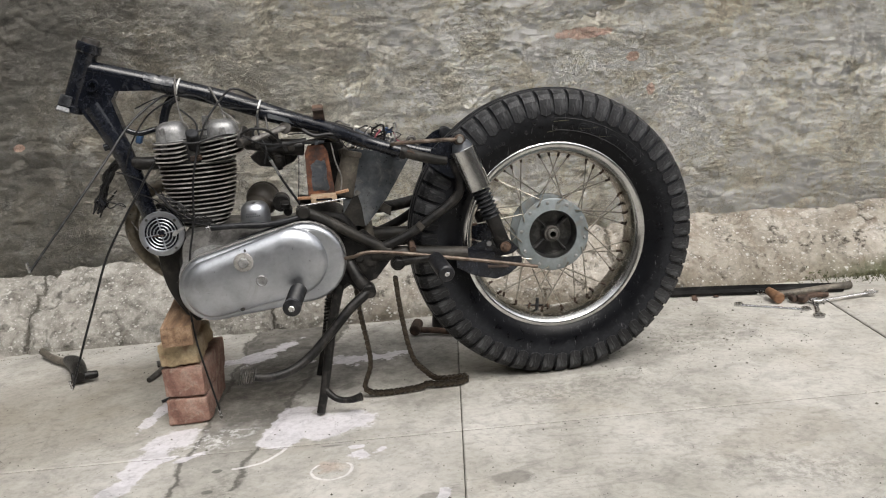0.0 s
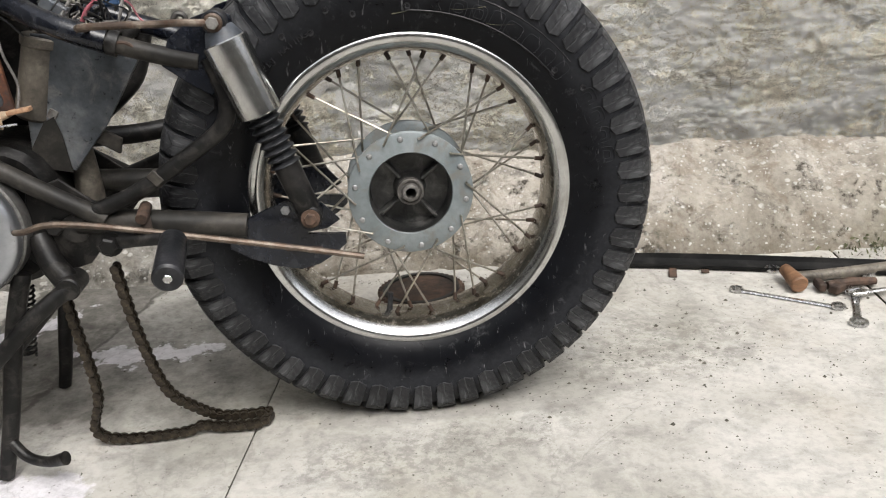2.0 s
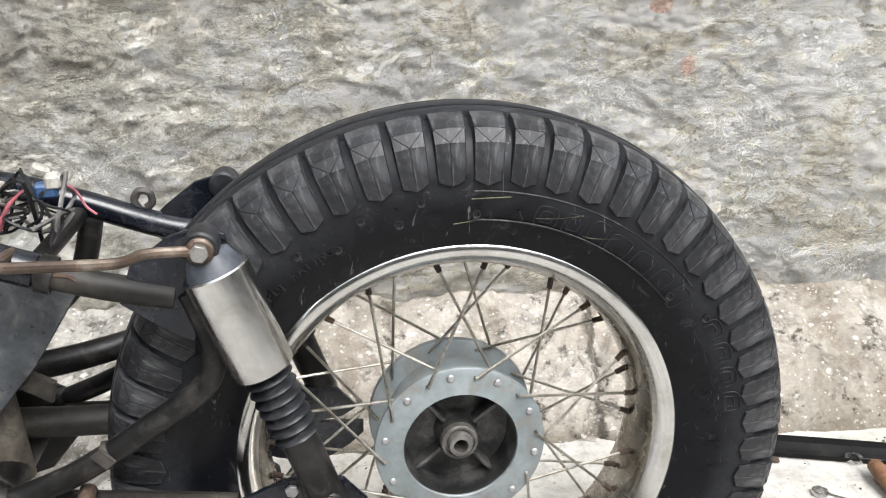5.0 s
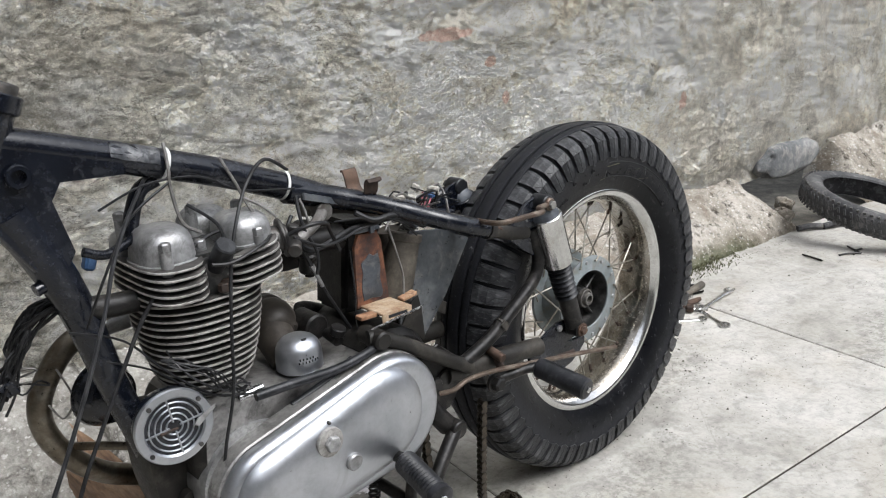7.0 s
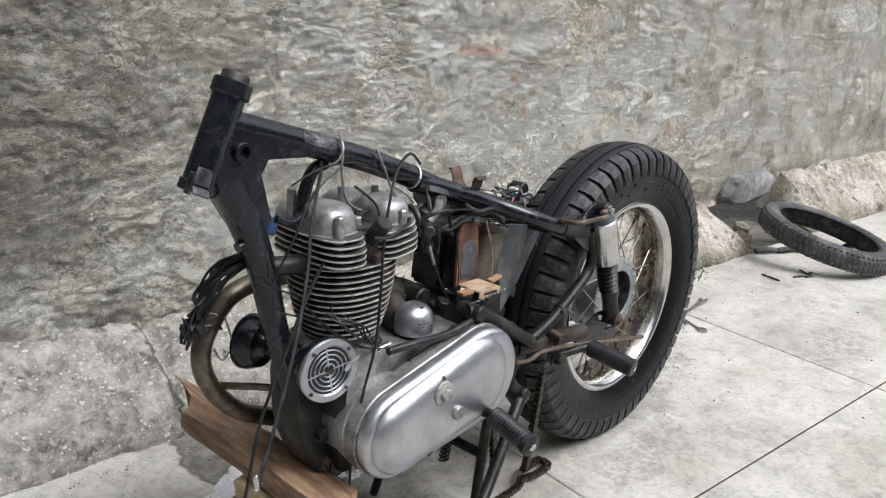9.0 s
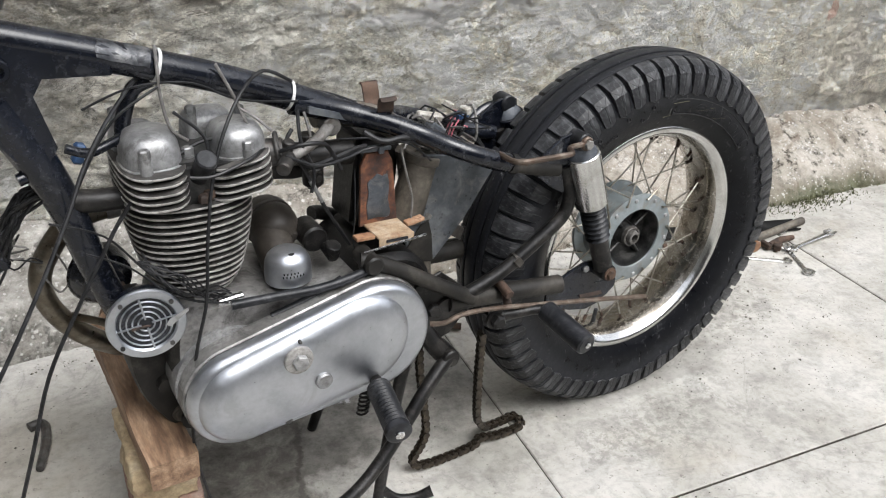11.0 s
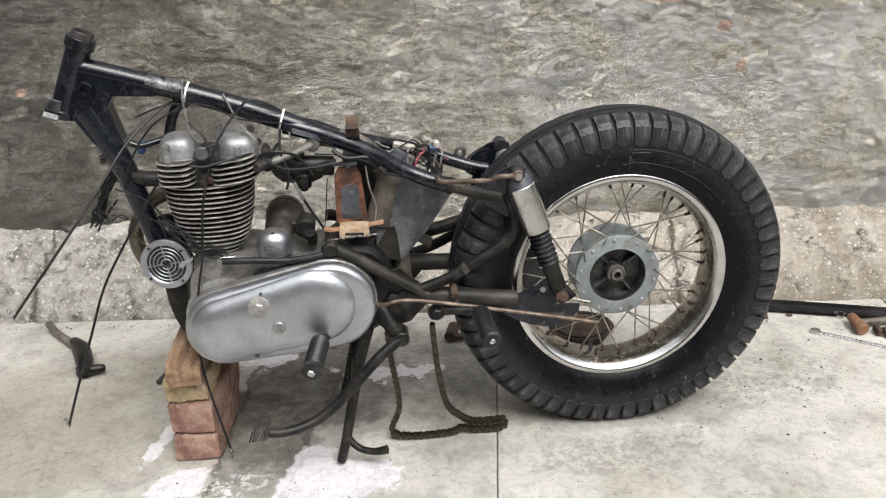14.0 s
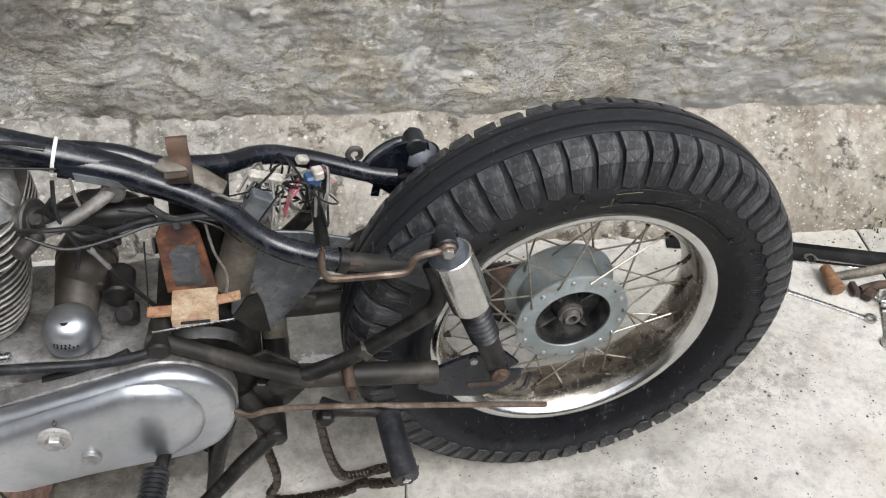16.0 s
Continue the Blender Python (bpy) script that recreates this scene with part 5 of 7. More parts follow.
block(bm, (-0.330, -0.1105, 0.417), (0.013, 0.003, 0.019), (0, -40, 0), 0.001)
turned(bm, [(-0.004, 0.0114), (-0.004, 0.0126), (0.004, 0.0126), (0.004, 0.0114)], (-0.330, -0.098, 0.414), "X", 18, closed=True)
part("frame_clip", bm, DUSTY, bike, "dusty band clip on the strut")
bm = bmesh.new()
turned(bm, [(-0.006, 0.0146), (-0.006, 0.0162), (0.006, 0.0162), (0.006, 0.0146)], (0, 0, 0), "X", 22, closed=True)
o = part("rail_clip", bm, GRIME, bike, "black band clip round the seat rail")
o.matrix_basis = pose(-0.352, -0.0995, 0.588, 0, 20, 0)
tube_part("seat_tube", [(-0.478, 0, 0.60), (-0.472, 0, 0.56), (-0.455, 0, 0.45), (-0.448, 0, 0.34)], 0.0185, CANISTER, "dusty brown seat tube", n=18)
tube_part("cross_tube", [(-0.45, -0.09, 0.352), (-0.45, 0.09, 0.352)], 0.019, GRIME, n=16)
tube_part("cross_tube", [(-0.372, -0.086, 0.585), (-0.372, 0.086, 0.585)], 0.009, GRIME)
tube_part("cross_tube", [(-0.455, 0.0, 0.455), (-0.38, 0.05, 0.445), (-0.29, 0.095, 0.45)], 0.014, GRIME)
for s in (-1, 1):
    bm = bmesh.new()
    plate(bm, [(-0.30, 0.556), (-0.288, 0.588), (-0.255, 0.612), (-0.225, 0.620), (-0.208, 0.612), (-0.206, 0.596), (-0.222, 0.575), (-0.232, 0.545), (-0.243, 0.515), (-0.265, 0.528)], s * 0.091, s * 0.098, 0.0015)
    part("shock_mount_plate", bm, BLACK, bike, "black shock absorber mounting plate")
    bm = bmesh.new()
    plate(bm, [(-0.505, 0.405), (-0.46, 0.42), (-0.42, 0.385), (-0.405, 0.34), (-0.44, 0.30), (-0.495, 0.285), (-0.525, 0.32)], s * 0.078, s * 0.084, 0.0015)
    part("rear_engine_plate", bm, GRIME, bike)
    # swinging arm
    bm = bmesh.new()
    sweep(bm, [(-0.445, s * 0.080, 0.360), (-0.325, s * 0.088, 0.3495), (-0.225, s * 0.091, 0.337)], [0.018, 0.0165, 0.0165], 16, 5)
    arm = part("swing_arm", bm, DUSTY, bike, "dust-caked black swinging arm tube")
    bm = bmesh.new()
    jaw = [(-0.252, 0.333), (-0.225, 0.346), (-0.195, 0.359), (-0.172, 0.366), (-0.158, 0.3665), (-0.123, 0.361), (-0.1015, 0.335), (-0.118, 0.325), (-0.146, 0.3215), (-0.145, 0.3185), (-0.095, 0.3145), (-0.0955, 0.3005), (-0.112, 0.2865), (-0.134, 0.2735), (-0.16, 0.268), (-0.197, 0.277), (-0.227, 0.290), (-0.252, 0.306)]
    plate(bm, jaw, s * 0.088, s * 0.095, 0.0012)
    end = part("arm_end_plate", bm, BLACK, arm)
    bm = bmesh.new()
    sweep(bm, [(-0.178, s * 0.0958, 0.3015), (-0.155, s * 0.0958, 0.299), (-0.128, s * 0.0958, 0.2965)], 0.0045, 10, 3, 0.35)
    part("adjuster_slot", bm, RUST_DARK, end, "greasy brown chain adjuster slot")
    # shock absorber
    y = s * 0.104
    top, low = Vector((-0.226, y, 0.606)), Vector((-0.138, s * 0.106, 0.349))
    d = (low - top).normalized()
    bm = bmesh.new()
    a = top + d * 0.024
    rod(bm, a, a + d * 0.1, 0.0292, 0.0278, 36, 0.0015)
    shock = part("shock_cover", bm, CHROME if s < 0 else BLACK, bike, "dented chrome upper shock absorber cover" if s < 0 else "")
    bm = bmesh.new()
    rod(bm, top + d * 0.008, top + d * 0.027, 0.019, 0.0255, 28, 0.002)
    part("shock_cap", bm, CAP_RUBBER, shock, "grey rubber shock cap")
    bm = bmesh.new()
    rod(bm, top + Vector((0, -0.016, 0)), top + Vector((0, 0.016, 0)), 0.015, n=22, bevel=0.002)
    part("shock_eye", bm, RUBBER_SOFT, shock)
    bolt(top + Vector((0, s * 0.0215, 0)), 0.0078, 0.006, DULL_STEEL, (0, s, 0), shock)
    u = d.orthogonal().normalized()
    w = d.cross(u)
    bm = bmesh.new()
    loops = []
    for i in range(57):
        f = i / 56
        r = 0.0195 - 0.0015 * f + 0.0032 * math.cos(f * 7 * 2 * math.pi)
        p = a + d * (0.099 + 0.072 * f)
        loops.append([p + r * (math.cos(q) * u + math.sin(q) * w) for q in (2 * math.pi * j / 28 for j in range(28))])
    loft(bm, loops)
    part("shock_gaiter", bm, RUBBER_SOFT, shock, "ribbed black rubber gaiter", smooth=60)
    bm = bmesh.new()
    rod(bm, a + d * 0.168, low - d * 0.006, 0.0175, 0.0165, 24, 0.002)
    rod(bm, low + Vector((0, -0.016, 0)), low + Vector((0, 0.016, 0)), 0.0155, n=22, bevel=0.002)
    part("shock_body", bm, GRIME, shock)
    bolt(low + Vector((0, s * 0.016, 0)), 0.0085, 0.008, RUST_DARK, (0, s, 0), shock, 0.0125)
    bolt((-0.172, s * 0.095, 0.3555), 0.0065, 0.005, ALLOY_ROUGH, (0, s, 0), end)
# curved rear bracket at the far rail
bm = bmesh.new()
plate(bm, [(-0.30, 0.548), (-0.292, 0.566), (-0.268, 0.584), (-0.235, 0.594), (-0.205, 0.594), (-0.2, 0.578), (-0.215, 0.56), (-0.24, 0.54), (-0.275, 0.535)], 0.106, 0.116, 0.004, 3)
sweep(bm, [(-0.298, 0.106, 0.568), (-0.286, 0.112, 0.578), (-0.266, 0.118, 0.588), (-0.245, 0.120, 0.595), (-0.222, 0.120, 0.597)], [0.007, 0.008, 0.009, 0.009, 0.008], 12, 4, 0.4)
part("rear_bracket", bm, BLACK, bike, "curved black rear mudguard bracket")
tube_part("open_hook", [(-0.314, 0.106, 0.580), (-0.320, 0.106, 0.592), (-0.314, 0.106, 0.602), (-0.304, 0.106, 0.600), (-0.302, 0.106, 0.590), (-0.308, 0.106, 0.584)], 0.0042, TOOL_DARK, n=8)
tube_part("open_hook", [(-0.352, -0.1, 0.575), (-0.35, -0.108, 0.588), (-0.335, -0.108, 0.588), (-0.326, -0.106, 0.58)], 0.0026, RUST_DARK, n=8)
# bent bright rod along the rail to the shock absorber
tube_part("bent_rod", [(-0.376, -0.098, 0.608), (-0.378, -0.135, 0.611), (-0.374, -0.150, 0.613), (-0.362, -0.156, 0.614), (-0.31, -0.158, 0.613), (-0.287, -0.157, 0.612), (-0.277, -0.149, 0.611), (-0.270, -0.135, 0.610), (-0.258, -0.128, 0.609), (-0.238, -0.123, 0.607), (-0.226, -0.121, 0.606)], 0.0045, COPPER, "bent brown steel rod", n=10)
bm = bmesh.new()
rod(bm, (-0.226, -0.118, 0.606), (-0.226, -0.1255, 0.606), 0.0115, n=20, bevel=0.002)
part("rod_eye", bm, COPPER, bike)

# footrests, pedal, brake rod, stand
bm = bmesh.new()
rod(bm, (-0.353, -0.09, 0.376), (-0.353, -0.125, 0.368), 0.008, n=14, bevel=0.001)
rod(bm, (-0.353, -0.108, 0.372), (-0.349, -0.118, 0.338), 0.007, n=12, bevel=0.001)
part("frame_peg", bm, RUST_DARK, bike, "rusty frame peg bolt")
bolt((-0.475, -0.084, 0.357), 0.0115, 0.012, GRIME)
bolt((-0.392, -0.14, 0.345), 0.012, 0.018, GRIME, washer=0.017)
tube_part("footrest_arm", [(-0.395, -0.13, 0.345), (-0.36, -0.145, 0.348), (-0.325, -0.155, 0.350), (-0.305, -0.165, 0.349)], [0.014, 0.009, 0.008, 0.010], GRIME)
bm = bmesh.new()
rod(bm, (-0.308, -0.162, 0.349), (-0.2985, -0.258, 0.335), 0.0175, 0.0185, 24, 0.003)
peg = part("pillion_footrest", bm, RUBBER_SOFT, bike, "black rubber pillion footrest")
bm = bmesh.new()
hexagon(bm, (-0.2984, -0.257, 0.3355), 0.006, 0.004, (0.1, -1, -0.14))
part("peg_bolt", bm, TOOL, peg)
bm = bmesh.new()
p0, p1 = Vector((-0.618, -0.175, 0.318)), Vector((-0.632, -0.268, 0.304))
d = (p1 - p0).normalized()
u = d.orthogonal().normalized()
w = d.cross(u)
loops = []
for i in range(61):
    f = i / 60
    r = 0.0172 + 0.0014 * math.cos(f * 15 * 2 * math.pi) * (f < 0.88) + (0.002 if f > 0.88 else 0)
    if i in (0, 60):
        r -= 0.003
    loops.append([p0.lerp(p1, f) + r * (math.cos(q) * u + math.sin(q) * w) for q in (2 * math.pi * j / 24 for j in range(24))])
loft(bm, loops)
peg = part("rider_footrest", bm, RUBBER_SOFT, bike, "ribbed grey-black rubber footrest", smooth=60)
bm = bmesh.new()
hexagon(bm, p1, 0.0075, 0.004, d)
part("peg_bolt", bm, TOOL, peg)
tube_part("footrest_bar", [(-0.615, -0.18, 0.318), (-0.60, -0.10, 0.300), (-0.575, -0.02, 0.285), (-0.575, 0.1, 0.285)], 0.009, GRIME)
tube_part("brake_rod", [(-0.508, -0.135, 0.368), (-0.49, -0.148, 0.372), (-0.46, -0.15, 0.379), (-0.40, -0.15, 0.372), (-0.296, -0.15, 0.350), (-0.18, -0.15, 0.325), (-0.072, -0.15, 0.300)], 0.0042, COPPER, "long thin rusty brake rod", n=8)
bm = bmesh.new()
sweep(bm, [(-0.50, -0.085, 0.345), (-0.485, -0.1, 0.31), (-0.468, -0.105, 0.285)], [0.014, 0.016, 0.017], 16, 4)
rod(bm, (-0.462, -0.13, 0.282), (-0.462, -0.085, 0.282), 0.0155, n=18, bevel=0.002)
part("pedal_pivot", bm, GRIME, bike)
pedal = tube_part("brake_pedal", [(-0.462, -0.118, 0.282), (-0.51, -0.135, 0.25), (-0.557, -0.15, 0.206), (-0.61, -0.165, 0.16), (-0.655, -0.18, 0.138), (-0.70, -0.195, 0.134), (-0.735, -0.205, 0.142)], [0.012, 0.0115, 0.011, 0.011, 0.0105, 0.010, 0.009], GRIME, "curved black brake pedal lever")
for k in range(7):
    bm = bmesh.new()
    block(bm, (-0.733 - 0.0052 * k, -0.207, 0.147), (0.003, 0.034, 0.026), (0, 20, 0), 0.0008)
    part("pedal_rib", bm, FIN_FACE, pedal)
for s in (-1, 1):
    tube_part("stand_leg", [(-0.527, s * 0.10, 0.30), (-0.552, s * 0.108, 0.22), (-0.58, s * 0.118, 0.10), (-0.592, s * 0.125, 0.05), (-0.604, s * 0.13, 0.008)], [0.013, 0.0125, 0.012, 0.0115, 0.011], GRIME, "black centre stand leg", flat=0.8)
tube_part("stand_bar", [(-0.56, -0.11, 0.19), (-0.56, 0.11, 0.19)], 0.010, GRIME)
tube_part("stand_tang", [(-0.588, -0.124, 0.062), (-0.565, -0.135, 0.040), (-0.535, -0.146, 0.036), (-0.507, -0.154, 0.044)], [0.008, 0.0075, 0.0075, 0.010], GRIME)
bm = bmesh.new()
pts = []
for i in range(120):
    a = i / 119 * 13 * 2 * math.pi
    f = i / 119
    pts.append((-0.575 + 0.009 * math.cos(a) + 0.02 * f, -0.03 + 0.009 * math.sin(a), 0.145 + 0.11 * f))
sweep(bm, pts, 0.0022, 6, 1)
part("stand_spring", bm, GRIME, bike, "grimy stand return spring")


# ---- engine ----
bm = bmesh.new()
plate(bm, [(-0.865, 0.262), (-0.878, 0.33), (-0.878, 0.40), (-0.868, 0.44), (-0.84, 0.458), (-0.76, 0.458), (-0.72, 0.452), (-0.66, 0.445), (-0.56, 0.45), (-0.525, 0.44), (-0.51, 0.39), (-0.52, 0.32), (-0.58, 0.275), (-0.70, 0.255), (-0.82, 0.252)], -0.078, 0.10, 0.012, 3)
crank = part("crankcase", bm, GREASY, bike, "dull oily cast alloy crankcase", smooth=40)
bm = bmesh.new()
turned(bm, [(-0.03, 0.0), (-0.03, 0.077), (-0.034, 0.0795), (-0.086, 0.0795), (-0.086, 0.0)], (-0.803, 0, 0.342), "Y", 56)
part("crankcase_half", bm, ALLOY_ROUGH, bike, "dull grey round alloy crankcase half", smooth=40)
crank.data.materials.append(GRIME)
for f in crank.data.polygons:
    f.material_index = 1 if f.center.x < -0.862 or f.normal.x < -0.6 else 0
bm = bmesh.new()
C1, R1, C2, R2 = (-0.803, 0.3335), 0.0750, (-0.5965, 0.3665), 0.0895
loft(bm, [hull(C1, R1 + 0.0025, C2, R2 + 0.0025, -0.085), hull(C1, R1 + 0.0025, C2, R2 + 0.0025, -0.110), hull(C1, R1 + 0.0005, C2, R2 + 0.0005, -0.112)])
part("inner_chaincase", bm, GREASY, bike, "dull alloy inner chaincase half")
bm = bmesh.new()
# the outer half steps up from a rounded rim into a teardrop dome set forward of the rear end
rim_steps = [(0.001, -0.113), (0.0, -0.115), (0.0, -0.124), (0.0012, -0.1285), (0.0042, -0.1325), (0.009, -0.1350), (0.014, -0.1358)]
dome_steps = [(0.0, -0.1362), (0.0012, -0.1395), (0.0042, -0.1435), (0.0095, -0.1478), (0.017, -0.1515), (0.027, -0.1545), (0.04, -0.1565), (0.054, -0.1575), (0.066, -0.1578)]
D1, Q1, D2, Q2 = (-0.800, 0.3345), 0.0665, (-0.6235, 0.3735), 0.0765
loft(bm, [hull(C1, R1 - d, C2, R2 - d, y) for d, y in rim_steps] + [hull(D1, max(Q1 - d, 0.004), D2, Q2 - d, y) for d, y in dome_steps])
cover = part("primary_cover", bm, ALLOY, bike, "polished teardrop alloy primary chain cover", smooth=60)
bm = bmesh.new()
turned(bm, [(-0.154, 0.0215), (-0.1585, 0.0205), (-0.1592, 0.015)], (-0.7285, 0, 0.3895), "Y", 30)
part("grimy_washer", bm, FIN, cover, "grimy washer under the filler bolt")
bolt((-0.7285, -0.1585, 0.3895), 0.0118, 0.009, ALLOY_ROUGH, parent=cover)
bm = bmesh.new()
turned(bm, [(-0.152, 0.0130), (-0.1625, 0.0125), (-0.1645, 0.0105), (-0.1635, 0.0085), (-0.1635, 0.0)], (-0.6945, 0, 0.3455), "Y", 26)
part("round_plug", bm, ALLOY_ROUGH, cover, "slotted round alloy plug")
for cx, cz, r in ((-0.723, 0.414, 0.0026), (-0.745, 0.284, 0.0058)):
    bm = bmesh.new()
    turned(bm, [(-0.12, r), (-0.1515 if r < 0.004 else -0.1465, r), (-0.153 if r < 0.004 else -0.148, r * 0.6)], (cx, 0, cz), "Y", 14)
    part("cover_screw", bm, DARK_HOLE, cover)
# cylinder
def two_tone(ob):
    """Rubbed pale rim; grimy faces, with the shade between fins put into their colour."""
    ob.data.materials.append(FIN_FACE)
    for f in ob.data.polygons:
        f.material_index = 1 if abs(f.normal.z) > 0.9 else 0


# barrel core coloured dark to paint in the shade between its fins
bm = bmesh.new()
rod(bm, (-0.820, 0, 0.425), (-0.820, 0, 0.475), 0.036, n=36)
rod(bm, (-0.816, 0, 0.470), (-0.816, 0, 0.66), 0.055, n=36)
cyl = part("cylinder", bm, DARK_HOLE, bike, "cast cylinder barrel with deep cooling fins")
NFIN = 15
FIN_WIDTH = ((0.455, 0.045), (0.470, 0.056), (0.486, 0.065), (0.5225, 0.0755), (0.564, 0.0835), (0.61, 0.087))
for k in range(NFIN):
    f = k / (NFIN - 1)
    z = 0.463 + 0.1425 * f
    wide = float(np.interp(z, [a for a, b in FIN_WIDTH], [b for a, b in FIN_WIDTH]))
    deep = wide * 0.92
    bm = bmesh.new()
    loft(bm, [squircle(-0.8155, 0, wide - 0.001, deep - 0.001, z - 0.0019, 40, 2.4), squircle(-0.8155, 0, wide, deep, z - 0.0011, 40, 2.4), squircle(-0.8155, 0, wide, deep, z + 0.0009, 40, 2.4), squircle(-0.8155, 0, wide - 0.001, deep - 0.001, z + 0.0015, 40, 2.4)])
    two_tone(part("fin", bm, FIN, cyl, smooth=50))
for k in range(4):
    z = 0.4325 + 0.0062 * k
    bm = bmesh.new()
    loft(bm, [squircle(-0.818, -0.022, 0.031, 0.048, z - 0.0018), squircle(-0.818, -0.022, 0.032, 0.049, z), squircle(-0.818, -0.022, 0.031, 0.048, z + 0.0018)])
    part("base_fin", bm, FIN, cyl)
bm = bmesh.new()
rod(bm, (-0.81, -0.072, 0.459), (-0.772, -0.072, 0.461), 0.006, n=12, bevel=0.001)
part("bright_union", bm, TOOL, cyl)
# head: two lobes with a cut-away between them
bm = bmesh.new()
loft(bm, [squircle(-0.808, 0.005, 0.075, 0.07, 0.60), squircle(-0.808, 0.005, 0.075, 0.07, 0.655)])
# head core coloured dark likewise, as shade behind the head fins
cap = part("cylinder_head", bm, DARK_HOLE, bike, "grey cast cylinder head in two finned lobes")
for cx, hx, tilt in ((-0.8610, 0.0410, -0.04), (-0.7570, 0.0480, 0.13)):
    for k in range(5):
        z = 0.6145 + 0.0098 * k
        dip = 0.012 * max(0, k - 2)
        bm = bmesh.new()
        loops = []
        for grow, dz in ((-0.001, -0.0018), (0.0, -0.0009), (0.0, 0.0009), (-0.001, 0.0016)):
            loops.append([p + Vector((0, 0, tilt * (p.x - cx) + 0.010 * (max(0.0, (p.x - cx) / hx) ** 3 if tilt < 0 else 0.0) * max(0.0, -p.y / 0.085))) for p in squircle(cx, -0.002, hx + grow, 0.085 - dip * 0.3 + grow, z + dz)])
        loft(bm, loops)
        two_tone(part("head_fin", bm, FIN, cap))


def rocker_cover(cx, cy, hx, hy, z0, h, name="rocker_cover"):
    bm = bmesh.new()
    loops = []
    for s, z in ((1.06, 0), (1.06, 0.06), (1.0, 0.08), (0.98, 0.35), (0.94, 0.6), (0.84, 0.8), (0.68, 0.92), (0.45, 0.985), (0.2, 1.0)):
        loops.append(squircle(cx, cy, hx * s, hy * s, z0 + h * z, 32, 2.8))
    loft(bm, loops)
    ob = part(name, bm, ALLOY_ROUGH, cap, "dull domed alloy rocker cover", smooth=60)
    return ob


rocker_cover(-0.8585, -0.016, 0.0365, 0.044, 0.655, 0.045)
rocker_cover(-0.7475, -0.020, 0.0355, 0.042, 0.655, 0.040)
rocker_cover(-0.862, 0.055, 0.032, 0.026, 0.655, 0.03)
rocker_cover(-0.765, 0.052, 0.036, 0.028, 0.655, 0.038)
for x, y, z in ((-0.874, -0.062, 0.69), (-0.835, 0.0, 0.695), (-0.885, 0.035, 0.715), (-0.79, 0.03, 0.705), (-0.745, -0.062, 0.68), (-0.728, 0.02, 0.70), (-0.815, -0.035, 0.675)):
    bm = bmesh.new()
    rod(bm, (x, y, z - 0.06), (x, y, z - 0.012), 0.0075, n=14)
    hexagon(bm, (x, y, z - 0.013), 0.0075, 0.012, (0, 0, 1))
    part("head_stud", bm, ALLOY_ROUGH, cap)
for x, y in ((-0.812, -0.078), (-0.802, -0.068)):
    bolt((x, y, 0.612), 0.0075, 0.012, RUST_DARK, (0, 0, 1), cap)
bm = bmesh.new()
rod(bm, (-0.812, -0.06, 0.64), (-0.806, -0.088, 0.675), 0.012, 0.014, 16, 0.002)
part("plug_cap", bm, RUBBER_SOFT, cap, "black spark plug cap")
# breaker cap with dark illegible mark
bm = bmesh.new()
loops = []
for s, z in ((1.0, 0.0), (1.0, 0.012), (0.99, 0.021), (0.95, 0.030), (0.86, 0.037), (0.70, 0.043), (0.48, 0.047), (0.2, 0.0485)):
    loops.append(squircle(-0.698, -0.052, 0.0335 * s, 0.0325 * s, 0.459 + z, 36, 2.1))
loft(bm, loops)
dome = part("breaker_cap", bm, ALLOY, bike, "polished domed contact breaker cap", smooth=60)
for row, z in ((0, 0.4895), (1, 0.4845)):
    for k in range(5 + row * 2):
        bm = bmesh.new()
        block(bm, (0, 0, 0), (0.0016, 0.0008, 0.0032), (0, 8 * (k % 3) - 8, 0), 0)
        o = part("dark_mark", bm, BLACK, dome)
        a = radians(-98 + (k - 2.5 - row) * 8.5 + row * 6)
        o.matrix_basis = pose(-0.698 + 0.0334 * math.cos(a), -0.052 + 0.0326 * math.sin(a), z - 0.008, 0, 0, math.degrees(a) + 90)
bm = bmesh.new()
turned(bm, [(0.0, 0.006), (0.003, 0.0055), (0.0035, 0.0)], (-0.698, -0.066, 0.5025), "Z", 14)
part("cap_screw", bm, DARK_HOLE, dome)
bm = bmesh.new()
turned(bm, [(-0.012, 0.0), (-0.012, 0.013), (-0.008, 0.022), (0.0, 0.030), (0.010, 0.0355), (0.022, 0.0385), (0.030, 0.0385), (0.032, 0.0372), (0.036, 0.0372), (0.038, 0.0398), (0.052, 0.0398), (0.055, 0.0378), (0.066, 0.036), (0.068, 0.0)], (-0.684, 0.014, 0.496), "Y", 40)
rod(bm, (-0.700, -0.03, 0.458), (-0.692, 0.03, 0.492), 0.026, 0.030, 24, 0.003)
block(bm, (-0.668, 0.012, 0.492), (0.022, 0.014, 0.02), (15, 30, 0), 0.003)
part("dynamo", bm, BROWN_CAST, bike, "dusty brown rounded dynamo body")
bm = bmesh.new()
rod(bm, (-0.64, -0.02, 0.49), (-0.64, 0.03, 0.49), 0.020, n=20, bevel=0.003)
rod(bm, (-0.625, -0.05, 0.472), (-0.625, -0.02, 0.478), 0.010, n=14, bevel=0.002)
part("gearbox_neck", bm, GRIME, bike)
bm = bmesh.new()
plate(bm, [(-0.60, 0.45), (-0.56, 0.47), (-0.50, 0.455), (-0.47, 0.40), (-0.48, 0.31), (-0.54, 0.275), (-0.60, 0.30)], -0.08, 0.10, 0.012, 3)
part("gearbox", bm, GRIME, bike, "black oily gearbox casing")
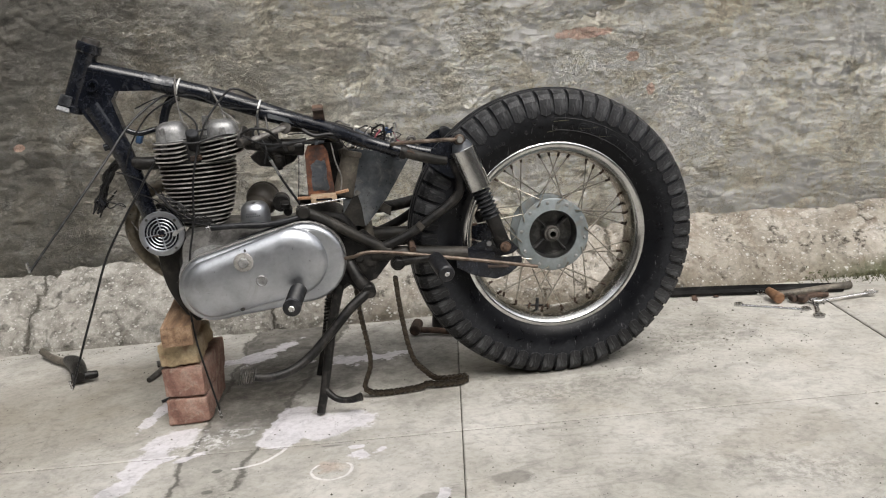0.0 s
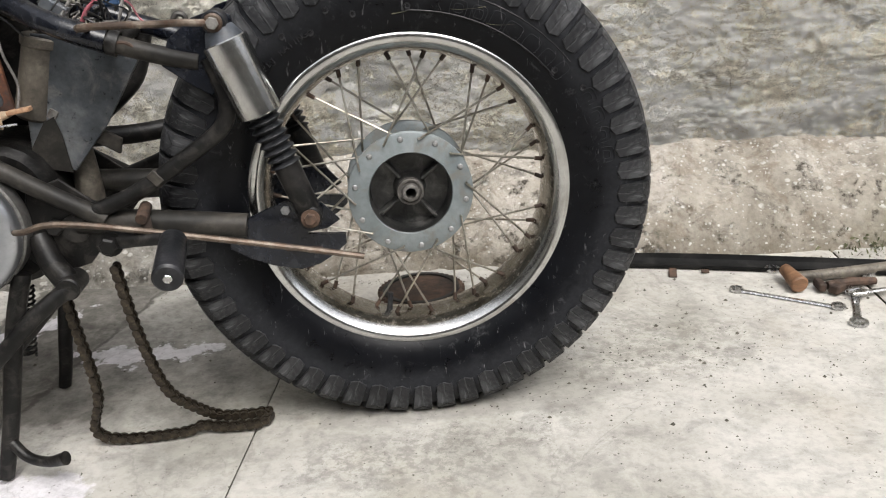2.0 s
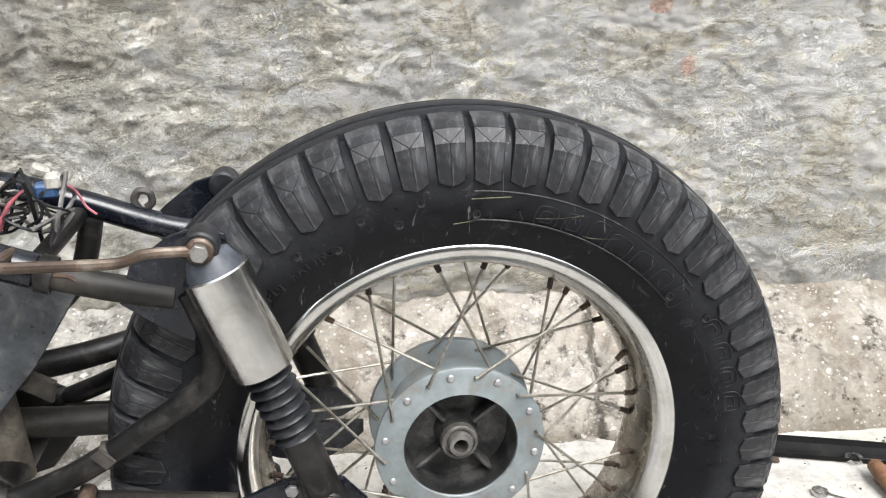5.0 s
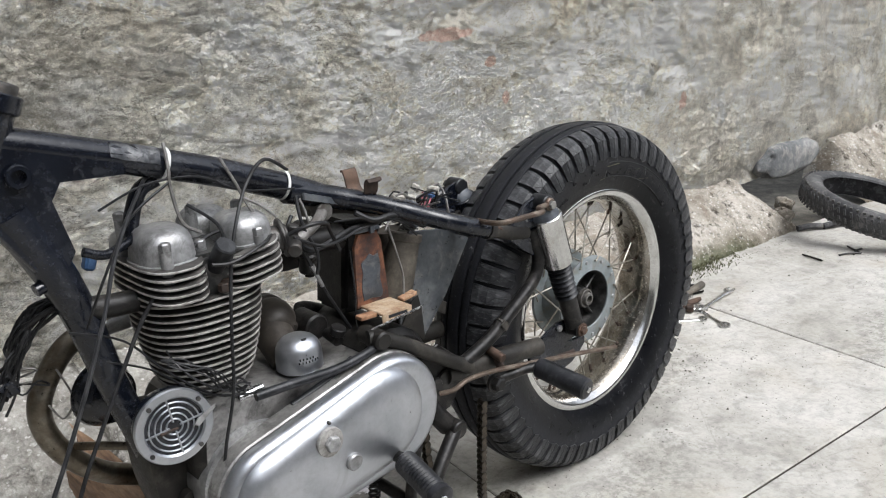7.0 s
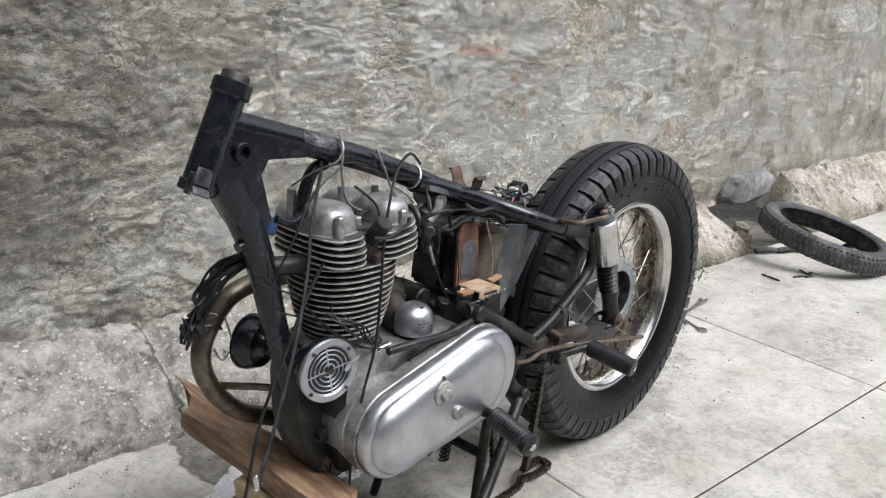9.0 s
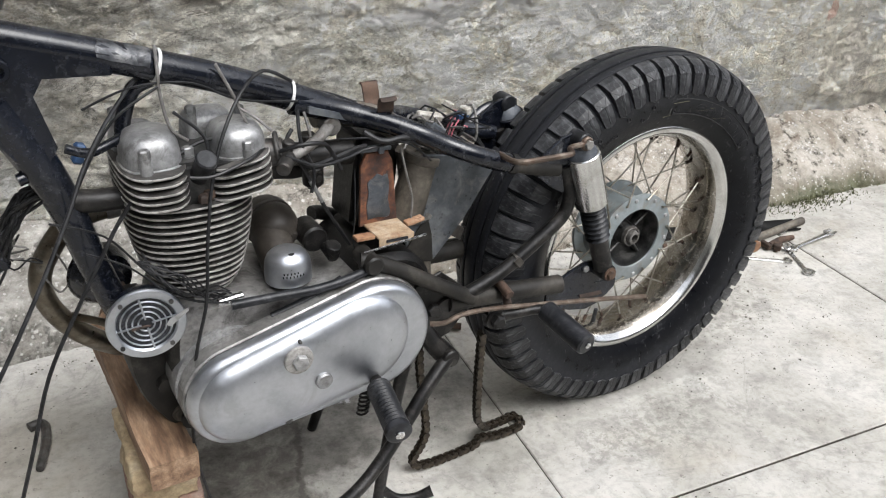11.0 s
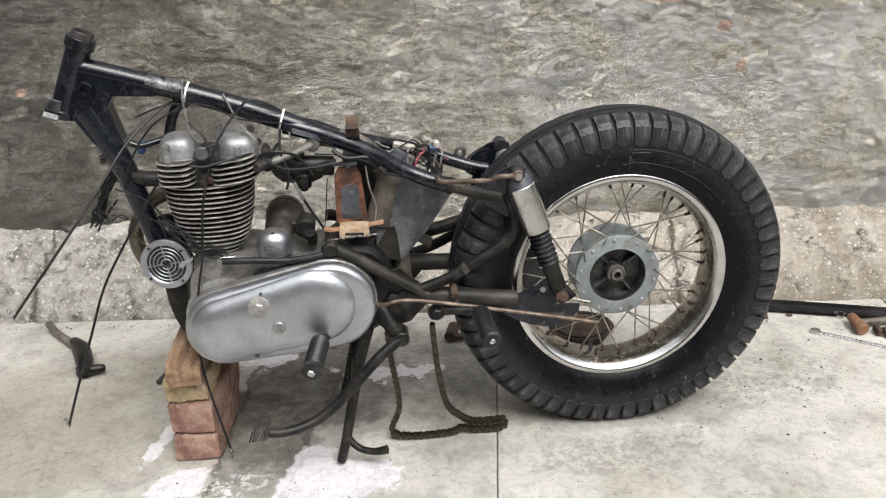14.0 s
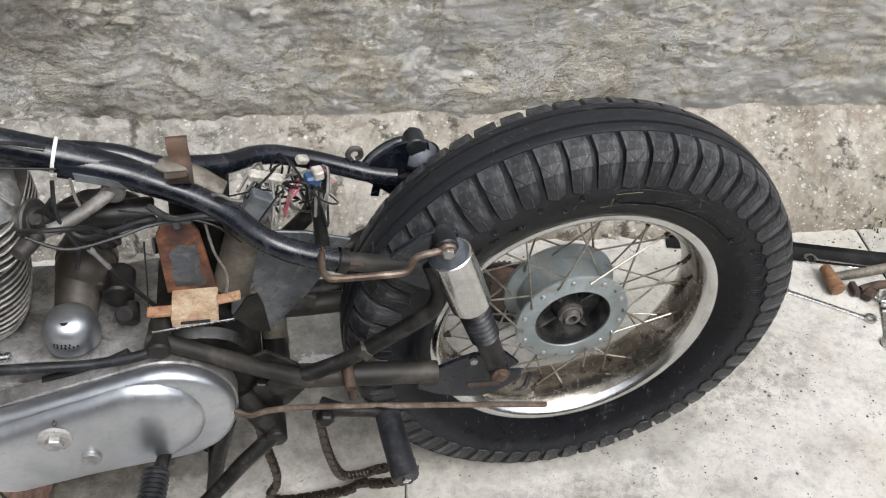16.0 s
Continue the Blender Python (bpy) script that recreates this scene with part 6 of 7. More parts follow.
tube_part("oil_hose", [(-0.795, -0.092, 0.462), (-0.74, -0.098, 0.462), (-0.67, -0.1, 0.458), (-0.61, -0.1, 0.464), (-0.575, -0.09, 0.47)], 0.0068, RUBBER_SOFT, "black rubber oil hose")
tube_part("oil_hose", [(-0.74, -0.088, 0.425), (-0.70, -0.09, 0.435), (-0.66, -0.088, 0.445), (-0.63, -0.085, 0.455)], 0.006, RUBBER_SOFT)
# inlet, carburettor, air hose
bm = bmesh.new()
rod(bm, (-0.735, -0.03, 0.645), (-0.69, -0.045, 0.650), 0.021, 0.018, 20, 0.002)
rod(bm, (-0.700, -0.04, 0.648), (-0.694, -0.042, 0.649), 0.028, n=20, bevel=0.002)
rod(bm, (-0.71, -0.09, 0.642), (-0.69, -0.06, 0.646), 0.010, n=14, bevel=0.002)
part("inlet_stub", bm, TOOL_DARK, bike)
bm = bmesh.new()
rod(bm, (-0.655, -0.004, 0.622), (-0.572, 0.0, 0.612), 0.0175, 0.0195, 22, 0.003)
rod(bm, (-0.640, -0.004, 0.600), (-0.640, -0.004, 0.652), 0.0125, n=18, bevel=0.002)
rod(bm, (-0.634, -0.004, 0.572), (-0.634, -0.004, 0.602), 0.0155, n=18, bevel=0.003)
hexagon(bm, (-0.634, -0.004, 0.574), 0.008, 0.008, (0, 0, -1))
rod(bm, (-0.700, -0.03, 0.640), (-0.650, -0.006, 0.624), 0.017, 0.0165, 20, 0.002)
carb = part("carburettor", bm, GRIME, bike, "dark oily carburettor")
tube_part("inlet_pipe", [(-0.62, 0.02, 0.668), (-0.58, 0.02, 0.665), (-0.53, 0.01, 0.655), (-0.49, 0.0, 0.63)], [0.018, 0.019, 0.020, 0.018], CANISTER, "dusty tan inlet pipe")
tube_part("lever_arm", [(-0.705, -0.06, 0.640), (-0.66, -0.05, 0.650), (-0.625, -0.03, 0.660), (-0.607, -0.012, 0.665)], [0.0075, 0.0075, 0.008, 0.009], DULL_STEEL, "dull steel lever arm", flat=0.6)
bm = bmesh.new()
rod(bm, (-0.609, -0.022, 0.662), (-0.609, 0.0, 0.662), 0.014, n=18, bevel=0.002)
part("arm_eye", bm, DULL_STEEL, bike, "worn steel lever eye")
# battery carrier: rusty strap plate, tray and tan canister
bm = bmesh.new()
plate(bm, [(-0.575, 0.502), (-0.572, 0.60), (-0.563, 0.618), (-0.528, 0.618), (-0.520, 0.60), (-0.512, 0.502)], -0.034, -0.028, 0.0015)
strap = part("battery_plate", bm, RUST, bike, "rusty upright battery carrier plate")
bm = bmesh.new()
plate(bm, [(-0.562, 0.512), (-0.564, 0.535), (-0.560, 0.556), (-0.562, 0.572), (-0.553, 0.578), (-0.546, 0.584), (-0.537, 0.579), (-0.529, 0.581), (-0.526, 0.560), (-0.528, 0.540), (-0.524, 0.518), (-0.53, 0.510), (-0.545, 0.513)], -0.0352, -0.0335, 0.0006, 2)
part("plate_patch", bm, GREY_SHEET, strap, "blue-grey painted patch")
bm = bmesh.new()
block(bm, (-0.55, -0.034, 0.624), (0.05, 0.012, 0.006), (0, 2, 0), 0.001)
block(bm, (-0.543, -0.042, 0.624), (0.008, 0.006, 0.012), (0, 0, 0), 0.001)
part("strap_buckle", bm, GREY_SHEET, strap)
bm = bmesh.new()
block(bm, (-0.540, -0.058, 0.503), (0.058, 0.055, 0.004), (0, 2, 0), 0.001)
block(bm, (-0.540, -0.085, 0.498), (0.058, 0.003, 0.014), (0, 2, 0), 0.001)
tray = part("battery_tray", bm, TAN_TRAY, bike, "pale tan rusty battery tray with a slot")
for c, s, turn in (((-0.584, -0.066, 0.503), (0.030, 0.016, 0.006), (0, 3, 0)), ((-0.497, -0.060, 0.508), (0.030, 0.014, 0.006), (0, -8, 0))):
    bm = bmesh.new()
    block(bm, c, s, turn, 0.001)
    part("tray_wing", bm, RUST_TRAY, tray, "orange rusted tray wing")
bm = bmesh.new()
rod(bm, (-0.594, -0.088, 0.4895), (-0.492, -0.088, 0.496), 0.0018, n=8)
part("tray_edge", bm, TOOL, tray, "bright worn steel edge")
bm = bmesh.new()
block(bm, (-0.540, -0.0868, 0.4985), (0.036, 0.002, 0.004), (0, 2, 0), 0)
part("tray_slot", bm, BLACK, tray)
bm = bmesh.new()
rod(bm, (-0.492, -0.02, 0.49), (-0.462, -0.02, 0.588), 0.028, 0.026, 28, 0.004)
rod(bm, (-0.464, -0.02, 0.582), (-0.460, -0.02, 0.596), 0.0285, n=28, bevel=0.002)
part("filter_canister", bm, CANISTER, bike, "tan dirty cylindrical filter canister")
bm = bmesh.new()
plate(bm, [(-0.47, 0.602), (-0.39, 0.588), (-0.335, 0.568), (-0.366, 0.522), (-0.396, 0.478), (-0.449, 0.4185), (-0.475, 0.428), (-0.500, 0.455), (-0.492, 0.54)], -0.041, -0.036, 0.0015)
panel = part("side_panel", bm, SHEET, bike, "scuffed blue-grey sheet metal inner panel")
bm = bmesh.new()
plate(bm, [(-0.452, 0.4175), (-0.478, 0.424), (-0.498, 0.424), (-0.512, 0.405), (-0.521, 0.409), (-0.505, 0.445), (-0.476, 0.488), (-0.462, 0.494), (-0.456, 0.470)], -0.0455, -0.0418, 0.0012)
part("panel_flange", bm, DUSTY, panel, "dusty brown folded flange")
bm = bmesh.new()
block(bm, (-0.463, -0.0425, 0.497), (0.012, 0.002, 0.014), (0, 35, 0), 0.0008)
part("panel_clip", bm, DULL_STEEL, panel)
bm = bmesh.new()
block(bm, (-0.525, 0.05, 0.55), (0.075, 0.08, 0.15), (0, 6, 0), 0.008, 2)
part("tool_box", bm, GRIME, bike, "dark oily box behind the battery plate")
bm = bmesh.new()
plate(bm, [(-0.53, 0.40), (-0.515, 0.44), (-0.49, 0.475), (-0.455, 0.488), (-0.42, 0.478), (-0.385, 0.455), (-0.39, 0.435), (-0.42, 0.455), (-0.452, 0.462), (-0.478, 0.452), (-0.498, 0.42), (-0.51, 0.385)], -0.030, -0.022, 0.002)
part("mudguard_arch", bm, DUSTY, bike, "black arched front end of the mudguard")
tube_part("far_cross_tube", [(-0.478, 0.03, 0.388), (-0.40, 0.03, 0.382), (-0.30, 0.04, 0.372)], 0.016, DUSTY)
tube_part("frame_brace", [(-0.475, 0.06, 0.44), (-0.43, 0.07, 0.475), (-0.38, 0.08, 0.52), (-0.36, 0.086, 0.58)], 0.012, GRIME)
bm = bmesh.new()
block(bm, (-0.281, 0.10, 0.537), (0.012, 0.004, 0.036), (0, 12, 0), 0.001)
part("hanging_tab", bm, BLACK, bike)

# hoses, clips and dirt-black linkages packed behind the cylinder
rnd = random.Random(21)
for pts, r, mt in (
    ([(-0.705, -0.07, 0.66), (-0.68, -0.085, 0.67), (-0.65, -0.08, 0.665), (-0.63, -0.06, 0.645), (-0.61, -0.05, 0.61)], 0.003, BLACK_WIRE),
    ([(-0.57, -0.04, 0.655), (-0.545, -0.05, 0.64), (-0.51, -0.05, 0.64), (-0.48, -0.045, 0.63)], 0.0045, BLACK_WIRE),
    ([(-0.64, 0.03, 0.70), (-0.61, 0.03, 0.675), (-0.56, 0.03, 0.66), (-0.50, 0.03, 0.655)], 0.006, GRIME),
    ([(-0.51, -0.04, 0.62), (-0.505, -0.05, 0.58), (-0.495, -0.05, 0.54), (-0.50, -0.055, 0.51)], 0.0018, GREY_WIRE),
    ([(-0.665, -0.035, 0.70), (-0.668, -0.05, 0.66), (-0.655, -0.06, 0.62), (-0.662, -0.065, 0.59)], 0.0025, BLACK_WIRE),
):
    tube_part("hose", pts, r, mt, n=9, steps=5)
for x, y, z, r, h in ((-0.69, -0.055, 0.652, 0.008, 0.016), (-0.63, -0.052, 0.485, 0.012, 0.012)):
    bm = bmesh.new()
    rod(bm, (x, y, z), (x + 0.002, y - 0.004, z + h), r, n=12, bevel=0.0015)
    part("hose_clip", bm, rnd.choice((TOOL_DARK, GRIME)), bike)
for x, y, z in ((-0.634, -0.02, 0.59), (-0.64, -0.017, 0.645), (-0.675, -0.034, 0.63), (-0.60, -0.02, 0.615)):
    bolt((x, y, z), 0.006, 0.007, TOOL_DARK, washer=0.008)
bm = bmesh.new()
plate(bm, [(-0.70, 0.60), (-0.66, 0.62), (-0.61, 0.615), (-0.59, 0.59), (-0.62, 0.57), (-0.68, 0.575)], 0.03, 0.05, 0.004, 2)
part("mounting_plate", bm, GRIME, bike)

# horns
def horn_unit(centre, normal, mat_ring, chrome):
    c, d = Vector(centre), Vector(normal).normalized()
    q = d.to_track_quat("Z", "Y").to_matrix().to_4x4()
    m = Matrix.Translation(c) @ q @ Matrix.Scale(1.1 if chrome else 1.0, 4)
    bm = bmesh.new()
    turned(bm, [(-0.042, 0.0), (-0.042, 0.018), (-0.036, 0.022), (-0.03, 0.036), (-0.012, 0.044), (0.0, 0.0455), (0.003, 0.044)], axis="Z", n=40)
    body = part("horn", bm, BLACK, bike, "round chrome-grilled electric horn" if chrome else "round black horn body")
    body.matrix_basis = m
    if not chrome:
        return
    bm = bmesh.new()
    turned(bm, [(0.0, 0.0455), (0.004, 0.046), (0.0065, 0.0445), (0.0065, 0.036), (0.004, 0.034), (0.001, 0.0345)], axis="Z", n=48, closed=True)
    part("horn_rim", bm, mat_ring, body, "chrome horn rim")
    for r in (0.0295, 0.0228, 0.0161, 0.0094):
        bm = bmesh.new()
        turned(bm, [(0.0035 + 0.0011 * math.cos(t), r + 0.0011 * math.sin(t)) for t in (2 * math.pi * j / 6 for j in range(6))], axis="Z", n=40, closed=True)
        part("grille_ring", bm, mat_ring, body)
    for k in range(4):
        a = radians(90 * k + 8)
        bm = bmesh.new()
        rod(bm, (0.006 * math.cos(a), 0.006 * math.sin(a), 0.004), (0.035 * math.cos(a), 0.035 * math.sin(a), 0.004), 0.0013, n=6)
        part("grille_bar", bm, mat_ring, body)
    for k in range(4):
        a = radians(90 * k + 40)
        bm = bmesh.new()
        rod(bm, (0.040 * math.cos(a), 0.040 * math.sin(a), 0.006), (0.040 * math.cos(a), 0.040 * math.sin(a), 0.0085), 0.0028, n=10)
        part("horn_screw", bm, DARK_HOLE, body)


horn_unit((-0.904, -0.075, 0.459), (-0.12, -1, 0.03), ALLOY, True)
horn_unit((-0.932, 0.085, 0.461), (-0.3, 1, 0.0), ALLOY, False)
bm = bmesh.new()
block(bm, (-0.915, -0.01, 0.455), (0.03, 0.14, 0.004), (0, 0, 5), 0.001)
part("horn_bracket", bm, RUST_DARK, bike)
bm = bmesh.new()
plate(bm, [(-0.882, 0.455), (-0.877, 0.462), (-0.862, 0.469), (-0.850, 0.473), (-0.851, 0.468), (-0.868, 0.457), (-0.876, 0.451)], -0.088, -0.086, 0.0006)
part("bent_tab", bm, ALLOY_ROUGH, bike, "dull bent steel tab by the horn")
tube_part("exhaust_pipe", [(-0.80, 0.06, 0.568), (-0.84, 0.09, 0.556), (-0.88, 0.102, 0.549), (-0.918, 0.105, 0.5465), (-0.959, 0.105, 0.531), (-0.990, 0.105, 0.495), (-1.006, 0.105, 0.459), (-1.003, 0.105, 0.418), (-0.980, 0.105, 0.373), (-0.944, 0.105, 0.335), (-0.905, 0.105, 0.311), (-0.85, 0.107, 0.285), (-0.78, 0.11, 0.26), (-0.70, 0.12, 0.24)], 0.0158, PIPE, "olive-brown heat-stained curved exhaust header pipe", n=20)
tube_part("exhaust_collar", [(-0.815, 0.075, 0.562), (-0.84, 0.09, 0.556), (-0.88, 0.102, 0.549), (-0.905, 0.1045, 0.547)], [0.0175, 0.0175, 0.0164, 0.0164], ALLOY_ROUGH, "bare worn bright pipe end at the port", n=20)
tube_part("crash_bar_stub", [(-0.975, 0.105, 0.388), (-0.94, 0.06, 0.392), (-0.90, 0.01, 0.392)], 0.006, PIPE)
tube_part("front_stub", [(-0.90, -0.01, 0.61), (-0.93, -0.01, 0.612), (-0.955, -0.005, 0.615)], 0.015, GRIME)

# cables and wiring
for pts, r, lab in (
    ([(-0.845, 0.01, 0.757), (-0.860, -0.004, 0.758), (-0.878, -0.025, 0.751), (-0.918, -0.062, 0.7205), (-0.949, -0.09, 0.687), (-0.978, -0.12, 0.645), (-1.0196, -0.155, 0.5895), (-1.0654, -0.187, 0.531), (-1.105, -0.21, 0.482), (-1.142, -0.23, 0.436)], 0.0036, "long black control cable hanging free"),
    ([(-0.70, -0.03, 0.655), (-0.745, -0.025, 0.672), (-0.80, -0.03, 0.6745), (-0.8635, -0.05, 0.649), (-0.91, -0.055, 0.603), (-0.945, -0.06, 0.5516), (-0.983, -0.07, 0.4956), (-1.03, -0.08, 0.418), (-1.066, -0.095, 0.328), (-1.105, -0.108, 0.23), (-1.139, -0.12, 0.14)], 0.0038, "long black control cable hanging free"),
    ([(-0.665, -0.02, 0.735), (-0.71, -0.04, 0.76), (-0.742, -0.045, 0.738), (-0.776, -0.065, 0.695), (-0.80, -0.08, 0.64), (-0.819, -0.096, 0.563), (-0.829, -0.098, 0.482), (-0.850, -0.094, 0.40), (-0.866, -0.09, 0.29), (-0.864, -0.086, 0.20), (-0.845, -0.086, 0.08), (-0.835, -0.086, 0.02)], 0.0034, "black control cable hanging beside the bricks"),
    ([(-0.93, -0.022, 0.735), (-0.87, -0.024, 0.755), (-0.80, -0.026, 0.752), (-0.74, -0.026, 0.722), (-0.66, -0.025, 0.708)], 0.0022, ""),
    ([(-0.97, -0.03, 0.60), (-0.945, -0.045, 0.66), (-0.90, -0.035, 0.72), (-0.84, -0.025, 0.752)], 0.0025, ""),
    ([(-0.99, -0.026, 0.60), (-0.93, -0.03, 0.57), (-0.89, -0.05, 0.52), (-0.85, -0.085, 0.485), (-0.80, -0.095, 0.47)], 0.0022, ""),
    ([(-0.955, -0.028, 0.55), (-0.91, -0.05, 0.53), (-0.87, -0.08, 0.495), (-0.835, -0.09, 0.478)], 0.002, ""),
    ([(-0.70, -0.075, 0.655), (-0.66, -0.08, 0.635), (-0.61, -0.06, 0.628), (-0.565, -0.045, 0.630), (-0.50, -0.05, 0.632), (-0.455, -0.06, 0.61)], 0.0032, ""),
    ([(-0.605, -0.035, 0.648), (-0.55, -0.05, 0.645), (-0.50, -0.055, 0.628), (-0.47, -0.06, 0.60)], 0.002, ""),
    ([(-0.672, -0.03, 0.672), (-0.682, -0.034, 0.658), (-0.674, -0.036, 0.640), (-0.662, -0.036, 0.618), (-0.644, -0.034, 0.580), (-0.628, -0.034, 0.544), (-0.604, -0.034, 0.500), (-0.592, -0.034, 0.478)], 0.0042, ""),
    ([(-0.664, -0.036, 0.626), (-0.65, -0.042, 0.618), (-0.62, -0.042, 0.622), (-0.585, -0.04, 0.630), (-0.565, -0.038, 0.632)], 0.0065, ""),
    ([(-0.585, -0.04, 0.60), (-0.592, -0.055, 0.54), (-0.598, -0.06, 0.49), (-0.585, -0.075, 0.465)], 0.0016, ""),
    ([(-0.83, -0.045, 0.725), (-0.80, -0.06, 0.695), (-0.80, -0.07, 0.665), (-0.812, -0.075, 0.655)], 0.003, ""),
    ([(-0.72, -0.05, 0.66), (-0.75, -0.082, 0.662), (-0.80, -0.092, 0.652), (-0.83, -0.09, 0.655)], 0.0035, ""),
):
    tube_part("control_cable", pts, r * 0.7, BLACK_WIRE, lab, n=7, steps=5)
for pts, r in (
    ([(-0.835, -0.015, 0.80), (-0.838, -0.026, 0.77), (-0.838, -0.024, 0.745), (-0.832, -0.03, 0.70), (-0.815, -0.045, 0.685)], 0.0022),
    ([(-0.765, -0.02, 0.77), (-0.75, -0.026, 0.735), (-0.742, -0.03, 0.712), (-0.735, -0.04, 0.69), (-0.728, -0.05, 0.668)], 0.0022),
    ([(-0.742, -0.03, 0.712), (-0.725, -0.045, 0.70), (-0.708, -0.05, 0.682)], 0.0020),
    ([(-0.65, -0.02, 0.69), (-0.648, -0.03, 0.67), (-0.645, -0.03, 0.65)], 0.002),
):
    tube_part("wire", pts, r, GREY_WIRE, n=6, steps=5)
for i in range(7):
    rnd = random.Random(90 + i)
    a = []
    for k in range(6):
        f = k / 5
        a.append((-0.90 + 0.105 * f + rnd.uniform(-0.008, 0.008), -0.07 - 0.022 * math.sin(f * 3) + rnd.uniform(-0.006, 0.006), 0.545 - 0.075 * f + rnd.uniform(-0.012, 0.012)))
    tube_part("loose_wire", a, rnd.uniform(0.0009, 0.0016), BLACK_WIRE, n=5, steps=4)
for x, y, z in ((-1.142, -0.23, 0.436), (-1.139, -0.12, 0.14), (-0.835, -0.086, 0.012)):
    bm = bmesh.new()
    rod(bm, (x, y, z - 0.002), (x - 0.003, y - 0.001, z + 0.02), 0.0032, n=8, bevel=0.0005)
    part("cable_ferrule", bm, TOOL, bike, "bright steel cable end")
bm = bmesh.new()
rod(bm, (-0.647, -0.0345, 0.587), (-0.634, -0.034, 0.557), 0.0031, n=10, bevel=0.0008)
rod(bm, (-0.650, -0.0345, 0.594), (-0.647, -0.0345, 0.587), 0.0042, n=6)
part("cable_adjuster", bm, ALLOY_ROUGH, bike, "bright threaded cable adjuster")
tube_part("head_steady", [(-0.84, 0.01, 0.752), (-0.862, 0.015, 0.74), (-0.878, 0.015, 0.705), (-0.885, 0.01, 0.67)], 0.010, BLACK)
tube_part("bracket_arm", [(-0.955, -0.02, 0.69), (-0.93, -0.02, 0.68), (-0.90, -0.01, 0.685), (-0.87, 0.01, 0.69)], 0.006, BLACK)
bm = bmesh.new()
block(bm, (-0.937, 0.016, 0.668), (0.014, 0.016, 0.026), (0, 20, 0), 0.003)
part("blue_connector", bm, BLUE_PLASTIC, bike, "blue plastic wire connector")
bm = bmesh.new()
rod(bm, (-0.99, -0.005, 0.66), (-1.012, -0.008, 0.655), 0.008, n=12)
part("frame_stub", bm, BLACK, bike)
for i in range(26):
    rnd = random.Random(i)
    reach = rnd.uniform(0.75, 1.15)
    a = [(-0.965 + rnd.uniform(-0.008, 0.008), 0.02, 0.627 + rnd.uniform(-0.008, 0.008))]
    for f in (0.3, 0.6, 0.85, 1.0):
        a.append((-0.97 - 0.085 * (f * reach) ** 0.8 + rnd.uniform(-0.01, 0.01), 0.03 + 0.02 * f + rnd.uniform(-0.018, 0.018), 0.627 - 0.105 * (f * reach) ** 1.7 + rnd.uniform(-0.008, 0.008)))
    tube_part("loose_wire", a, rnd.uniform(0.0016, 0.0026), BLACK_WIRE, n=6, steps=4)
for k, c in enumerate(((-1.045, 0.05, 0.55), (-1.055, 0.06, 0.535), (-1.035, 0.045, 0.525))):
    rnd = random.Random(70 + k)
    a = [c]
    for q in range(6):
        a.append((c[0] + rnd.uniform(-0.02, 0.035), c[1] + rnd.uniform(-0.02, 0.02), c[2] + rnd.uniform(-0.03, 0.012)))
    tube_part("loose_wire", a, 0.0014, BLACK_WIRE if k else GREY_WIRE, n=5, steps=4)
for i in range(4):
    rnd = random.Random(40 + i)
    bm = bmesh.new()
    block(bm, (-1.05 + rnd.uniform(-0.012, 0.012), 0.05 + rnd.uniform(-0.012, 0.012), 0.54 + rnd.uniform(-0.02, 0.012)), (0.018, 0.012, 0.01), (rnd.uniform(0, 90), rnd.uniform(0, 90), 0), 0.001)
    part("wire_connector", bm, BLACK, bike)
tube_part("loose_wire", [(-0.985, 0.07, 0.52), (-0.97, 0.075, 0.47), (-0.985, 0.08, 0.445), (-1.0, 0.08, 0.47)], 0.0015, GREY_WIRE, n=5)
# wiring between the seat rails
rnd = random.Random(5)
for i in range(16):
    x = -0.47 + 0.006 * i
    a = [(x, rnd.uniform(-0.03, 0.05), 0.60 + rnd.uniform(0, 0.02))]
    for k in range(4):
        a.append((x + rnd.uniform(-0.02, 0.045), rnd.uniform(-0.05, 0.06), 0.61 + rnd.uniform(-0.03, 0.04)))
    tube_part("harness_wire", a, rnd.choice((0.0012, 0.0016, 0.0022)), BLACK_WIRE if i % 3 else GREY_WIRE, n=5, steps=4)
for i in range(3):
    tube_part("red_wire", [(-0.415, -0.02 + 0.006 * i, 0.60), (-0.405, -0.015 + 0.008 * i, 0.622), (-0.392, -0.01 + 0.01 * i, 0.635)], 0.0014, RED_WIRE, n=5)
tube_part("red_wire", [(-0.375, 0.03, 0.635), (-0.36, 0.04, 0.625), (-0.352, 0.045, 0.605), (-0.342, 0.04, 0.598)], 0.0013, RED_WIRE, n=5)
for c, s, turn, mat in (((-0.432, 0.012, 0.640), (0.044, 0.013, 0.012), (10, 14, -6), WHITE_PLASTIC), ((-0.385, 0.035, 0.645), (0.017, 0.012, 0.011), (20, 25, 30), WHITE_PLASTIC), ((-0.375, 0.01, 0.632), (0.020, 0.018, 0.014), (0, 0, 10), BLUE_PLASTIC), ((-0.368, 0.01, 0.640), (0.014, 0.018, 0.014), (0, 0, 10), WHITE_PLASTIC), ((-0.445, -0.02, 0.622), (0.034, 0.02, 0.036), (0, 35, 5), GREY_SHEET)):
    bm = bmesh.new()
    block(bm, c, s, turn, 0.0025)
    part("plastic_connector", bm, mat, bike, "plastic wiring block")
tube_part("steel_hook", [(-0.495, -0.045, 0.665), (-0.485, -0.05, 0.668), (-0.475, -0.05, 0.66), (-0.462, -0.05, 0.655)], 0.0022, DULL_STEEL, n=6)
